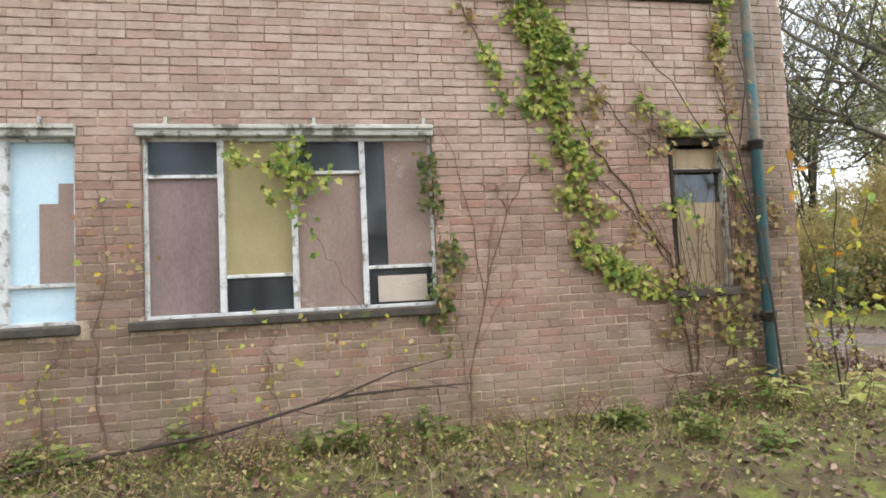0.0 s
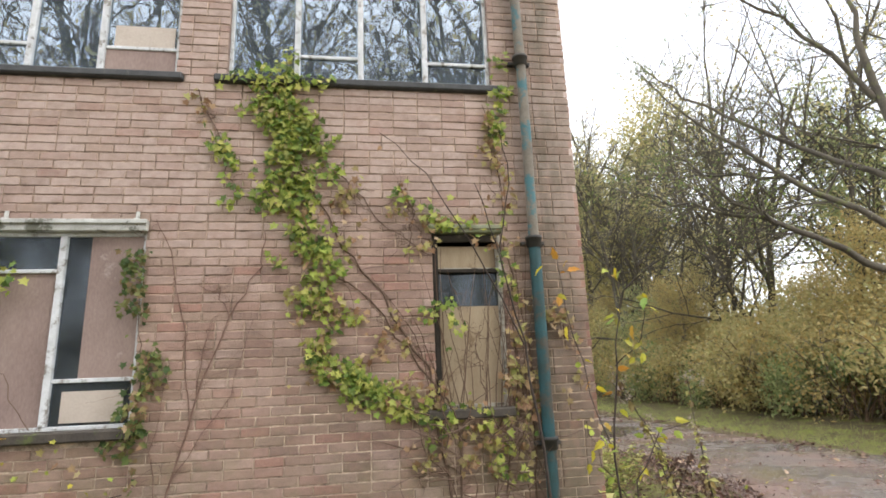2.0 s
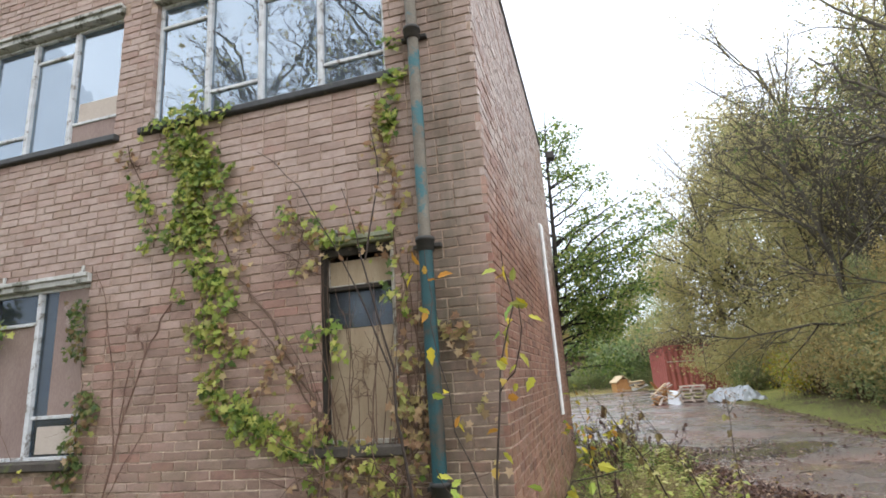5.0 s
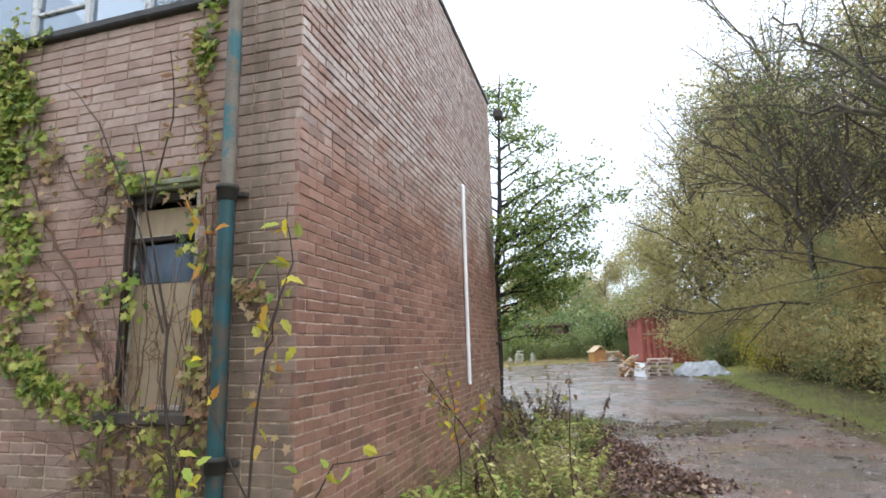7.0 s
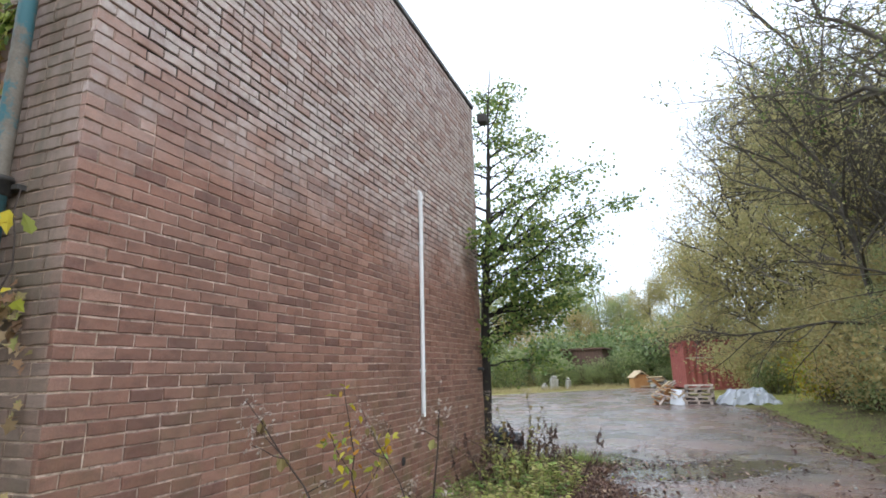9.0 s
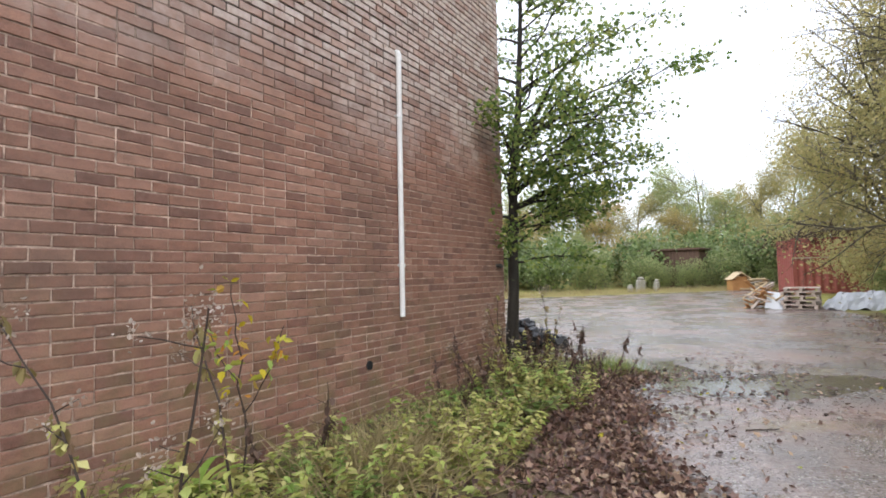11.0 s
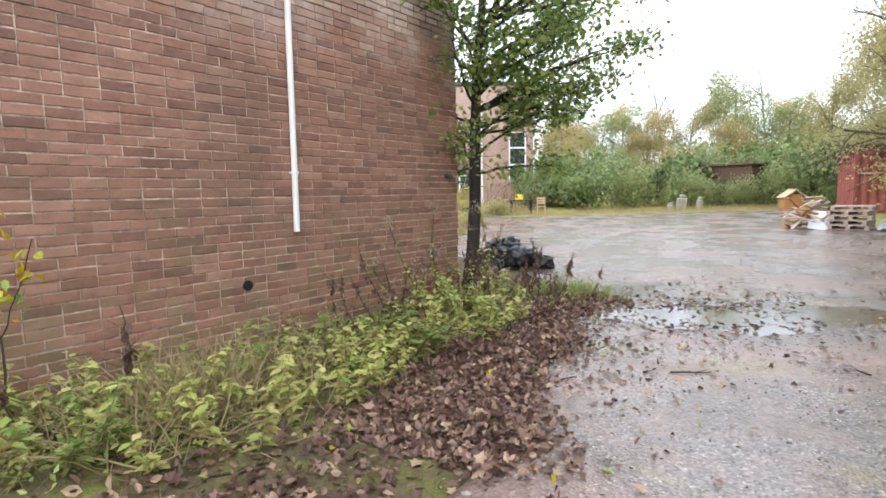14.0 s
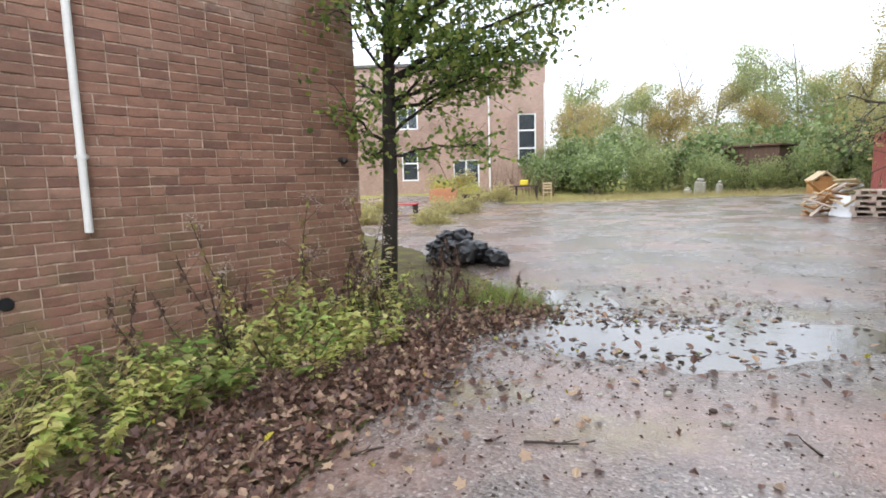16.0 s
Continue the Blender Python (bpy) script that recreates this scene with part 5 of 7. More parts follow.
for y in (0, 2.36):
    for z in (0.0, 2.42):
        part("rail", boxes((0.081, 5.979, y - 0.004, y + 0.084, z, z + 0.14), bevel=0.01), MAT_RED, con)
part("side_bar", boxes((0.1, 3.4, -0.03, -0.006, 1.62, 1.68), bevel=0.004), MAT_PALLET, con, "pale bar across the side")
# brambles over its roof
v_pos = np.array([8.9, 35.3, 2.75]) + np.random.default_rng(5).normal(size=(2600, 3)) * np.array([1.5, 0.7, 0.28]) + np.array([1.6, 0, 0])
tagged(scatter_leaves("creeper", v_pos, 0.12, LEAF_OVAL, LEAF_MAT_DEAD, None, up=0.5, down=0.5), "brown dead creeper hanging over the container", "creeper", kind="stuff")


def pallet(name, turn):
    p = thing(name, (0, 0, 0), "weathered wooden pallet in a stack beside the drive", "pallet", "stacked pallets")
    for i in range(3):
        part("bearer", boxes((-0.62, 0.62, -0.48 + i * 0.43, -0.38 + i * 0.43, 0.022, 0.112), bevel=0.004), MAT_PALLET, p)
    for i in range(7):
        x = -0.62 + i * 0.19
        part("top_board", boxes((x, x + 0.11, -0.5, 0.5, 0.114, 0.134), bevel=0.003), MAT_PALLET, p)
    for i in range(3):
        x = -0.62 + i * 0.57
        part("bottom_board", boxes((x, x + 0.1, -0.5, 0.5, 0.0, 0.02), bevel=0.003), MAT_PALLET, p)
    return p


PAL = (8.75, 26.1)
pal = pallet("pallet", 0)
pal.matrix_basis = pose(*PAL, road_height(*PAL) + 0.002, 0, 0, 82)
for i in range(1, 5):
    copy_thing(pal, pose(PAL[0] + 0.02 * (-1) ** i, PAL[1] + 0.015 * i, road_height(*PAL) + 0.002 + 0.138 * i, 0, 0, 82 + 3 * (-1) ** i))


def rumpled(name, x0, x1, y0, y1, z, amp, seed, material, droop=0.0, thick=0.012):
    """A sheet with folds and hanging edges."""
    bm = bmesh.new()
    n = 22
    grid = [[bm.verts.new((x0 + (x1 - x0) * i / n, y0 + (y1 - y0) * j / n,
                           z + amp * noise.noise((i * 0.33, j * 0.33, seed)) + 0.4 * amp * noise.noise((i * 0.9, j * 0.9, seed)) - droop * max(0, max(abs(i - n / 2), abs(j - n / 2)) / (n / 2) - 0.55)))
             for j in range(n + 1)] for i in range(n + 1)]
    for i in range(n):
        for j in range(n):
            bm.faces.new((grid[i][j], grid[i + 1][j], grid[i + 1][j + 1], grid[i][j + 1]))
    bmesh.ops.solidify(bm, geom=bm.faces[:], thickness=thick)
    return part(name, bm, material, None)


tagged(rumpled("tarpaulin", 9.35, 11.35, 25.45, 27.0, 0.60, 0.17, 3.0, MAT_SHEET, 1.05), "crumpled white sheet thrown over a heap by the pallets", "tarpaulin")
heap = thing("rubble_heap", (10.2, 26.3, 0.1), "dark heap of rubbish under the white sheet", "heap")
bm = bmesh.new()
bmesh.ops.create_icosphere(bm, subdivisions=3, radius=1.0)
for q in bm.verts:
    q.co = Vector((q.co.x * 0.55, q.co.y * 0.35, max(-0.05, q.co.z * 0.33))) * (1 + 0.2 * noise.noise(q.co * 2))
part("mound", bm, MAT_BLACK, heap)
board = thing("sheet_panel", (7.95, 25.62, 0.11), "white metal sheet leaning on the pallets", "sheet", turn=-6)
bm = boxes((-0.28, 0.3, -0.012, 0.012, 0, 0.66), bevel=0.004)
bmesh.ops.transform(bm, verts=bm.verts, matrix=pose(0, 0, 0, -34, 8, 0))
part("panel", bm, MAT_SHEET, board)
wr = np.random.default_rng(8)
for i in range(26):
    lx, ly = 7.6 + wr.normal() * 0.2, 26.2 + wr.normal() * 0.3
    ln = wr.uniform(0.5, 1.2)
    bm = boxes((-ln / 2, ln / 2, -wr.uniform(0.03, 0.07), 0.05, -0.015, 0.02), bevel=0.004)
    ob = part("broken_plank", bm, (MAT_TIMBER, MAT_PALLET, MAT_TIMBER_PALE, MAT_TIMBER)[i % 4], None)
    ob.matrix_basis = pose(lx, ly, 0.14 + 0.026 * i, 0, wr.uniform(-32, 32), wr.uniform(0, 180))
    tagged(ob, "broken timber plank on the scrap heap beside the pallets", "plank", "scrap timber beside the pallets")

hut = thing("wooden_hutch", (6.3, 38.4, rise(6.3, 38.4) - 0.05), "orange timber hutch with a pale pitched roof", "hutch", turn=25)
part("body", boxes((-0.46, 0.46, -0.4, 0.4, 0, 0.62), bevel=0.01), MAT_TIMBER, hut)
for s in (-1, 1):
    bm = boxes((-0.05, 0.66, -0.5, 0.5, -0.03, 0.03), bevel=0.006)
    bmesh.ops.transform(bm, verts=bm.verts, matrix=pose(0, 0, 1.02, 0, 0, 0 if s > 0 else 180) @ pose(0, 0, 0, 0, 36, 0))
    part("roof_board", bm, MAT_TIMBER_PALE, hut)
part("gable_board", boxes((-0.3, 0.3, -0.39, 0.39, 0.622, 0.82), bevel=0.006), MAT_TIMBER, hut)
for i in range(7):
    bm = boxes((-0.5, 0.5, -0.2, 0.2, 0, 0.06), bevel=0.006)
    ob = part("timber_sheet", bm, (MAT_TIMBER_PALE, MAT_TIMBER_PALE, MAT_STONE)[i % 3], None)
    ob.matrix_basis = pose(7.3 + wr.normal() * 0.35, 38.0 + wr.normal() * 0.2, 0.37 + 0.075 * i, wr.uniform(-10, 30), wr.uniform(-20, 20), wr.uniform(0, 180))
    tagged(ob, "pale board dumped on the grass by the hutch", "board", "dumped boards by the hutch")
for x, y, w, h in ((1.35, 37.2, 0.5, 0.85), (2.15, 37.6, 0.25, 0.7), (0.75, 37.3, 0.35, 0.4)):
    bm = boxes((-w / 2, w / 2, -0.16, 0.16, -0.05, h * 0.8), (-w / 3, w / 3, -0.12, 0.12, h * 0.8, h), bevel=0.05)
    ob = part("stone_block", bm, MAT_STONE, None)
    ob.matrix_basis = pose(x, y, rise(x, y), 3, 4, 20 * x)
    tagged(ob, "grey mossy stone block standing on the grass", "stone", "stone blocks on the grass")

# low brown shed behind the hedge
MAT_CLADDING = plain("brown_cladding", (0.09, 0.055, 0.042), (0.17, 0.105, 0.078), 3, 40, 0.85, stretch=(3, 3, 0.4))
shed = thing("garden_shed", (2.0, 42.6, 0.3), "low brown timber shed half hidden by the hedge", "shed", turn=-8)
part("body", boxes((-2.0, 2.0, 0.03, 2.4, -0.2, 2.5)), MAT_CLADDING, shed)
for i in range(20):
    part("plank", boxes((-2.0 + 0.2 * i, -1.81 + 0.2 * i, 0.0, 0.028, -0.1, 2.48), bevel=0.004), MAT_CLADDING, shed)
part("roof", boxes((-2.15, 2.15, -0.2, 2.6, 2.502, 2.62), bevel=0.02), MAT_CLADDING, shed)

# far house
HX, HY, HZ, HT = -16.8, 31.2, 0.45, 39.2
house = thing("brick_house", (HX, HY, HZ), "two-storey pink brick house with white windows", "house", turn=HT)
bm = bmesh.new()


def house_wall(bm, x0, x1, z1, holes):
    us = sorted({x0, x1, *[h[0] for h in holes], *[h[1] for h in holes]})
    zs = sorted({-0.6, z1, *[h[2] for h in holes], *[h[3] for h in holes]})
    for a, b in zip(us, us[1:]):
        for c, d in zip(zs, zs[1:]):
            if not any(h[0] <= a and b <= h[1] and h[2] <= c and d <= h[3] for h in holes):
                box(bm, a, b, 0.0, 0.3, c, d)


DOOR, WIN_HIGH, WIN_LOW, WIN_UP = (5.45, 7.1, 0.0, 2.25), (9.55, 10.7, 1.75, 5.0), (2.2, 3.25, 1.0, 2.9), (2.0, 3.3, 4.2, 5.6)
house_wall(bm, -3.0, 11.3, 8.0, [DOOR, WIN_HIGH, WIN_LOW, WIN_UP])
bmesh.ops.remove_doubles(bm, verts=bm.verts, dist=1e-4)
part("wall", bm, MAT_BRICK_FAR, house)
part("end_wall", boxes((11.0, 11.3, 0.31, 8, -0.6, 8.0)), MAT_BRICK_FAR, house)
part("rear_wall", boxes((-3, 11.0, 7.7, 8, -0.6, 8.0), (-3, -2.7, 0.31, 7.69, -0.6, 8.0)), MAT_BRICK_FAR, house)
part("roof", boxes((-3.15, 11.45, -0.15, 8.15, 8.01, 8.2), bevel=0.02), MAT_COPING, house)
# one dark sheet instead of rooms, their shade put into its colour
part("inside", boxes((-2.6, 10.9, 1.6, 1.7, -0.3, 6.7)), MAT_ROOM_SHADE, house, "dark sheet standing in for the unlit rooms")
for x0, x1, z0, z1, cols, rows in ((*DOOR, (6.27,), ()), (*WIN_HIGH, (), (2.85, 3.95)), (*WIN_LOW, (), (2.1,)), (*WIN_UP, (2.65,), ())):
    w = part("window", boxes((x0, x0 + 0.09, 0.04, 0.14, z0, z1), (x1 - 0.09, x1, 0.04, 0.14, z0, z1), (x0 + 0.09, x1 - 0.09, 0.04, 0.14, z1 - 0.09, z1), (x0 + 0.09, x1 - 0.09, 0.04, 0.14, z0, z0 + 0.09),
                             *[(c - 0.05, c + 0.05, 0.04, 0.14, z0 + 0.09, z1 - 0.09) for c in cols], *[(x0 + 0.09, x1 - 0.09, 0.04, 0.14, r_ - 0.05, r_ + 0.05) for r_ in rows], bevel=0.01), MAT_WHITE_TRIM, house, "white window frame")
    g = part("pane", boxes((x0 + 0.05, x1 - 0.05, 0.09, 0.1, z0 + 0.05, z1 - 0.05)), MAT_GLASS_DIRTY, w)
    g.visible_shadow = False
v, f = tube_arrays([([(7.75, -0.1, -0.3), (7.75, -0.1, 6.8)], 0.06)], 10)
part_np("downpipe", v, f, MAT_PIPE_WHITE, house)
v, f = tube_arrays([([(11.2, -0.1, -0.3), (11.2, -0.1, 6.8)], 0.05)], 10)
part_np("downpipe", v, f, MAT_PIPE_WHITE, house)


def on_yard(x, y):
    return max(ground_height(x, y), rise(x, y) - 0.12)


def chair_wooden(x, y, turn):
    z = on_yard(x, y)
    c = thing("garden_chair", (x, y, z), "pale wooden chair standing at the yard's edge", "chair", turn=turn)
    part("seat", boxes((-0.22, 0.22, -0.22, 0.22, 0.43, 0.465), bevel=0.008), MAT_TIMBER_PALE, c)
    for sx in (-0.2, 0.2):
        for sy in (-0.2, 0.2):
            part("leg", boxes((sx - 0.02, sx + 0.02, sy - 0.02, sy + 0.02, 0, 0.43 if sy < 0 else 0.95), bevel=0.004), MAT_TIMBER_PALE, c)
    for z1 in (0.6, 0.73, 0.86):
        part("back_slat", boxes((-0.18, 0.18, 0.19, 0.21, z1, z1 + 0.07), bevel=0.004), MAT_TIMBER_PALE, c)


chair_wooden(-4.5, 32.2, 30)
tb = thing("garden_table", (-5.6, 32.0, on_yard(-5.6, 32.0)), "dark low table with things on it", "table", turn=35)
part("tabletop", boxes((-0.6, 0.6, -0.4, 0.4, 0.7, 0.75), bevel=0.01), MAT_STEM_DARK, tb)
for sx in (-0.52, 0.52):
    for sy in (-0.32, 0.32):
        part("leg", boxes((sx - 0.035, sx + 0.035, sy - 0.035, sy + 0.035, 0, 0.7), bevel=0.006), MAT_STEM_DARK, tb)
tub = part("tub", boxes((-0.32, 0.1, -0.2, 0.2, 0.0, 0.3), bevel=0.05), MAT_YELLOW, None)
tub.matrix_basis = pose(-5.6, 32.0, on_yard(-5.6, 32.0) + 0.752, 0, 0, 30)
tagged(tub, "yellow plastic tub on the garden table", "tub")


def planter(x, y, w, h, material, label, turn):
    p = thing("planter", (x, y, on_yard(x, y)), label, "planter", "planters in front of the house", turn=turn)
    part("box", boxes((-w / 2, w / 2, -0.28, 0.28, 0, h), bevel=0.02), material, p)
    pos = np.random.default_rng(int(x * 10) % 97).normal(size=(160, 3)) * np.array([w * 0.3, 0.2, 0.16]) + np.array([0, 0, h + 0.15])
    scatter_leaves("foliage", pos, 0.12, LEAF_OVAL, LEAF_MAT_YELLOW, p)


planter(-7.5, 27.6, 1.3, 0.75, MAT_TERRACOTTA, "orange wooden planter with yellowing plants", 40)
planter(-6.3, 28.2, 0.8, 0.55, MAT_STEM_DARK, "dark planter box standing before the house", 40)
rt = thing("red_table", (-5.3, 22.6, on_yard(-5.3, 22.6)), "low table with a bright red top", "table", turn=30)
part("tabletop", boxes((-0.6, 0.6, -0.35, 0.35, 0.55, 0.6), bevel=0.01), MAT_RED_CLOTH, rt)
for sx in (-0.5, 0.5):
    part("trestle", boxes((sx - 0.04, sx + 0.04, -0.3, 0.3, 0, 0.55), bevel=0.008), MAT_STEM_DARK, rt)
hr = np.random.default_rng(12)
tw = []
for i in range(70):
    x = hr.uniform(-9, -5.5)
    y = 33.2 + (x + 9) * 0.55 + hr.normal() * 0.5
    tw.append((sway(hr, (x, y, on_yard(x, y)), (0.3 * hr.normal(), 0.3 * hr.normal(), 1), hr.uniform(0.8, 2.0), 4, 0.1, 0), np.linspace(0.018, 0.006, 5)))
v, f = tube_arrays(tw, 3)
tagged(part_np("dead_stalks", v, f, MAT_STEM, None), "brown dead stalks standing along the far house", "stalks", kind="stuff")
weeds = shrub("garden_shrub", 57, 1.1, LEAF_MAT_OLIVE, 10, 0.12, "yellow-green garden shrub before the house", fuzz=0.14)
plant_all(weeds, [(-6.6, 30.4, 0, 1.0), (-4.2, 24.6, 60, 1.0), (-2.4, 21.0, 120, 0.8), (-8.4, 29.5, 200, 1.1), (-9.6, 31.0, 30, 1.2), (-4.6, 20.2, 80, 1.1)], "garden shrubs before the house")

# black sacks heaped behind the alder
sacks = thing("black_sacks", (3.75, 14.9, 0.0), "heap of shiny black rubbish sacks behind the tree", "rubbish sacks", turn=35)
sr = np.random.default_rng(17)
for i in range(12):
    bm = bmesh.new()
    bmesh.ops.create_icosphere(bm, subdivisions=3, radius=1.0)
    for q in bm.verts:
        k = 1 + 0.30 * noise.noise(q.co * 2.0 + Vector((i * 5, 0, 0))) + 0.20 * noise.noise(q.co * 5 + Vector((i, 0, 3)))
        q.co = Vector((q.co.x * 0.21, q.co.y * 0.19, q.co.z * 0.15)) * k
    row = 0 if i < 6 else 1 if i < 10 else 2
    col = i if i < 6 else i - 6 if i < 10 else i - 10
    bmesh.ops.transform(bm, verts=bm.verts, matrix=pose(-0.5 + 0.2 * col + 0.1 * row + sr.normal() * 0.04, sr.normal() * 0.12, 0.11 + 0.14 * row, sr.uniform(-25, 25), sr.uniform(-25, 25), sr.uniform(0, 90)))
    part("sack", bm, MAT_BLACK, sacks)

# ---- ivy and creepers on the front wall ----
iv = np.random.default_rng(61)


def along(line, n, r):
    """n points at random along a line of (x, z)."""
    line = np.array(line, float)
    seg = np.linalg.norm(np.diff(line, axis=0), axis=1)
    k = r.random(n) * seg.sum()
    i = np.clip(np.searchsorted(np.cumsum(seg), k), 0, len(seg) - 1)
    q = (k - (np.cumsum(seg)[i] - seg[i])) / seg[i]
    return line[i] + (line[i + 1] - line[i]) * q[:, None]


def wall_leaves(name, strands, material, parent, size, r, lift=0.05):
    """Leaves that hang off the wall about strands of (line, width, count)."""
    pos = []
    for line, width, count in strands:
        p = along(line, count, r) + r.normal(size=(count, 2)) * width
        # leaves sit in small tufts
        tufts = p[r.integers(0, max(1, count // 11), count)] if count > 30 else p
        p = np.where(r.random((count, 1)) < 0.8, tufts + r.normal(size=(count, 2)) * 0.04, p)
        pos.append(np.stack([p[:, 0], WALL_Y - 0.02 - lift * r.random(count), p[:, 1]], -1))
    pos = np.concatenate(pos)
    n = len(pos)
    a = r.normal(size=(n, 3)) * np.array([0.7, 0.25, 0.5]) + np.array([0, -0.25, -0.7])
    nrm = r.normal(size=(n, 3)) * 0.55 + np.array([0, -1, 0.6])
    v, f = leaf_arrays(pos, a, nrm, size * r.uniform(0.5, 1.2, n), LEAF_IVY)
    return tagged_stuff(name, v, f, material, parent)


def stem_path(line, radius, r, out=0.012, wig=0.018):
    line = np.array(line, float)
    pts = []
    for a, b in zip(line, line[1:]):
        for k in np.linspace(0, 1, 5)[:-1]:
            pts.append(a + (b - a) * k)
    pts.append(line[-1])
    pts = np.array(pts)
    pts[1:-1] += r.normal(size=(len(pts) - 2, 2)) * wig
    return np.stack([pts[:, 0], np.full(len(pts), WALL_Y - out), pts[:, 1]], -1), np.linspace(radius, radius * 0.4, len(pts))


def fringe(line, r, count, reach=0.3, radius=0.003):
    """Short side shoots off a strand."""
    out = []
    for p in along(line, count, r):
        q = p + r.normal(size=2) * reach * 0.5
        out.append(stem_path([p, (p + q) / 2 + r.normal(size=2) * 0.03, q], radius, r, 0.015, 0.01))
    return out


main = thing("ivy", (0, 0, 0), "green and yellowing ivy climbing the brick wall", "ivy")
MAIN = [(1.73, 4.2), (1.74, 3.87), (1.98, 3.61), (1.85, 3.34), (1.93, 3.07), (2.03, 2.81), (2.2, 2.42)]
LOW = [(2.0, 2.17), (2.40, 2.03), (2.26, 1.87), (2.13, 1.66), (2.39, 1.49), (2.71, 1.36), (2.93, 1.16), (3.19, 1.02)]
SIDE = [(1.1, 3.99), (1.32, 3.56), (1.42, 3.34), (1.32, 3.17), (1.46, 3.05), (1.81, 3.07)]
wall_leaves("foliage", [(MAIN, 0.105, 760), (MAIN[1:4], 0.085, 300), (MAIN[:3], 0.11, 170), ([(2.1, 3.66), (2.23, 3.33), (2.34, 3.17)], 0.05, 100), (SIDE, 0.04, 130), ([(1.26, 4.15), (1.73, 4.22), (2.22, 4.12)], 0.045, 110),
                       (LOW, 0.075, 300), ([(2.13, 1.72), (2.5, 1.42), (2.75, 1.3)], 0.065, 230), ([(3.86, 4.5), (3.88, 4.17), (3.79, 3.65)], 0.05, 130)], LEAF_MAT_IVY, main, 0.066, iv)
RUST = [([(2.2, 2.4), (2.5, 2.0), (2.9, 1.6), (3.2, 1.2)], 0.16, 119), (LOW, 0.13, 187), ([(2.84, 3.12), (2.91, 2.81), (3.15, 2.91), (3.53, 2.83), (3.11, 2.61), (2.87, 2.52)], 0.07, 90),
        ([(3.64, 4.0), (3.69, 3.76), (3.78, 3.38), (3.83, 3.01)], 0.05, 102), ([(3.77, 2.8), (3.86, 2.14), (3.83, 1.5), (3.9, 1.1)], 0.05, 130), ([(3.97, 2.2), (3.95, 1.2)], 0.05, 68),
        (MAIN, 0.16, 102), ([(2.3, 2.9), (2.45, 3.12), (2.4, 2.5)], 0.10, 61), ([(3.0, 1.2), (3.5, 1.0), (3.9, 0.8)], 0.14, 170), ([(1.1, 4.0), (1.2, 3.8)], 0.05, 17), ([(4.2, 2.2), (4.4, 1.4), (4.45, 0.6)], 0.08, 68)]
wall_leaves("russet_foliage", RUST, LEAF_MAT_IVY_RED, main, 0.06, iv)["label"] = "russet dying leaves"
wall_leaves("small_foliage", [([(3.35, 2.23), (3.31, 2.05), (3.03, 1.96), (3.49, 1.83), (3.27, 1.61)], 0.06, 46), ([(3.2, 2.8), (3.75, 2.78)], 0.05, 46), ([(3.77, 2.51), (3.82, 2.2)], 0.05, 26), ([(3.0, 1.15), (3.85, 1.1), (3.7, 0.7)], 0.09, 100),
                             ([(2.85, 3.1), (2.9, 2.95)], 0.05, 20), ([(3.1, 2.95), (3.25, 2.85)], 0.05, 18)], LEAF_MAT_IVY, main, 0.062, iv, 0.09)
STEMS = [([(3.25, 0.4), (3.09, 1.55), (2.7, 2.14), (2.39, 2.62), (1.85, 3.61), (1.75, 4.1)], 0.012), ([(3.3, 0.4), (3.36, 1.1), (2.91, 1.7), (2.51, 2.23), (2.2, 2.45)], 0.010), ([(2.1, 3.5), (2.45, 3.12), (2.76, 2.76), (3.16, 2.51)], 0.007),
         ([(1.1, 4.05), (1.32, 3.5), (1.5, 3.05), (1.9, 2.9)], 0.005), ([(3.7, 0.5), (3.86, 1.5), (3.84, 2.6), (3.8, 3.3), (3.68, 4.0)], 0.008), ([(3.95, 0.4), (3.98, 1.4), (3.9, 2.6)], 0.008),
         ([(3.35, 1.25), (3.42, 1.7), (3.34, 2.2)], 0.006), ([(3.58, 1.22), (3.5, 1.7), (3.6, 2.0)], 0.005), ([(2.9, 2.5), (3.0, 2.9), (2.85, 3.2)], 0.005)]
paths = [stem_path(l, w, iv) for l, w in STEMS]
for l, w in STEMS:
    paths += fringe(l, iv, 16)
v, f = tube_arrays(paths, 5)
tagged_stuff("stemwork", v, f, MAT_STEM, main)

bare_vine = thing("bare_creeper", (0, 0, 0), "leafless brown creeper stems fanned over the brick wall", "creeper")
FAN = [([(1.02, 0.1), (1.04, 0.58), (1.24, 1.34), (1.46, 2.0), (1.68, 2.42), (1.72, 2.73)], 0.012), ([(1.46, 2.0), (1.36, 2.22), (1.21, 2.28)], 0.008), ([(1.2, 1.2), (1.13, 1.88), (0.97, 2.54), (0.84, 2.84)], 0.008),
       ([(1.24, 1.4), (1.29, 1.88), (1.33, 1.98)], 0.007), ([(1.1, 0.8), (1.5, 1.4), (1.65, 2.0)], 0.006), ([(1.0, 0.4), (0.95, 1.0), (1.02, 1.6)], 0.006)]
paths = [stem_path(l, w * 0.75, iv, 0.006, 0.012) for l, w in FAN]
for l, w in FAN:
    paths += fringe(l, iv, 9, 0.35, 0.002)
v, f = tube_arrays(paths, 5)
tagged_stuff("stemwork", v, f, MAT_STEM_FAINT, bare_vine)

over = thing("ivy", (0, 0, 0), "small ivy hanging across the boarded window", "ivy")
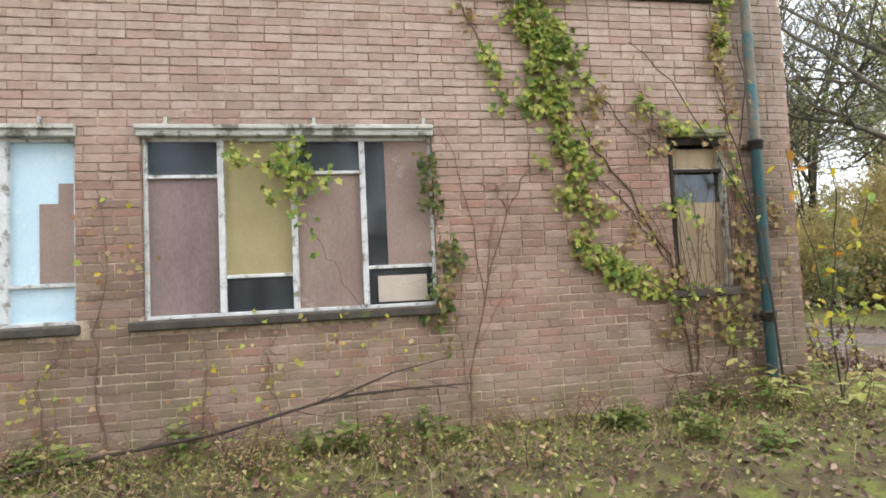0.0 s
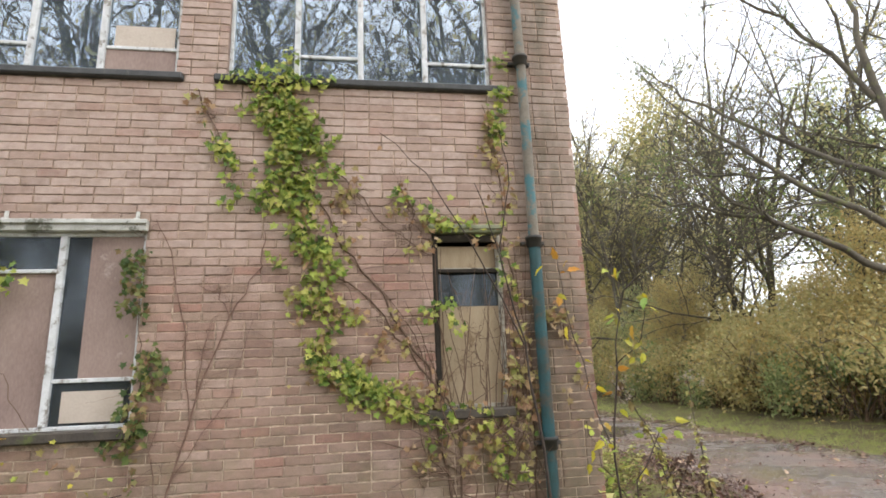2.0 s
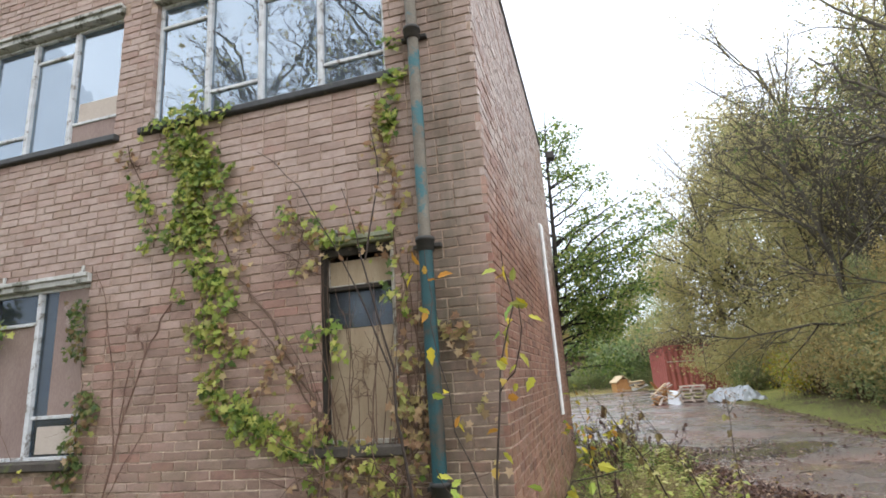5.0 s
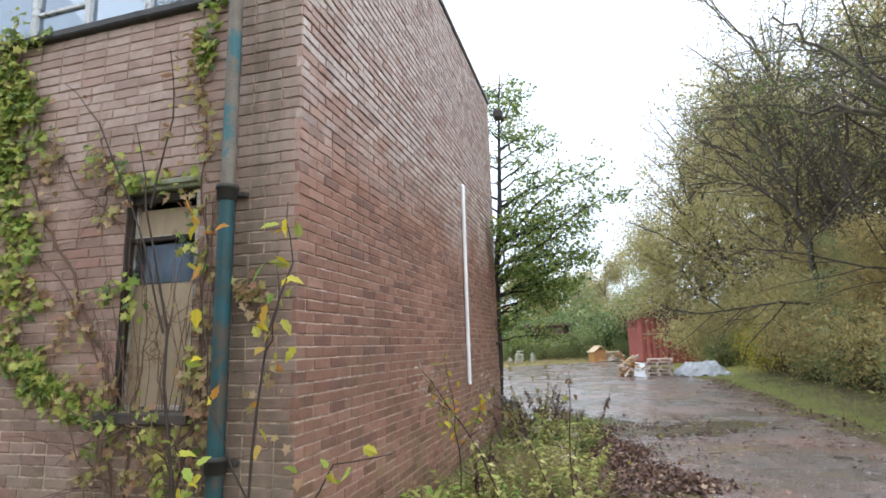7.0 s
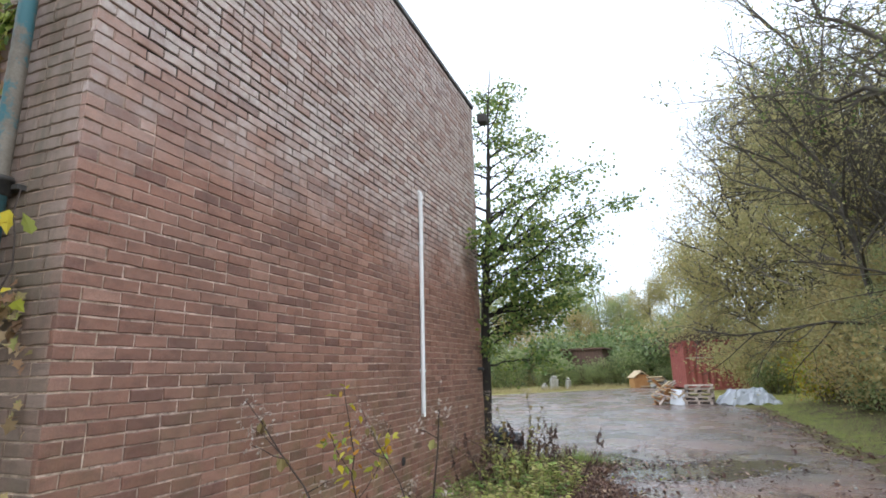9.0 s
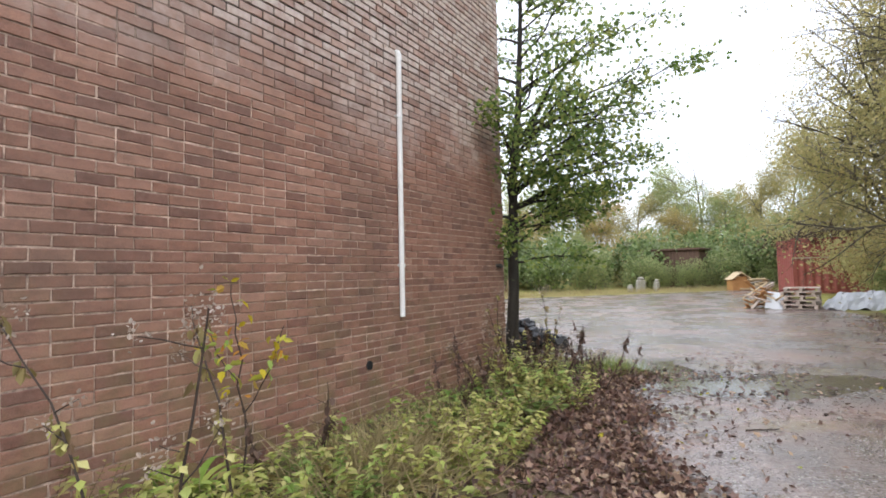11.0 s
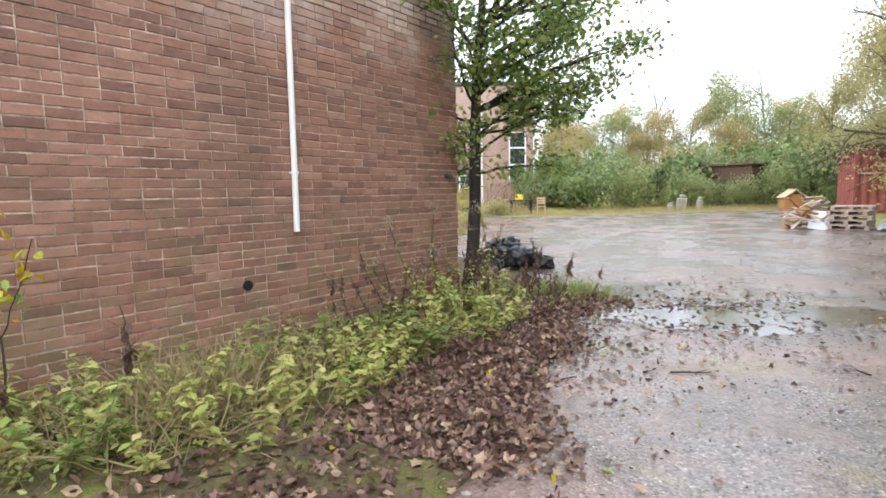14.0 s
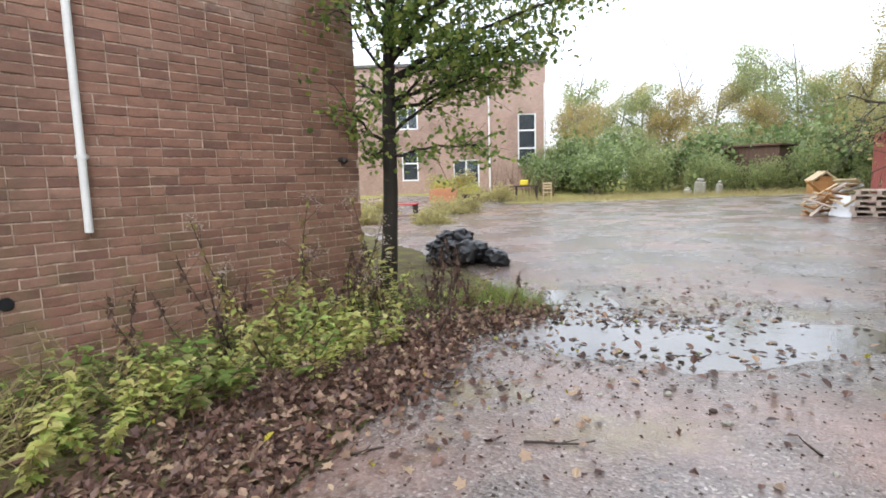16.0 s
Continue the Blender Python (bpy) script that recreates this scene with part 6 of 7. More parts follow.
wall_leaves("foliage", [([(-1.0, 2.52), (-0.7, 2.54), (-0.41, 2.6), (-0.49, 2.44), (-0.57, 2.14)], 0.06, 210), ([(-0.42, 2.41), (-0.13, 2.28)], 0.04, 30), ([(-0.49, 2.29), (-0.43, 2.01), (-0.31, 1.87), (-0.26, 1.73)], 0.03, 26)], LEAF_MAT_IVY, over, 0.064, iv, 0.07)
paths = [stem_path(l, 0.004, iv, 0.015) for l in ([(0.08, 1.2), (-0.06, 1.43), (-0.25, 1.75), (-0.45, 2.1), (-0.5, 2.6)], [(-0.5, 2.4), (-1.0, 2.55)])]
v, f = tube_arrays(paths, 4)
tagged_stuff("stemwork", v, f, MAT_STEM, over)
edge = thing("ivy", (0, 0, 0), "dark ivy running up the window's edge", "ivy")
J = [(0.78, 0.95), (0.82, 1.38), (0.85, 1.69), (0.76, 1.95), (0.75, 2.55), (0.63, 2.42)]
wall_leaves("foliage", [(J[:3], 0.06, 210), (J[2:], 0.035, 90), ([(0.7, 2.4), (0.76, 2.1)], 0.05, 50)], LEAF_MAT_IVY_DARK, edge, 0.055, iv, 0.06)
wall_leaves("russet_foliage", [(J[:3], 0.06, 60)], LEAF_MAT_IVY_RED, edge, 0.055, iv, 0.06)
v, f = tube_arrays([stem_path(J, 0.006, iv)], 4)
tagged_stuff("stemwork", v, f, MAT_STEM, edge)
west = thing("bare_creeper", (0, 0, 0), "thin creeper with a few yellow leaves between the windows", "creeper")
WST = [([(-2.0, 0.1), (-2.1, 0.9), (-2.0, 1.6), (-2.05, 2.3)], 0.006), ([(-1.3, 0.1), (-1.2, 0.6), (-1.25, 1.05)], 0.005), ([(-0.6, 0.1), (-0.75, 0.7), (-0.7, 1.05)], 0.005), ([(-2.4, 0.1), (-2.5, 0.7), (-2.3, 1.05)], 0.005)]
v, f = tube_arrays([stem_path(l, w, iv) for l, w in WST] + [q for l, w in WST for q in fringe(l, iv, 10, 0.3)], 4)
tagged_stuff("stemwork", v, f, MAT_STEM, west)
wall_leaves("foliage", [(l, 0.13, 17) for l, w in WST] + [([(-0.4, 0.9), (0.7, 0.9)], 0.16, 26), ([(-1.9, 1.9), (-1.72, 1.5)], 0.06, 14)], LEAF_MAT_IVY_RED, west, 0.055, iv, 0.1)
wall_leaves("yellow_foliage", [(l, 0.14, 10) for l, w in WST] + [([(-0.4, 0.9), (0.7, 0.9)], 0.14, 14)], LEAF_MAT_YELLOW, west, 0.05, iv, 0.1)

# twiggy tangle under the narrow window
tangle = thing("dead_creeper", (0, 0, 0), "tangle of dead grey-brown creeper twigs under the narrow window", "creeper")
tr = np.random.default_rng(66)
paths = []
for i in range(75):
    x, z = tr.uniform(2.95, 3.95), tr.uniform(0.35, 1.2)
    paths.append((sway(tr, (x, WALL_Y - tr.uniform(0.02, 0.16), z), (tr.normal(), 0.15 * tr.normal(), 0.6 * tr.normal()), tr.uniform(0.2, 0.6), 4, 0.3, -0.02), np.linspace(0.006, 0.002, 5)))
for i in range(26):
    x = tr.uniform(3.1, 3.95)
    paths.append((sway(tr, (x, WALL_Y - 0.03, 1.2), (0.12 * tr.normal(), 0.0, 1), tr.uniform(0.4, 1.5), 6, 0.07, 0.0), np.linspace(0.005, 0.002, 7)))
for q, w in paths:
    q[:, 1] = np.minimum(q[:, 1], WALL_Y - 0.012)
v, f = tube_arrays(paths, 4)
tagged_stuff("twigwork", v, f, MAT_STEM, tangle)

# ---- undergrowth along the front wall ----
fr = np.random.default_rng(71)
limb = thing("fallen_branch", (0, 0, 0), "long fallen branch leaning along the foot of the wall", "branch")
P1 = np.array([(-3.4, 4.2, 0.02), (-2.76, 4.35, 0.10), (-1.82, 4.45, 0.22), (-1.08, 4.5, 0.29), (-0.15, 4.55, 0.49), (0.44, 4.6, 0.50), (1.01, 4.66, 0.49)])
P2 = np.array([(-0.15, 4.55, 0.49), (0.3, 4.6, 0.64), (0.81, 4.68, 0.73)])
v, f = tube_arrays([(P1, np.linspace(0.022, 0.007, 7)), (P2, np.linspace(0.011, 0.004, 3))], 7)
part_np("limb", v, f, MAT_STEM_DARK, limb, smooth=True)
twigs = []
for q in along(P1[:, [0, 2]], 26, fr):
    y = 4.5
    twigs.append((sway(fr, (q[0], y, q[1]), (fr.normal(), fr.normal() * 0.3, fr.normal() * 0.8), fr.uniform(0.15, 0.5), 3, 0.2, 0), np.linspace(0.005, 0.002, 4)))
v, f = tube_arrays(twigs, 4)
tagged_stuff("twigwork", v, f, MAT_STEM_DARK, limb)


def weed(name, seed, height, stems, leaf_mat, leaf, size, per_stem, label, category, stem_mat, spread=0.35, up=0.7, base_gap=0.1, drop=0.0):
    """Upright stems with paired leaves."""
    r = np.random.default_rng(seed)
    t = thing(name, (0, 0, 0), label, category)
    paths, pos, al, nm = [], [], [], []
    for i in range(stems):
        a = r.uniform(0, 2 * math.pi)
        q = sway(r, (0.06 * math.cos(a) * stems ** 0.5, 0.06 * math.sin(a) * stems ** 0.5, -0.04), (math.cos(a) * spread, math.sin(a) * spread, 1), height * r.uniform(0.6, 1.1), 6, 0.08, 0.0)
        paths.append((q, np.linspace(0.0055, 0.002, 7)))
        for j in range(per_stem):
            k = base_gap + (1 - base_gap) * (j + r.random()) / per_stem
            m = min(int(k * 6), 5)
            b = r.uniform(0, 2 * math.pi)
            pos.append(q[m] + (q[m + 1] - q[m]) * (k * 6 - m))
            al.append((math.cos(b), math.sin(b), r.uniform(-0.35, 0.35) - drop))
            nm.append((r.normal() * 0.25, r.normal() * 0.25, 1.0))
    v, f = tube_arrays(paths, 4)
    tagged_stuff("stemwork", v, f, stem_mat, t)
    v, f = leaf_arrays(np.array(pos), np.array(al), np.array(nm), size * r.uniform(0.55, 1.25, len(pos)), leaf)
    tagged_stuff("foliage", v, f, leaf_mat, t)
    return t


def set_out(kinds, spots, group, r, lo=0.75, hi=1.2):
    """Kinds dealt over the spots (x, y), each first used as it is."""
    used = set()
    for i, (x, y) in enumerate(spots):
        k = int(r.integers(0, len(kinds)))
        s = r.uniform(lo, hi)
        m = pose(x, y, ground_height(x, y), 0, 0, r.uniform(0, 360))
        ob = kinds[k] if k not in used else copy_thing(kinds[k], m)
        used.add(k)
        ob.matrix_basis = m @ Matrix.Diagonal((s, s, s, 1))
        ob["group"] = group


nettles = [weed("nettle", 81, 0.6, 5, LEAF_MAT_NETTLE, LEAF_TOOTHED, 0.072, 32, "bright green nettle clump at the foot of the wall", "nettle", MAT_STEM_STRAW, 0.4),
           weed("nettle", 82, 0.5, 6, LEAF_MAT_LIME, LEAF_TOOTHED, 0.068, 28, "yellowing nettle clump at the foot of the wall", "nettle", MAT_STEM_STRAW, 0.5),
           weed("leafy_weed", 83, 0.4, 7, LEAF_MAT_GRASS, LEAF_OVAL, 0.085, 18, "leafy dark green weed clump at the foot of the wall", "weed", MAT_STEM_STRAW, 0.7),
           weed("bramble", 84, 0.55, 5, LEAF_MAT_LIME, LEAF_TOOTHED, 0.085, 20, "low bramble with lime-yellow leaves", "bramble", MAT_STEM, 0.8),
           weed("browning_weed", 89, 0.6, 5, LEAF_MAT_BROWNING, LEAF_CURL, 0.07, 16, "browning weed clump at the foot of the wall", "weed", MAT_STEM, 0.6),
           weed("bramble", 90, 0.45, 6, LEAF_MAT_FERN, LEAF_TOOTHED, 0.10, 13, "low bramble with dark green leaves", "bramble", MAT_STEM, 0.9)]
gr = np.random.default_rng(91)
spots = []
for y in np.arange(6.9, 12.4, 0.15):
    far = 5.95 - 0.12 * max(0.0, y - 9.5) if y > 7.5 else 5.55
    far += 0.25 * math.sin(y * 2.1)
    spots.append((gr.uniform(4.95, far) if gr.random() < 0.7 else gr.uniform(far - 0.3, far + 0.1), y + gr.normal() * 0.16))
spots = [q for q in spots if math.hypot(q[0] - 5.55, (q[1] - 7.85) * 0.8) > 0.36]
for y in np.arange(5.3, 6.9, 0.25):
    spots.append((gr.uniform(4.72, 5.15), y + gr.normal() * 0.1))
set_out(nettles + [weed("browning_weed", 94, 0.5, 8, LEAF_MAT_BROWNING, LEAF_TOOTHED, 0.06, 18, "low tangle of browning weed at the foot of the wall", "weed", MAT_STEM_STRAW, 0.9)], spots, "weeds along the end wall", gr, 0.4, 1.25)
lush = [weed("nettle", 92, 0.5, 6, LEAF_MAT_LIME, LEAF_TOOTHED, 0.075, 30, "lush lime-green nettle clump beside the leaf litter", "nettle", MAT_STEM_STRAW, 0.55),
        weed("nettle", 93, 0.45, 6, LEAF_MAT_LIME, LEAF_OVAL, 0.07, 30, "lush green nettle clump beside the leaf litter", "nettle", MAT_STEM_STRAW, 0.65)]
set_out(lush, [(gr.uniform(5.35, 6.1), gr.uniform(7.3, 8.6)) for _ in range(7)] + [(gr.uniform(5.4, 6.15), gr.uniform(8.4, 11.2)) for _ in range(12)] + [(gr.uniform(4.95, 5.5), gr.uniform(6.2, 7.3)) for _ in range(7)], "lush nettles beside the leaf litter", gr, 0.75, 1.2)
front_weeds = [weed("fern_weed", 85, 0.35, 6, LEAF_MAT_FERN, LEAF_TOOTHED, 0.11, 12, "low green weed among the dead leaves", "weed", MAT_STEM, 0.9),
               weed("yellow_weed", 86, 0.5, 4, LEAF_MAT_IVY_RED, LEAF_OVAL, 0.055, 9, "thin weed with yellowing leaves before the wall", "weed", MAT_STEM, 0.5),
               weed("twiggy_weed", 87, 0.7, 4, LEAF_MAT_IVY_RED, LEAF_OVAL, 0.05, 8, "twiggy dying weed with russet leaves", "weed", MAT_STEM, 0.6)]
spots = [(gr.uniform(-3.4, 3.9), 4.72 - abs(gr.normal()) * 0.6) for _ in range(95)]
set_out(front_weeds, spots, "weeds along the front wall", gr, 0.45, 1.15)

# leafy bush at the corner and the yellow-orange sapling in front of it
corner_bush = weed("corner_bush", 88, 0.62, 12, LEAF_MAT_LIME, LEAF_OVAL, 0.15, 11, "lime-yellow leafy bush at the building's corner", "bush", MAT_STEM, 0.75, base_gap=0.25)
corner_bush.matrix_basis = pose(4.25, 4.45, 0.08)


def sapling(name, x, y, leaf_mat, lines, leaves, size, label, stem_mat=MAT_STEM_DARK, seed=5, radius=0.012):
    r = np.random.default_rng(seed)
    t = thing(name, (x, y, ground_height(x, y)), label, "sapling")
    paths, pos = [], []
    for line in lines:
        q = np.array(line, float) - np.array([x, y, ground_height(x, y)])
        fine = [q[0]]
        for a, b in zip(q, q[1:]):
            for k in (0.33, 0.66, 1.0):
                fine.append(a + (b - a) * k + r.normal(size=3) * 0.012)
        fine = np.array(fine)
        paths.append((fine, np.linspace(radius if line is lines[0] else radius * 0.5, 0.003, len(fine))))
        k = r.uniform(0.3 * len(fine), len(fine) - 1.001, max(1, int(leaves / len(lines))))
        i = k.astype(int)
        pos.append(fine[i] + (fine[i + 1] - fine[i]) * (k - i)[:, None] + r.normal(size=(len(k), 3)) * 0.05)
    v, f = tube_arrays(paths, 6)
    part_np("stem", v, f, stem_mat, t, smooth=True)
    scatter_leaves("foliage", np.concatenate(pos), size, LEAF_TOOTHED, leaf_mat, t, up=0.55, down=0.5, r=r)
    return t


sapling("sapling", 4.0, 4.5, LEAF_MAT_IVY_RED, [[(4.0, 4.5, 0.05), (3.94, 4.5, 0.86), (3.84, 4.5, 1.7), (3.68, 4.5, 2.5), (3.5, 4.5, 3.1)], [(3.84, 4.5, 1.7), (3.6, 4.55, 2.3), (3.1, 4.6, 3.2), (2.7, 4.6, 3.6)], [(3.68, 4.5, 2.5), (3.8, 4.5, 3.1), (3.75, 4.5, 3.6)]],
        26, 0.07, "thin dark sapling before the narrow window", seed=6, radius=0.014)
sapling("sapling", 4.55, 4.45, LEAF_MAT_AUTUMN, [[(4.55, 4.45, 0.05), (4.5, 4.45, 0.8), (4.58, 4.45, 1.5), (4.72, 4.5, 2.1), (4.68, 4.5, 2.45)], [(4.5, 4.45, 0.8), (4.3, 4.35, 1.3), (4.2, 4.4, 2.0), (4.15, 4.45, 2.5)],
                                                 [(4.58, 4.45, 1.5), (4.75, 4.3, 1.7), (4.8, 4.25, 2.0)]], 38, 0.105, "sapling with yellow, green and orange leaves at the corner", seed=7, radius=0.010)
sapling("sapling", 4.6, 4.5, LEAF_MAT_YELLOW, [[(4.6, 4.5, 0.05), (4.7, 4.5, 0.6), (4.95, 4.55, 0.95), (5.28, 4.6, 1.02)], [(4.65, 4.5, 0.4), (4.3, 4.3, 0.8), (4.2, 4.25, 1.1)]], 22, 0.10, "arching shoot with yellow-green leaves", seed=8, radius=0.007)
sapling("sapling", 5.05, 6.95, LEAF_MAT_AUTUMN, [[(5.05, 6.95, 0.05), (5.02, 6.98, 0.6), (4.98, 6.95, 1.1), (4.9, 6.98, 1.45)], [(5.02, 6.98, 0.6), (5.2, 7.05, 0.9), (5.25, 7.1, 1.15)], [(5.0, 6.96, 0.8), (4.85, 6.85, 1.1)]],
        70, 0.08, "sapling with yellow leaves beside the end wall", seed=9, radius=0.008)


def dead_stalk(seed, height, fluffy):
    r = np.random.default_rng(seed)
    t = thing("dead_stalk", (0, 0, 0), "dead brown stalk with pale fluffy seed heads" if fluffy else "dead brown stalk with drooping withered leaves", "dead plant")
    paths, leaf_pos, fluff = [], [], []
    q = sway(r, (0, 0, -0.05), (0.26 * r.normal(), 0.26 * r.normal(), 1), height, 7, 0.09, -0.01)
    paths.append((q, np.linspace(0.008, 0.003, 8)))
    for j in range(15):
        k = r.uniform(1.5, 6.99)
        i = int(k)
        p = q[i] + (q[i + 1] - q[i]) * (k - i)
        s = sway(r, p, (r.normal(), r.normal(), 1.0), r.uniform(0.08, 0.25), 3, 0.15, 0.0)
        if j % 2:
            paths.append((s, np.linspace(0.003, 0.0015, 4)))
            if fluffy and k > 3.5:
                fluff += [s[-1] + r.normal(size=3) * 0.022 for _ in range(16)]
        leaf_pos += [p + r.normal(size=3) * 0.012 for _ in range(2)]
    if fluffy:
        fluff += [q[-1] + r.normal(size=3) * np.array([0.05, 0.05, 0.035]) for _ in range(50)]
    v, f = tube_arrays(paths, 4)
    tagged_stuff("stalkwork", v, f, MAT_STEM_DARK, t)
    leaf_pos = np.array(leaf_pos)
    n = len(leaf_pos)
    v, f = leaf_arrays(leaf_pos, r.normal(size=(n, 3)) * 0.4 + np.array([0, 0, -1.0]), r.normal(size=(n, 3)), (0.058 if fluffy else 0.075) * r.uniform(0.5, 1.2, n), LEAF_CURL)
    tagged_stuff("withered_foliage", v, f, LEAF_MAT_BROWNING if fluffy else LEAF_MAT_DEAD, t)
    if fluffy:
        # whorls of drooping yellow-green leaves on the lower stalk
        low = []
        for k in np.linspace(0.6, 4.6, 11):
            i = int(k)
            low += [q[i] + (q[i + 1] - q[i]) * (k - i) + r.normal(size=3) * 0.008 for _ in range(4)]
        low = np.array(low)
        n = len(low)
        v, f = leaf_arrays(low, r.normal(size=(n, 3)) * np.array([1, 1, 0.2]) - np.array([0, 0, 0.45]), r.normal(size=(n, 3)) * 0.3 + np.array([0, 0, 1]), np.linspace(0.092, 0.05, n) * r.uniform(0.7, 1.1, n), LEAF_OVAL)
        tagged_stuff("yellowing_foliage", v, f, LEAF_MAT_LIME, t)
    if fluff:
        tagged(scatter_leaves("seed_fluff", np.array(fluff), 0.018, LEAF_CURL, LEAF_MAT_FLUFF, t, up=0.1, r=r), kind="stuff")
    return t


fluffy = [dead_stalk(101, 1.25, True), dead_stalk(102, 1.0, True)]
set_out(fluffy + [dead_stalk(106, 1.2, True)], [(6.05, 6.1), (5.8, 5.75), (6.1, 5.7)], "seeding dead stalks by the end wall", gr, 1.05, 1.3)
set_out([dead_stalk(107, 1.2, True), dead_stalk(108, 1.0, True)], [(5.35, 9.9), (5.45, 10.4), (5.2, 10.7), (5.5, 10.9), (5.25, 11.2), (5.35, 11.5), (5.1, 10.2), (5.6, 10.1)], "seeding dead stalks by the end wall", gr, 0.85, 1.2)
withered = [dead_stalk(103, 1.0, False), dead_stalk(104, 0.85, False), dead_stalk(105, 1.1, False)]
spots = [(gr.uniform(5.3, 6.3), gr.uniform(11.0, 12.6)) for _ in range(18)] + [(gr.uniform(5.0, 5.5), gr.uniform(8.3, 11.5)) for _ in range(16)] + [(5.95, 5.7), (5.75, 5.9), (6.1, 5.35), (5.2, 7.0), (5.1, 7.6)]
set_out(withered, spots, "withered stalks by the end wall", gr, 0.45, 0.95)

# hart's tongue fern, and the white pipe lying in the moss
fern = thing("fern", (4.82, 6.72, 0.09), "bright green strap-leaved fern at the wall", "fern")
for i in range(17):
    a = 2 * math.pi * i / 17 + gr.normal() * 0.15
    l = gr.uniform(0.28, 0.46)
    bm = bmesh.new()
    rows = []
    for k in np.linspace(0, 1, 7):
        out, zz = l * k, 0.13 * math.sin(k * 2.3) * l / 0.3
        w = 0.026 * math.sin(min(1.0, k + 0.12) * math.pi) ** 0.6 + 0.003
        c, s_ = math.cos(a), math.sin(a)
        rows.append([bm.verts.new((c * out + s_ * w * m, s_ * out - c * w * m, zz + 0.006 * abs(m))) for m in (-1, 0, 1)])
    for p, q in zip(rows, rows[1:]):
        for m in (0, 1):
            bm.faces.new((p[m], p[m + 1], q[m + 1], q[m]))
    part("frond", bm, LEAF_MAT_FROND, fern)
lying = thing("white_pipe", (4.75, 5.75, 0.12), "length of dirty white pipe lying in the moss", "pipe")
pipe_part("pipe", [(0.02, -0.25, 0.0), (0.0, 0.1, 0.008), (-0.06, 0.5, 0.012), (-0.12, 0.85, 0.015)], 0.034, MAT_PIPE_WHITE, lying)
for x, y, tn in ((5.05, 6.55, 20), (5.18, 6.72, 70), (5.0, 6.75, 130)):
    bm = boxes((-0.07, 0.07, -0.035, 0.035, 0, 0.02), bevel=0.008)
    ob = part("rubble_piece", bm, MAT_STONE, None)
    ob.matrix_basis = pose(x, y, ground_height(x, y) + 0.004, 6, 8, tn)
    tagged(ob, "pale piece of rubble lying in the moss", "rubble", "rubble in the moss")

# ---- litter, grass and grit ----
lr = np.random.default_rng(111)


def litter(name, n, place, size, material, label, height, up=0.75, leaf=LEAF_CURL):
    pos = []
    while len(pos) < n:
        x, y = place()
        pos.append((x, y, height(x, y) + lr.uniform(0.003, 0.03)))
    return tagged(scatter_leaves(name, np.array(pos), size, leaf, material, None, up=up, r=lr), label, "leaves", kind="stuff")


surface = lambda x, y: max(ground_height(x, y), road_height(x, y) if road_left(y) < x < road_right(y) else -9)


def bank_spot():
    y = lr.uniform(8.2, 13.0) if lr.random() < 0.87 else lr.uniform(5.0, 8.4)
    edge = road_left(y) + 0.12
    lo = 6.1 - 0.15 * max(0, y - 9)
    stray = lr.exponential(0.3) if lr.random() < 0.12 else 0.0
    return lo + (edge - lo) * lr.beta(1.3, 1.3) + lr.normal() * 0.12 + stray + 0.14 * math.sin(y * 3.1), y


litter("leaf_litter", 7600, bank_spot, 0.052, LEAF_MAT_LITTER, "thick purple-brown drift of fallen leaves beside the drive", surface, 0.6)
litter("fallen_leaves", 3600, lambda: (lr.uniform(-3.8, 6.2), 4.75 - abs(lr.normal()) * 1.4), 0.06, LEAF_MAT_LITTER, "brown fallen leaves before the front wall", surface)
litter("fallen_leaves", 900, lambda: (lr.uniform(4.7, 6.2), lr.uniform(5, 12.5)), 0.07, LEAF_MAT_LITTER, "brown fallen leaves under the weeds", surface)
litter("leaf_litter", 4800, bank_spot, 0.062, LEAF_MAT_LITTER, "lobed purple-brown fallen leaves beside the drive", surface, 0.8, LEAF_IVY)
litter("browning_leaves", 3800, lambda: (lr.uniform(-3.8, 5.4), 4.75 - abs(lr.normal()) * 1.1), 0.045, LEAF_MAT_BROWNING, "low browning leaves and dead stalks before the front wall", surface, 0.6, LEAF_OVAL)
litter("yellow_leaves", 80, lambda: (lr.normal(6.9, 0.9), lr.uniform(5, 13)), 0.055, LEAF_MAT_YELLOW, "scattered yellow fallen leaves", surface)
litter("fallen_leaves", 620, lambda: (lr.normal(7.4, 0.85), lr.normal(12.7, 0.9)), 0.075, LEAF_MAT_LITTER, "dark wet leaves floating about the puddles", surface, up=0.96)
litter("fallen_leaves", 260, lambda: (lr.uniform(6.8, 10.3), lr.uniform(6, 22)), 0.06, LEAF_MAT_LITTER, "single fallen leaves on the tarmac", surface, up=0.93)
litter("fallen_leaves", 900, lambda: (road_right(12) - abs(lr.normal()) * 0.7 + 0.4, lr.uniform(5, 24)), 0.08, LEAF_MAT_LITTER, "brown leaves gathered along the verge", surface)


def blades(name, n, place, length, material, label, height, lean=0.5):
    pos, al, nm = np.zeros((n, 3)), np.zeros((n, 3)), lr.normal(size=(n, 3))
    for i in range(n):
        x, y = place()
        pos[i] = x, y, height(x, y) - 0.01
    al[:, :2] = lr.normal(size=(n, 2)) * lean
    al[:, 2] = 1
    shape = (np.array([(0, -0.012, 0), (0, 0.012, 0), (0.55, 0.010, 0.03), (0.55, -0.010, 0.03), (1, 0.002, 0.16), (1, -0.002, 0.16)]), [(0, 1, 2, 3), (3, 2, 4, 5)])
    v, f = leaf_arrays(pos, al, nm, length * lr.uniform(0.4, 1.2, n), shape)
    return tagged(part_np(name, v, f, material, None), label, "grass", kind="stuff")


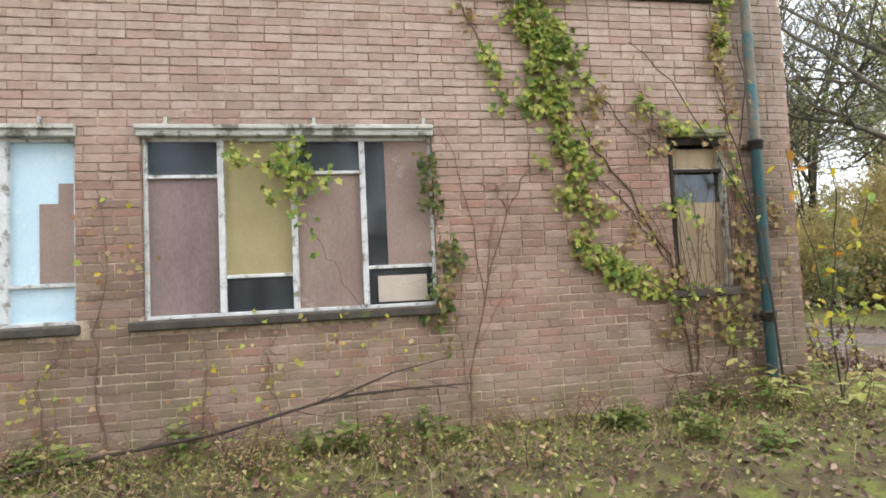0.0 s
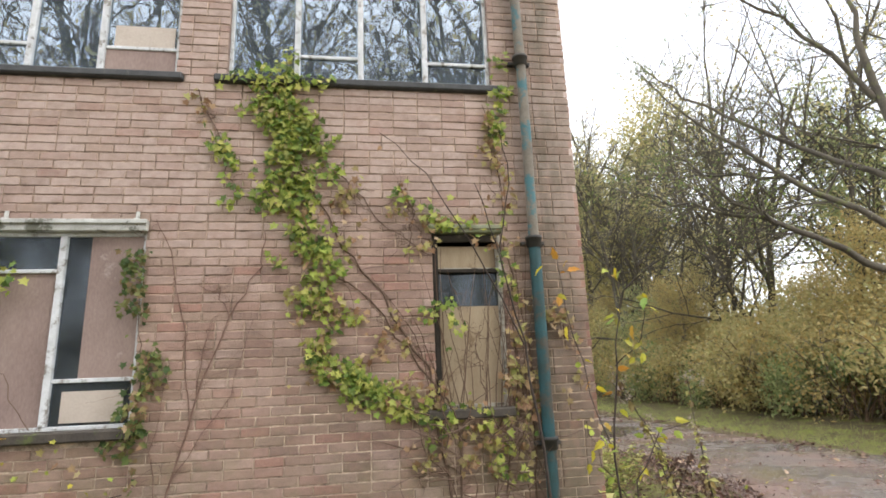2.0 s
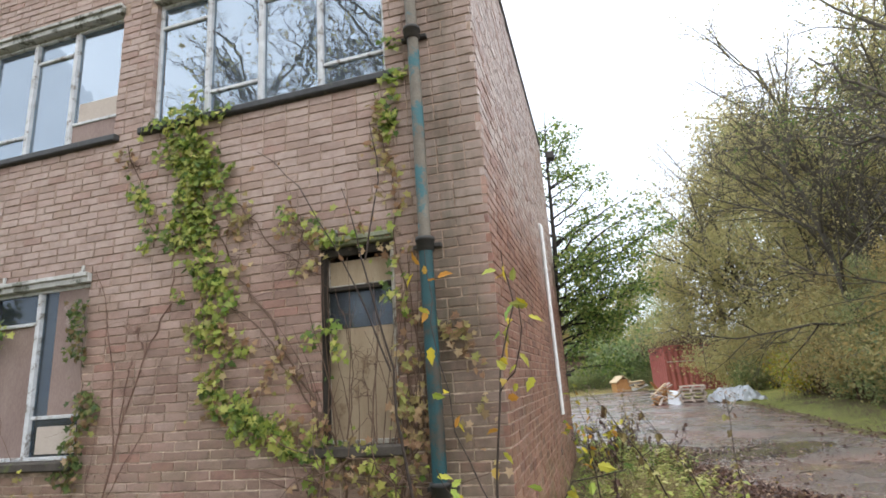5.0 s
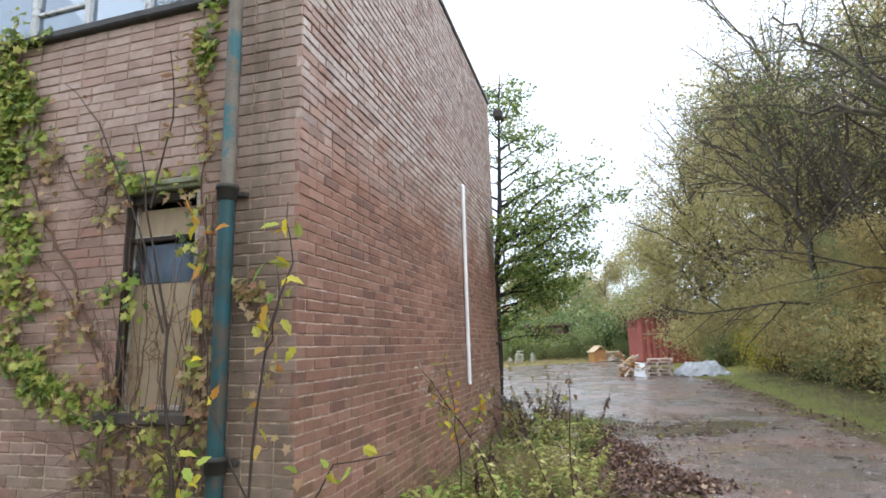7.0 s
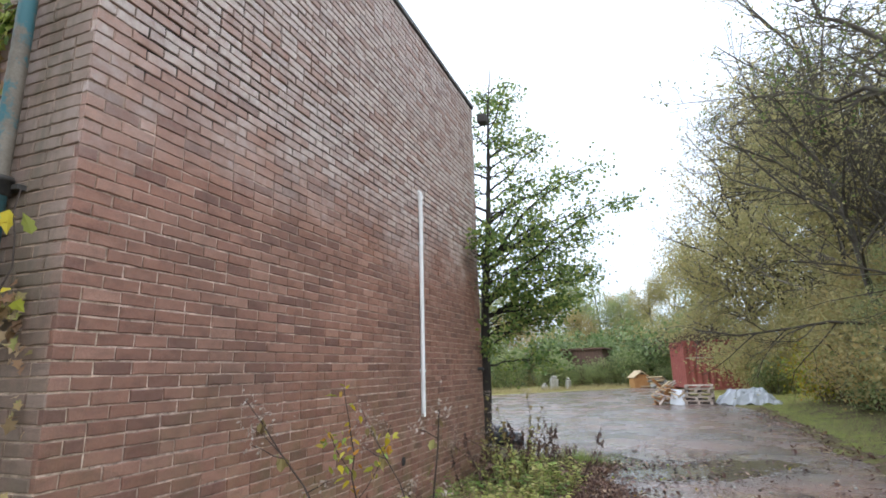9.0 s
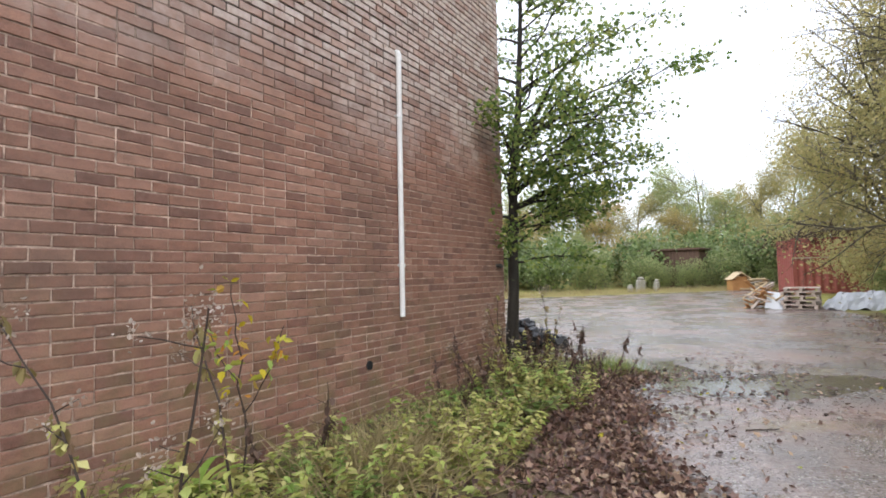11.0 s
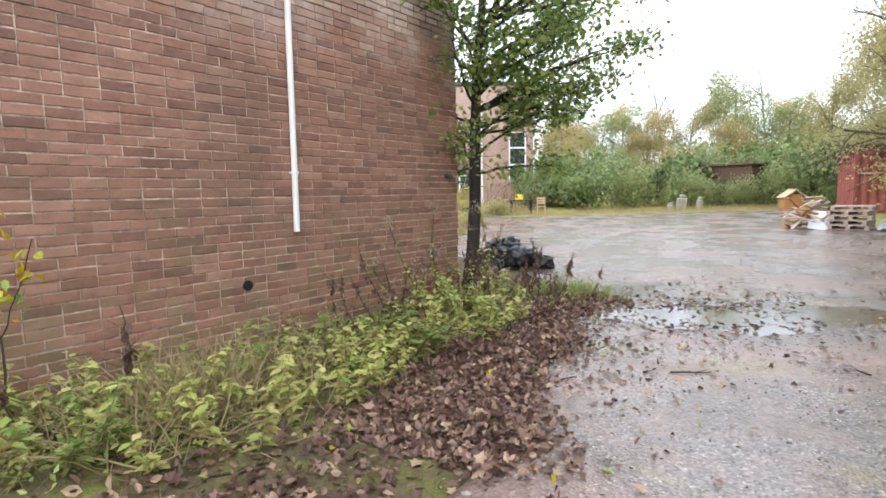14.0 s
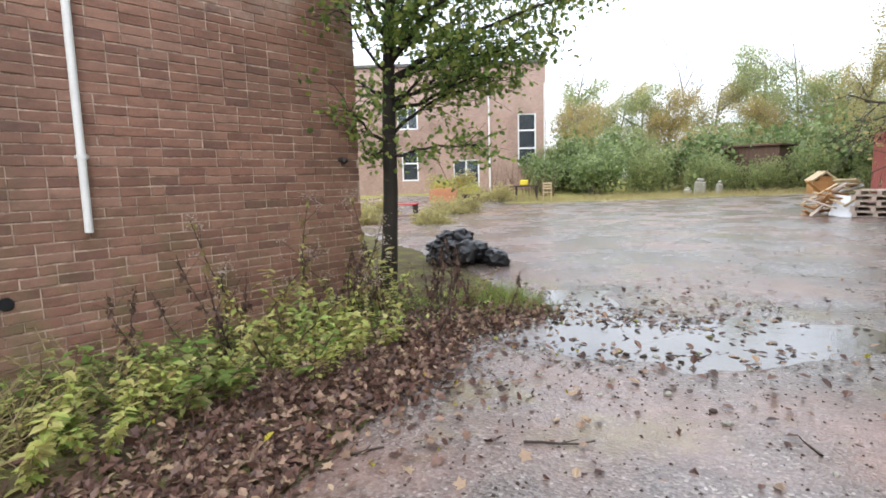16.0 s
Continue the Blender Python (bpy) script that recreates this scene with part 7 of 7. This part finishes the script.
blades("grass", 16000, lambda: (lr.uniform(-3.6, 5.3), 4.75 - abs(lr.normal()) * 0.8), 0.10, LEAF_MAT_GRASS, "thin grass and moss before the front wall", ground_height, 0.9)
blades("dry_grass", 2600, lambda: (lr.uniform(-3.6, 5.6), 4.75 - abs(lr.normal()) * 0.8), 0.22, LEAF_MAT_STRAW, "dry straw-coloured grass before the wall", ground_height, 1.0)
blades("grass", 7000, lambda: (4.65 + abs(lr.normal()) * 0.8, lr.uniform(5, 12.8)), 0.10, LEAF_MAT_GRASS, "grass and moss under the weeds", ground_height, 0.9)
blades("dry_grass", 1700, lambda: (5.55 + lr.normal() * 0.25, 7.85 + lr.normal() * 0.32), 0.4, LEAF_MAT_STRAW, "tuft of dry straw-coloured grass among the weeds", ground_height, 1.15)
blades("grass", 20000, lambda: (10.6 + abs(lr.normal()) * 0.8, lr.uniform(4, 30)), 0.13, LEAF_MAT_VERGE, "green grass verge along the drive", ground_height, 0.7)
blades("dry_grass", 12000, lambda: ((lambda x: (x, yard_end(x) + 0.2 + abs(lr.normal()) * 2.2))(lr.uniform(-8, 9))), 0.32, LEAF_MAT_STRAW, "pale dry grass beyond the yard", ground_height, 0.5)
blades("grass", 900, lambda: (lr.normal(5.9, 0.3), lr.normal(12.9, 0.3)), 0.25, LEAF_MAT_GRASS, "yellow-green grass tuft by the drive", ground_height, 0.8)

litter("ground_cover", 2000, lambda: (lr.uniform(-3.8, 5.4), 4.75 - abs(lr.normal()) * 0.9), 0.04, LEAF_MAT_LIME, "low lime-green leaves creeping before the front wall", lambda x, y: ground_height(x, y) + 0.02, 0.6, LEAF_OVAL)
litter("ground_cover", 1800, lambda: (lr.uniform(4.7, 6.0), lr.uniform(6.8, 12.8)), 0.045, LEAF_MAT_NETTLE, "low green leaves creeping under the weeds", lambda x, y: ground_height(x, y) + 0.03, 0.6, LEAF_OVAL)


def grit_cloud(n, place, lo, hi, material, label):
    """Small angular stones, joined."""
    shape = np.array([(1, 0, 0), (0, 0.8, 0), (-0.9, 0, 0), (0, -0.85, 0), (0.1, 0.05, 0.7)])
    tri = np.array([(0, 1, 4), (1, 2, 4), (2, 3, 4), (3, 0, 4)])
    vs, fs = [], []
    for i in range(n):
        x, y = place()
        a, s = lr.uniform(0, 6.28), lr.uniform(lo, hi)
        m = np.array([(math.cos(a), -math.sin(a), 0), (math.sin(a), math.cos(a), 0), (0, 0, 1)])
        vs.append(s * (shape * lr.uniform(0.6, 1.2, (5, 1))) @ m.T + np.array([x, y, surface(x, y)]))
        fs.append(tri + 5 * i)
    tagged(part_np("gravel", np.concatenate(vs), np.concatenate(fs), material, None), label, "gravel", kind="stuff")


grit_cloud(2600, lambda: (lr.uniform(6.7, 10.2), 6 + 9 * lr.random() ** 1.3), 0.004, 0.011, MAT_STONE, "pale grit scattered over the tarmac")
grit_cloud(1200, lambda: (lr.normal(7.6, 1.0), lr.normal(11.5, 1.3)), 0.006, 0.015, MAT_STEM_DARK, "dark crumbs of tarmac and wet leaf")

# loose stones and bits of tarmac, and a few sticks
pebble_me = []
for k in range(4):
    bm = bmesh.new()
    bmesh.ops.create_icosphere(bm, subdivisions=1, radius=1.0)
    for q in bm.verts:
        q.co = Vector((q.co.x, q.co.y * 0.8, q.co.z * 0.5)) * (1 + 0.35 * noise.noise(q.co * 1.5 + Vector((k * 7, 0, 0))))
    me = bpy.data.meshes.new("stone")
    bm.to_mesh(me)
    bm.free()
    me.materials.append(MAT_STONE if k % 2 else MAT_STEM_DARK)
    pebble_me.append(me)
for i in range(260):
    if i < 190:
        x, y = lr.normal(7.5, 0.85), lr.normal(12.7, 0.75)
    else:
        x, y = lr.uniform(6.9, 10.2), lr.uniform(8, 18)
    ob = new("stone", pebble_me[i % 4])
    s = lr.uniform(0.010, 0.036)
    ob.matrix_basis = pose(x, y, surface(x, y) + s * 0.25, 0, 0, lr.uniform(0, 360)) @ Matrix.Diagonal((s, s, s, 1))
    tagged(ob, "loose stone lying on the wet tarmac", "stone", "loose stones on the drive")
for x, y, l, tn in ((7.72, 10.25, 0.36, 25), (8.9, 11.0, 0.25, 120), (7.1, 9.6, 0.2, 70), (9.4, 10.2, 0.3, 160), (6.1, 7.3, 0.4, 100), (6.3, 7.4, 0.3, 60)):
    q = sway(lr, (0, 0, 0), (1, 0, 0), l, 4, 0.08, 0)
    v, f = tube_arrays([(q, np.linspace(0.008, 0.004, 5)), (sway(lr, q[2], (0.8, 0.5, 0.1), l * 0.3, 2, 0.1, 0), np.linspace(0.004, 0.002, 3))], 5)
    ob = part_np("stick", v, f, MAT_STEM_DARK, None)
    ob.matrix_basis = pose(x, y, surface(x, y) + 0.008, 0, 0, tn)
    tagged(ob, "thin broken stick lying on the ground", "stick", "fallen sticks")

# ---- bricks, laid last ----
br = np.random.default_rng(3)
bricks = brick_list(WEST, WALL_X - 0.005, TOP, OPENINGS + BANDS, 0, br)
lay_bricks(front, bricks, lambda a, b, c, d: 3.85 < a and c < 4.1 or (0.85 < a and b < 2.6 and 1.2 < c < 2.9), 0, (0, WALL_Y + 0.007, 0), MAT_BRICK_FRONT, MAT_BRICK_FRONT_REST, br)
bricks = brick_list(0.004, NORTH - WALL_Y, TOP, [], 1, br)
lay_bricks(gable, bricks, lambda a, b, c, d: 0.3 < a and b < 4.4 and 0.4 < c < 1.75, 90, (WALL_X - 0.007, WALL_Y, 0), MAT_BRICK_GABLE, MAT_BRICK_GABLE_REST, br, worn_from=3.3)
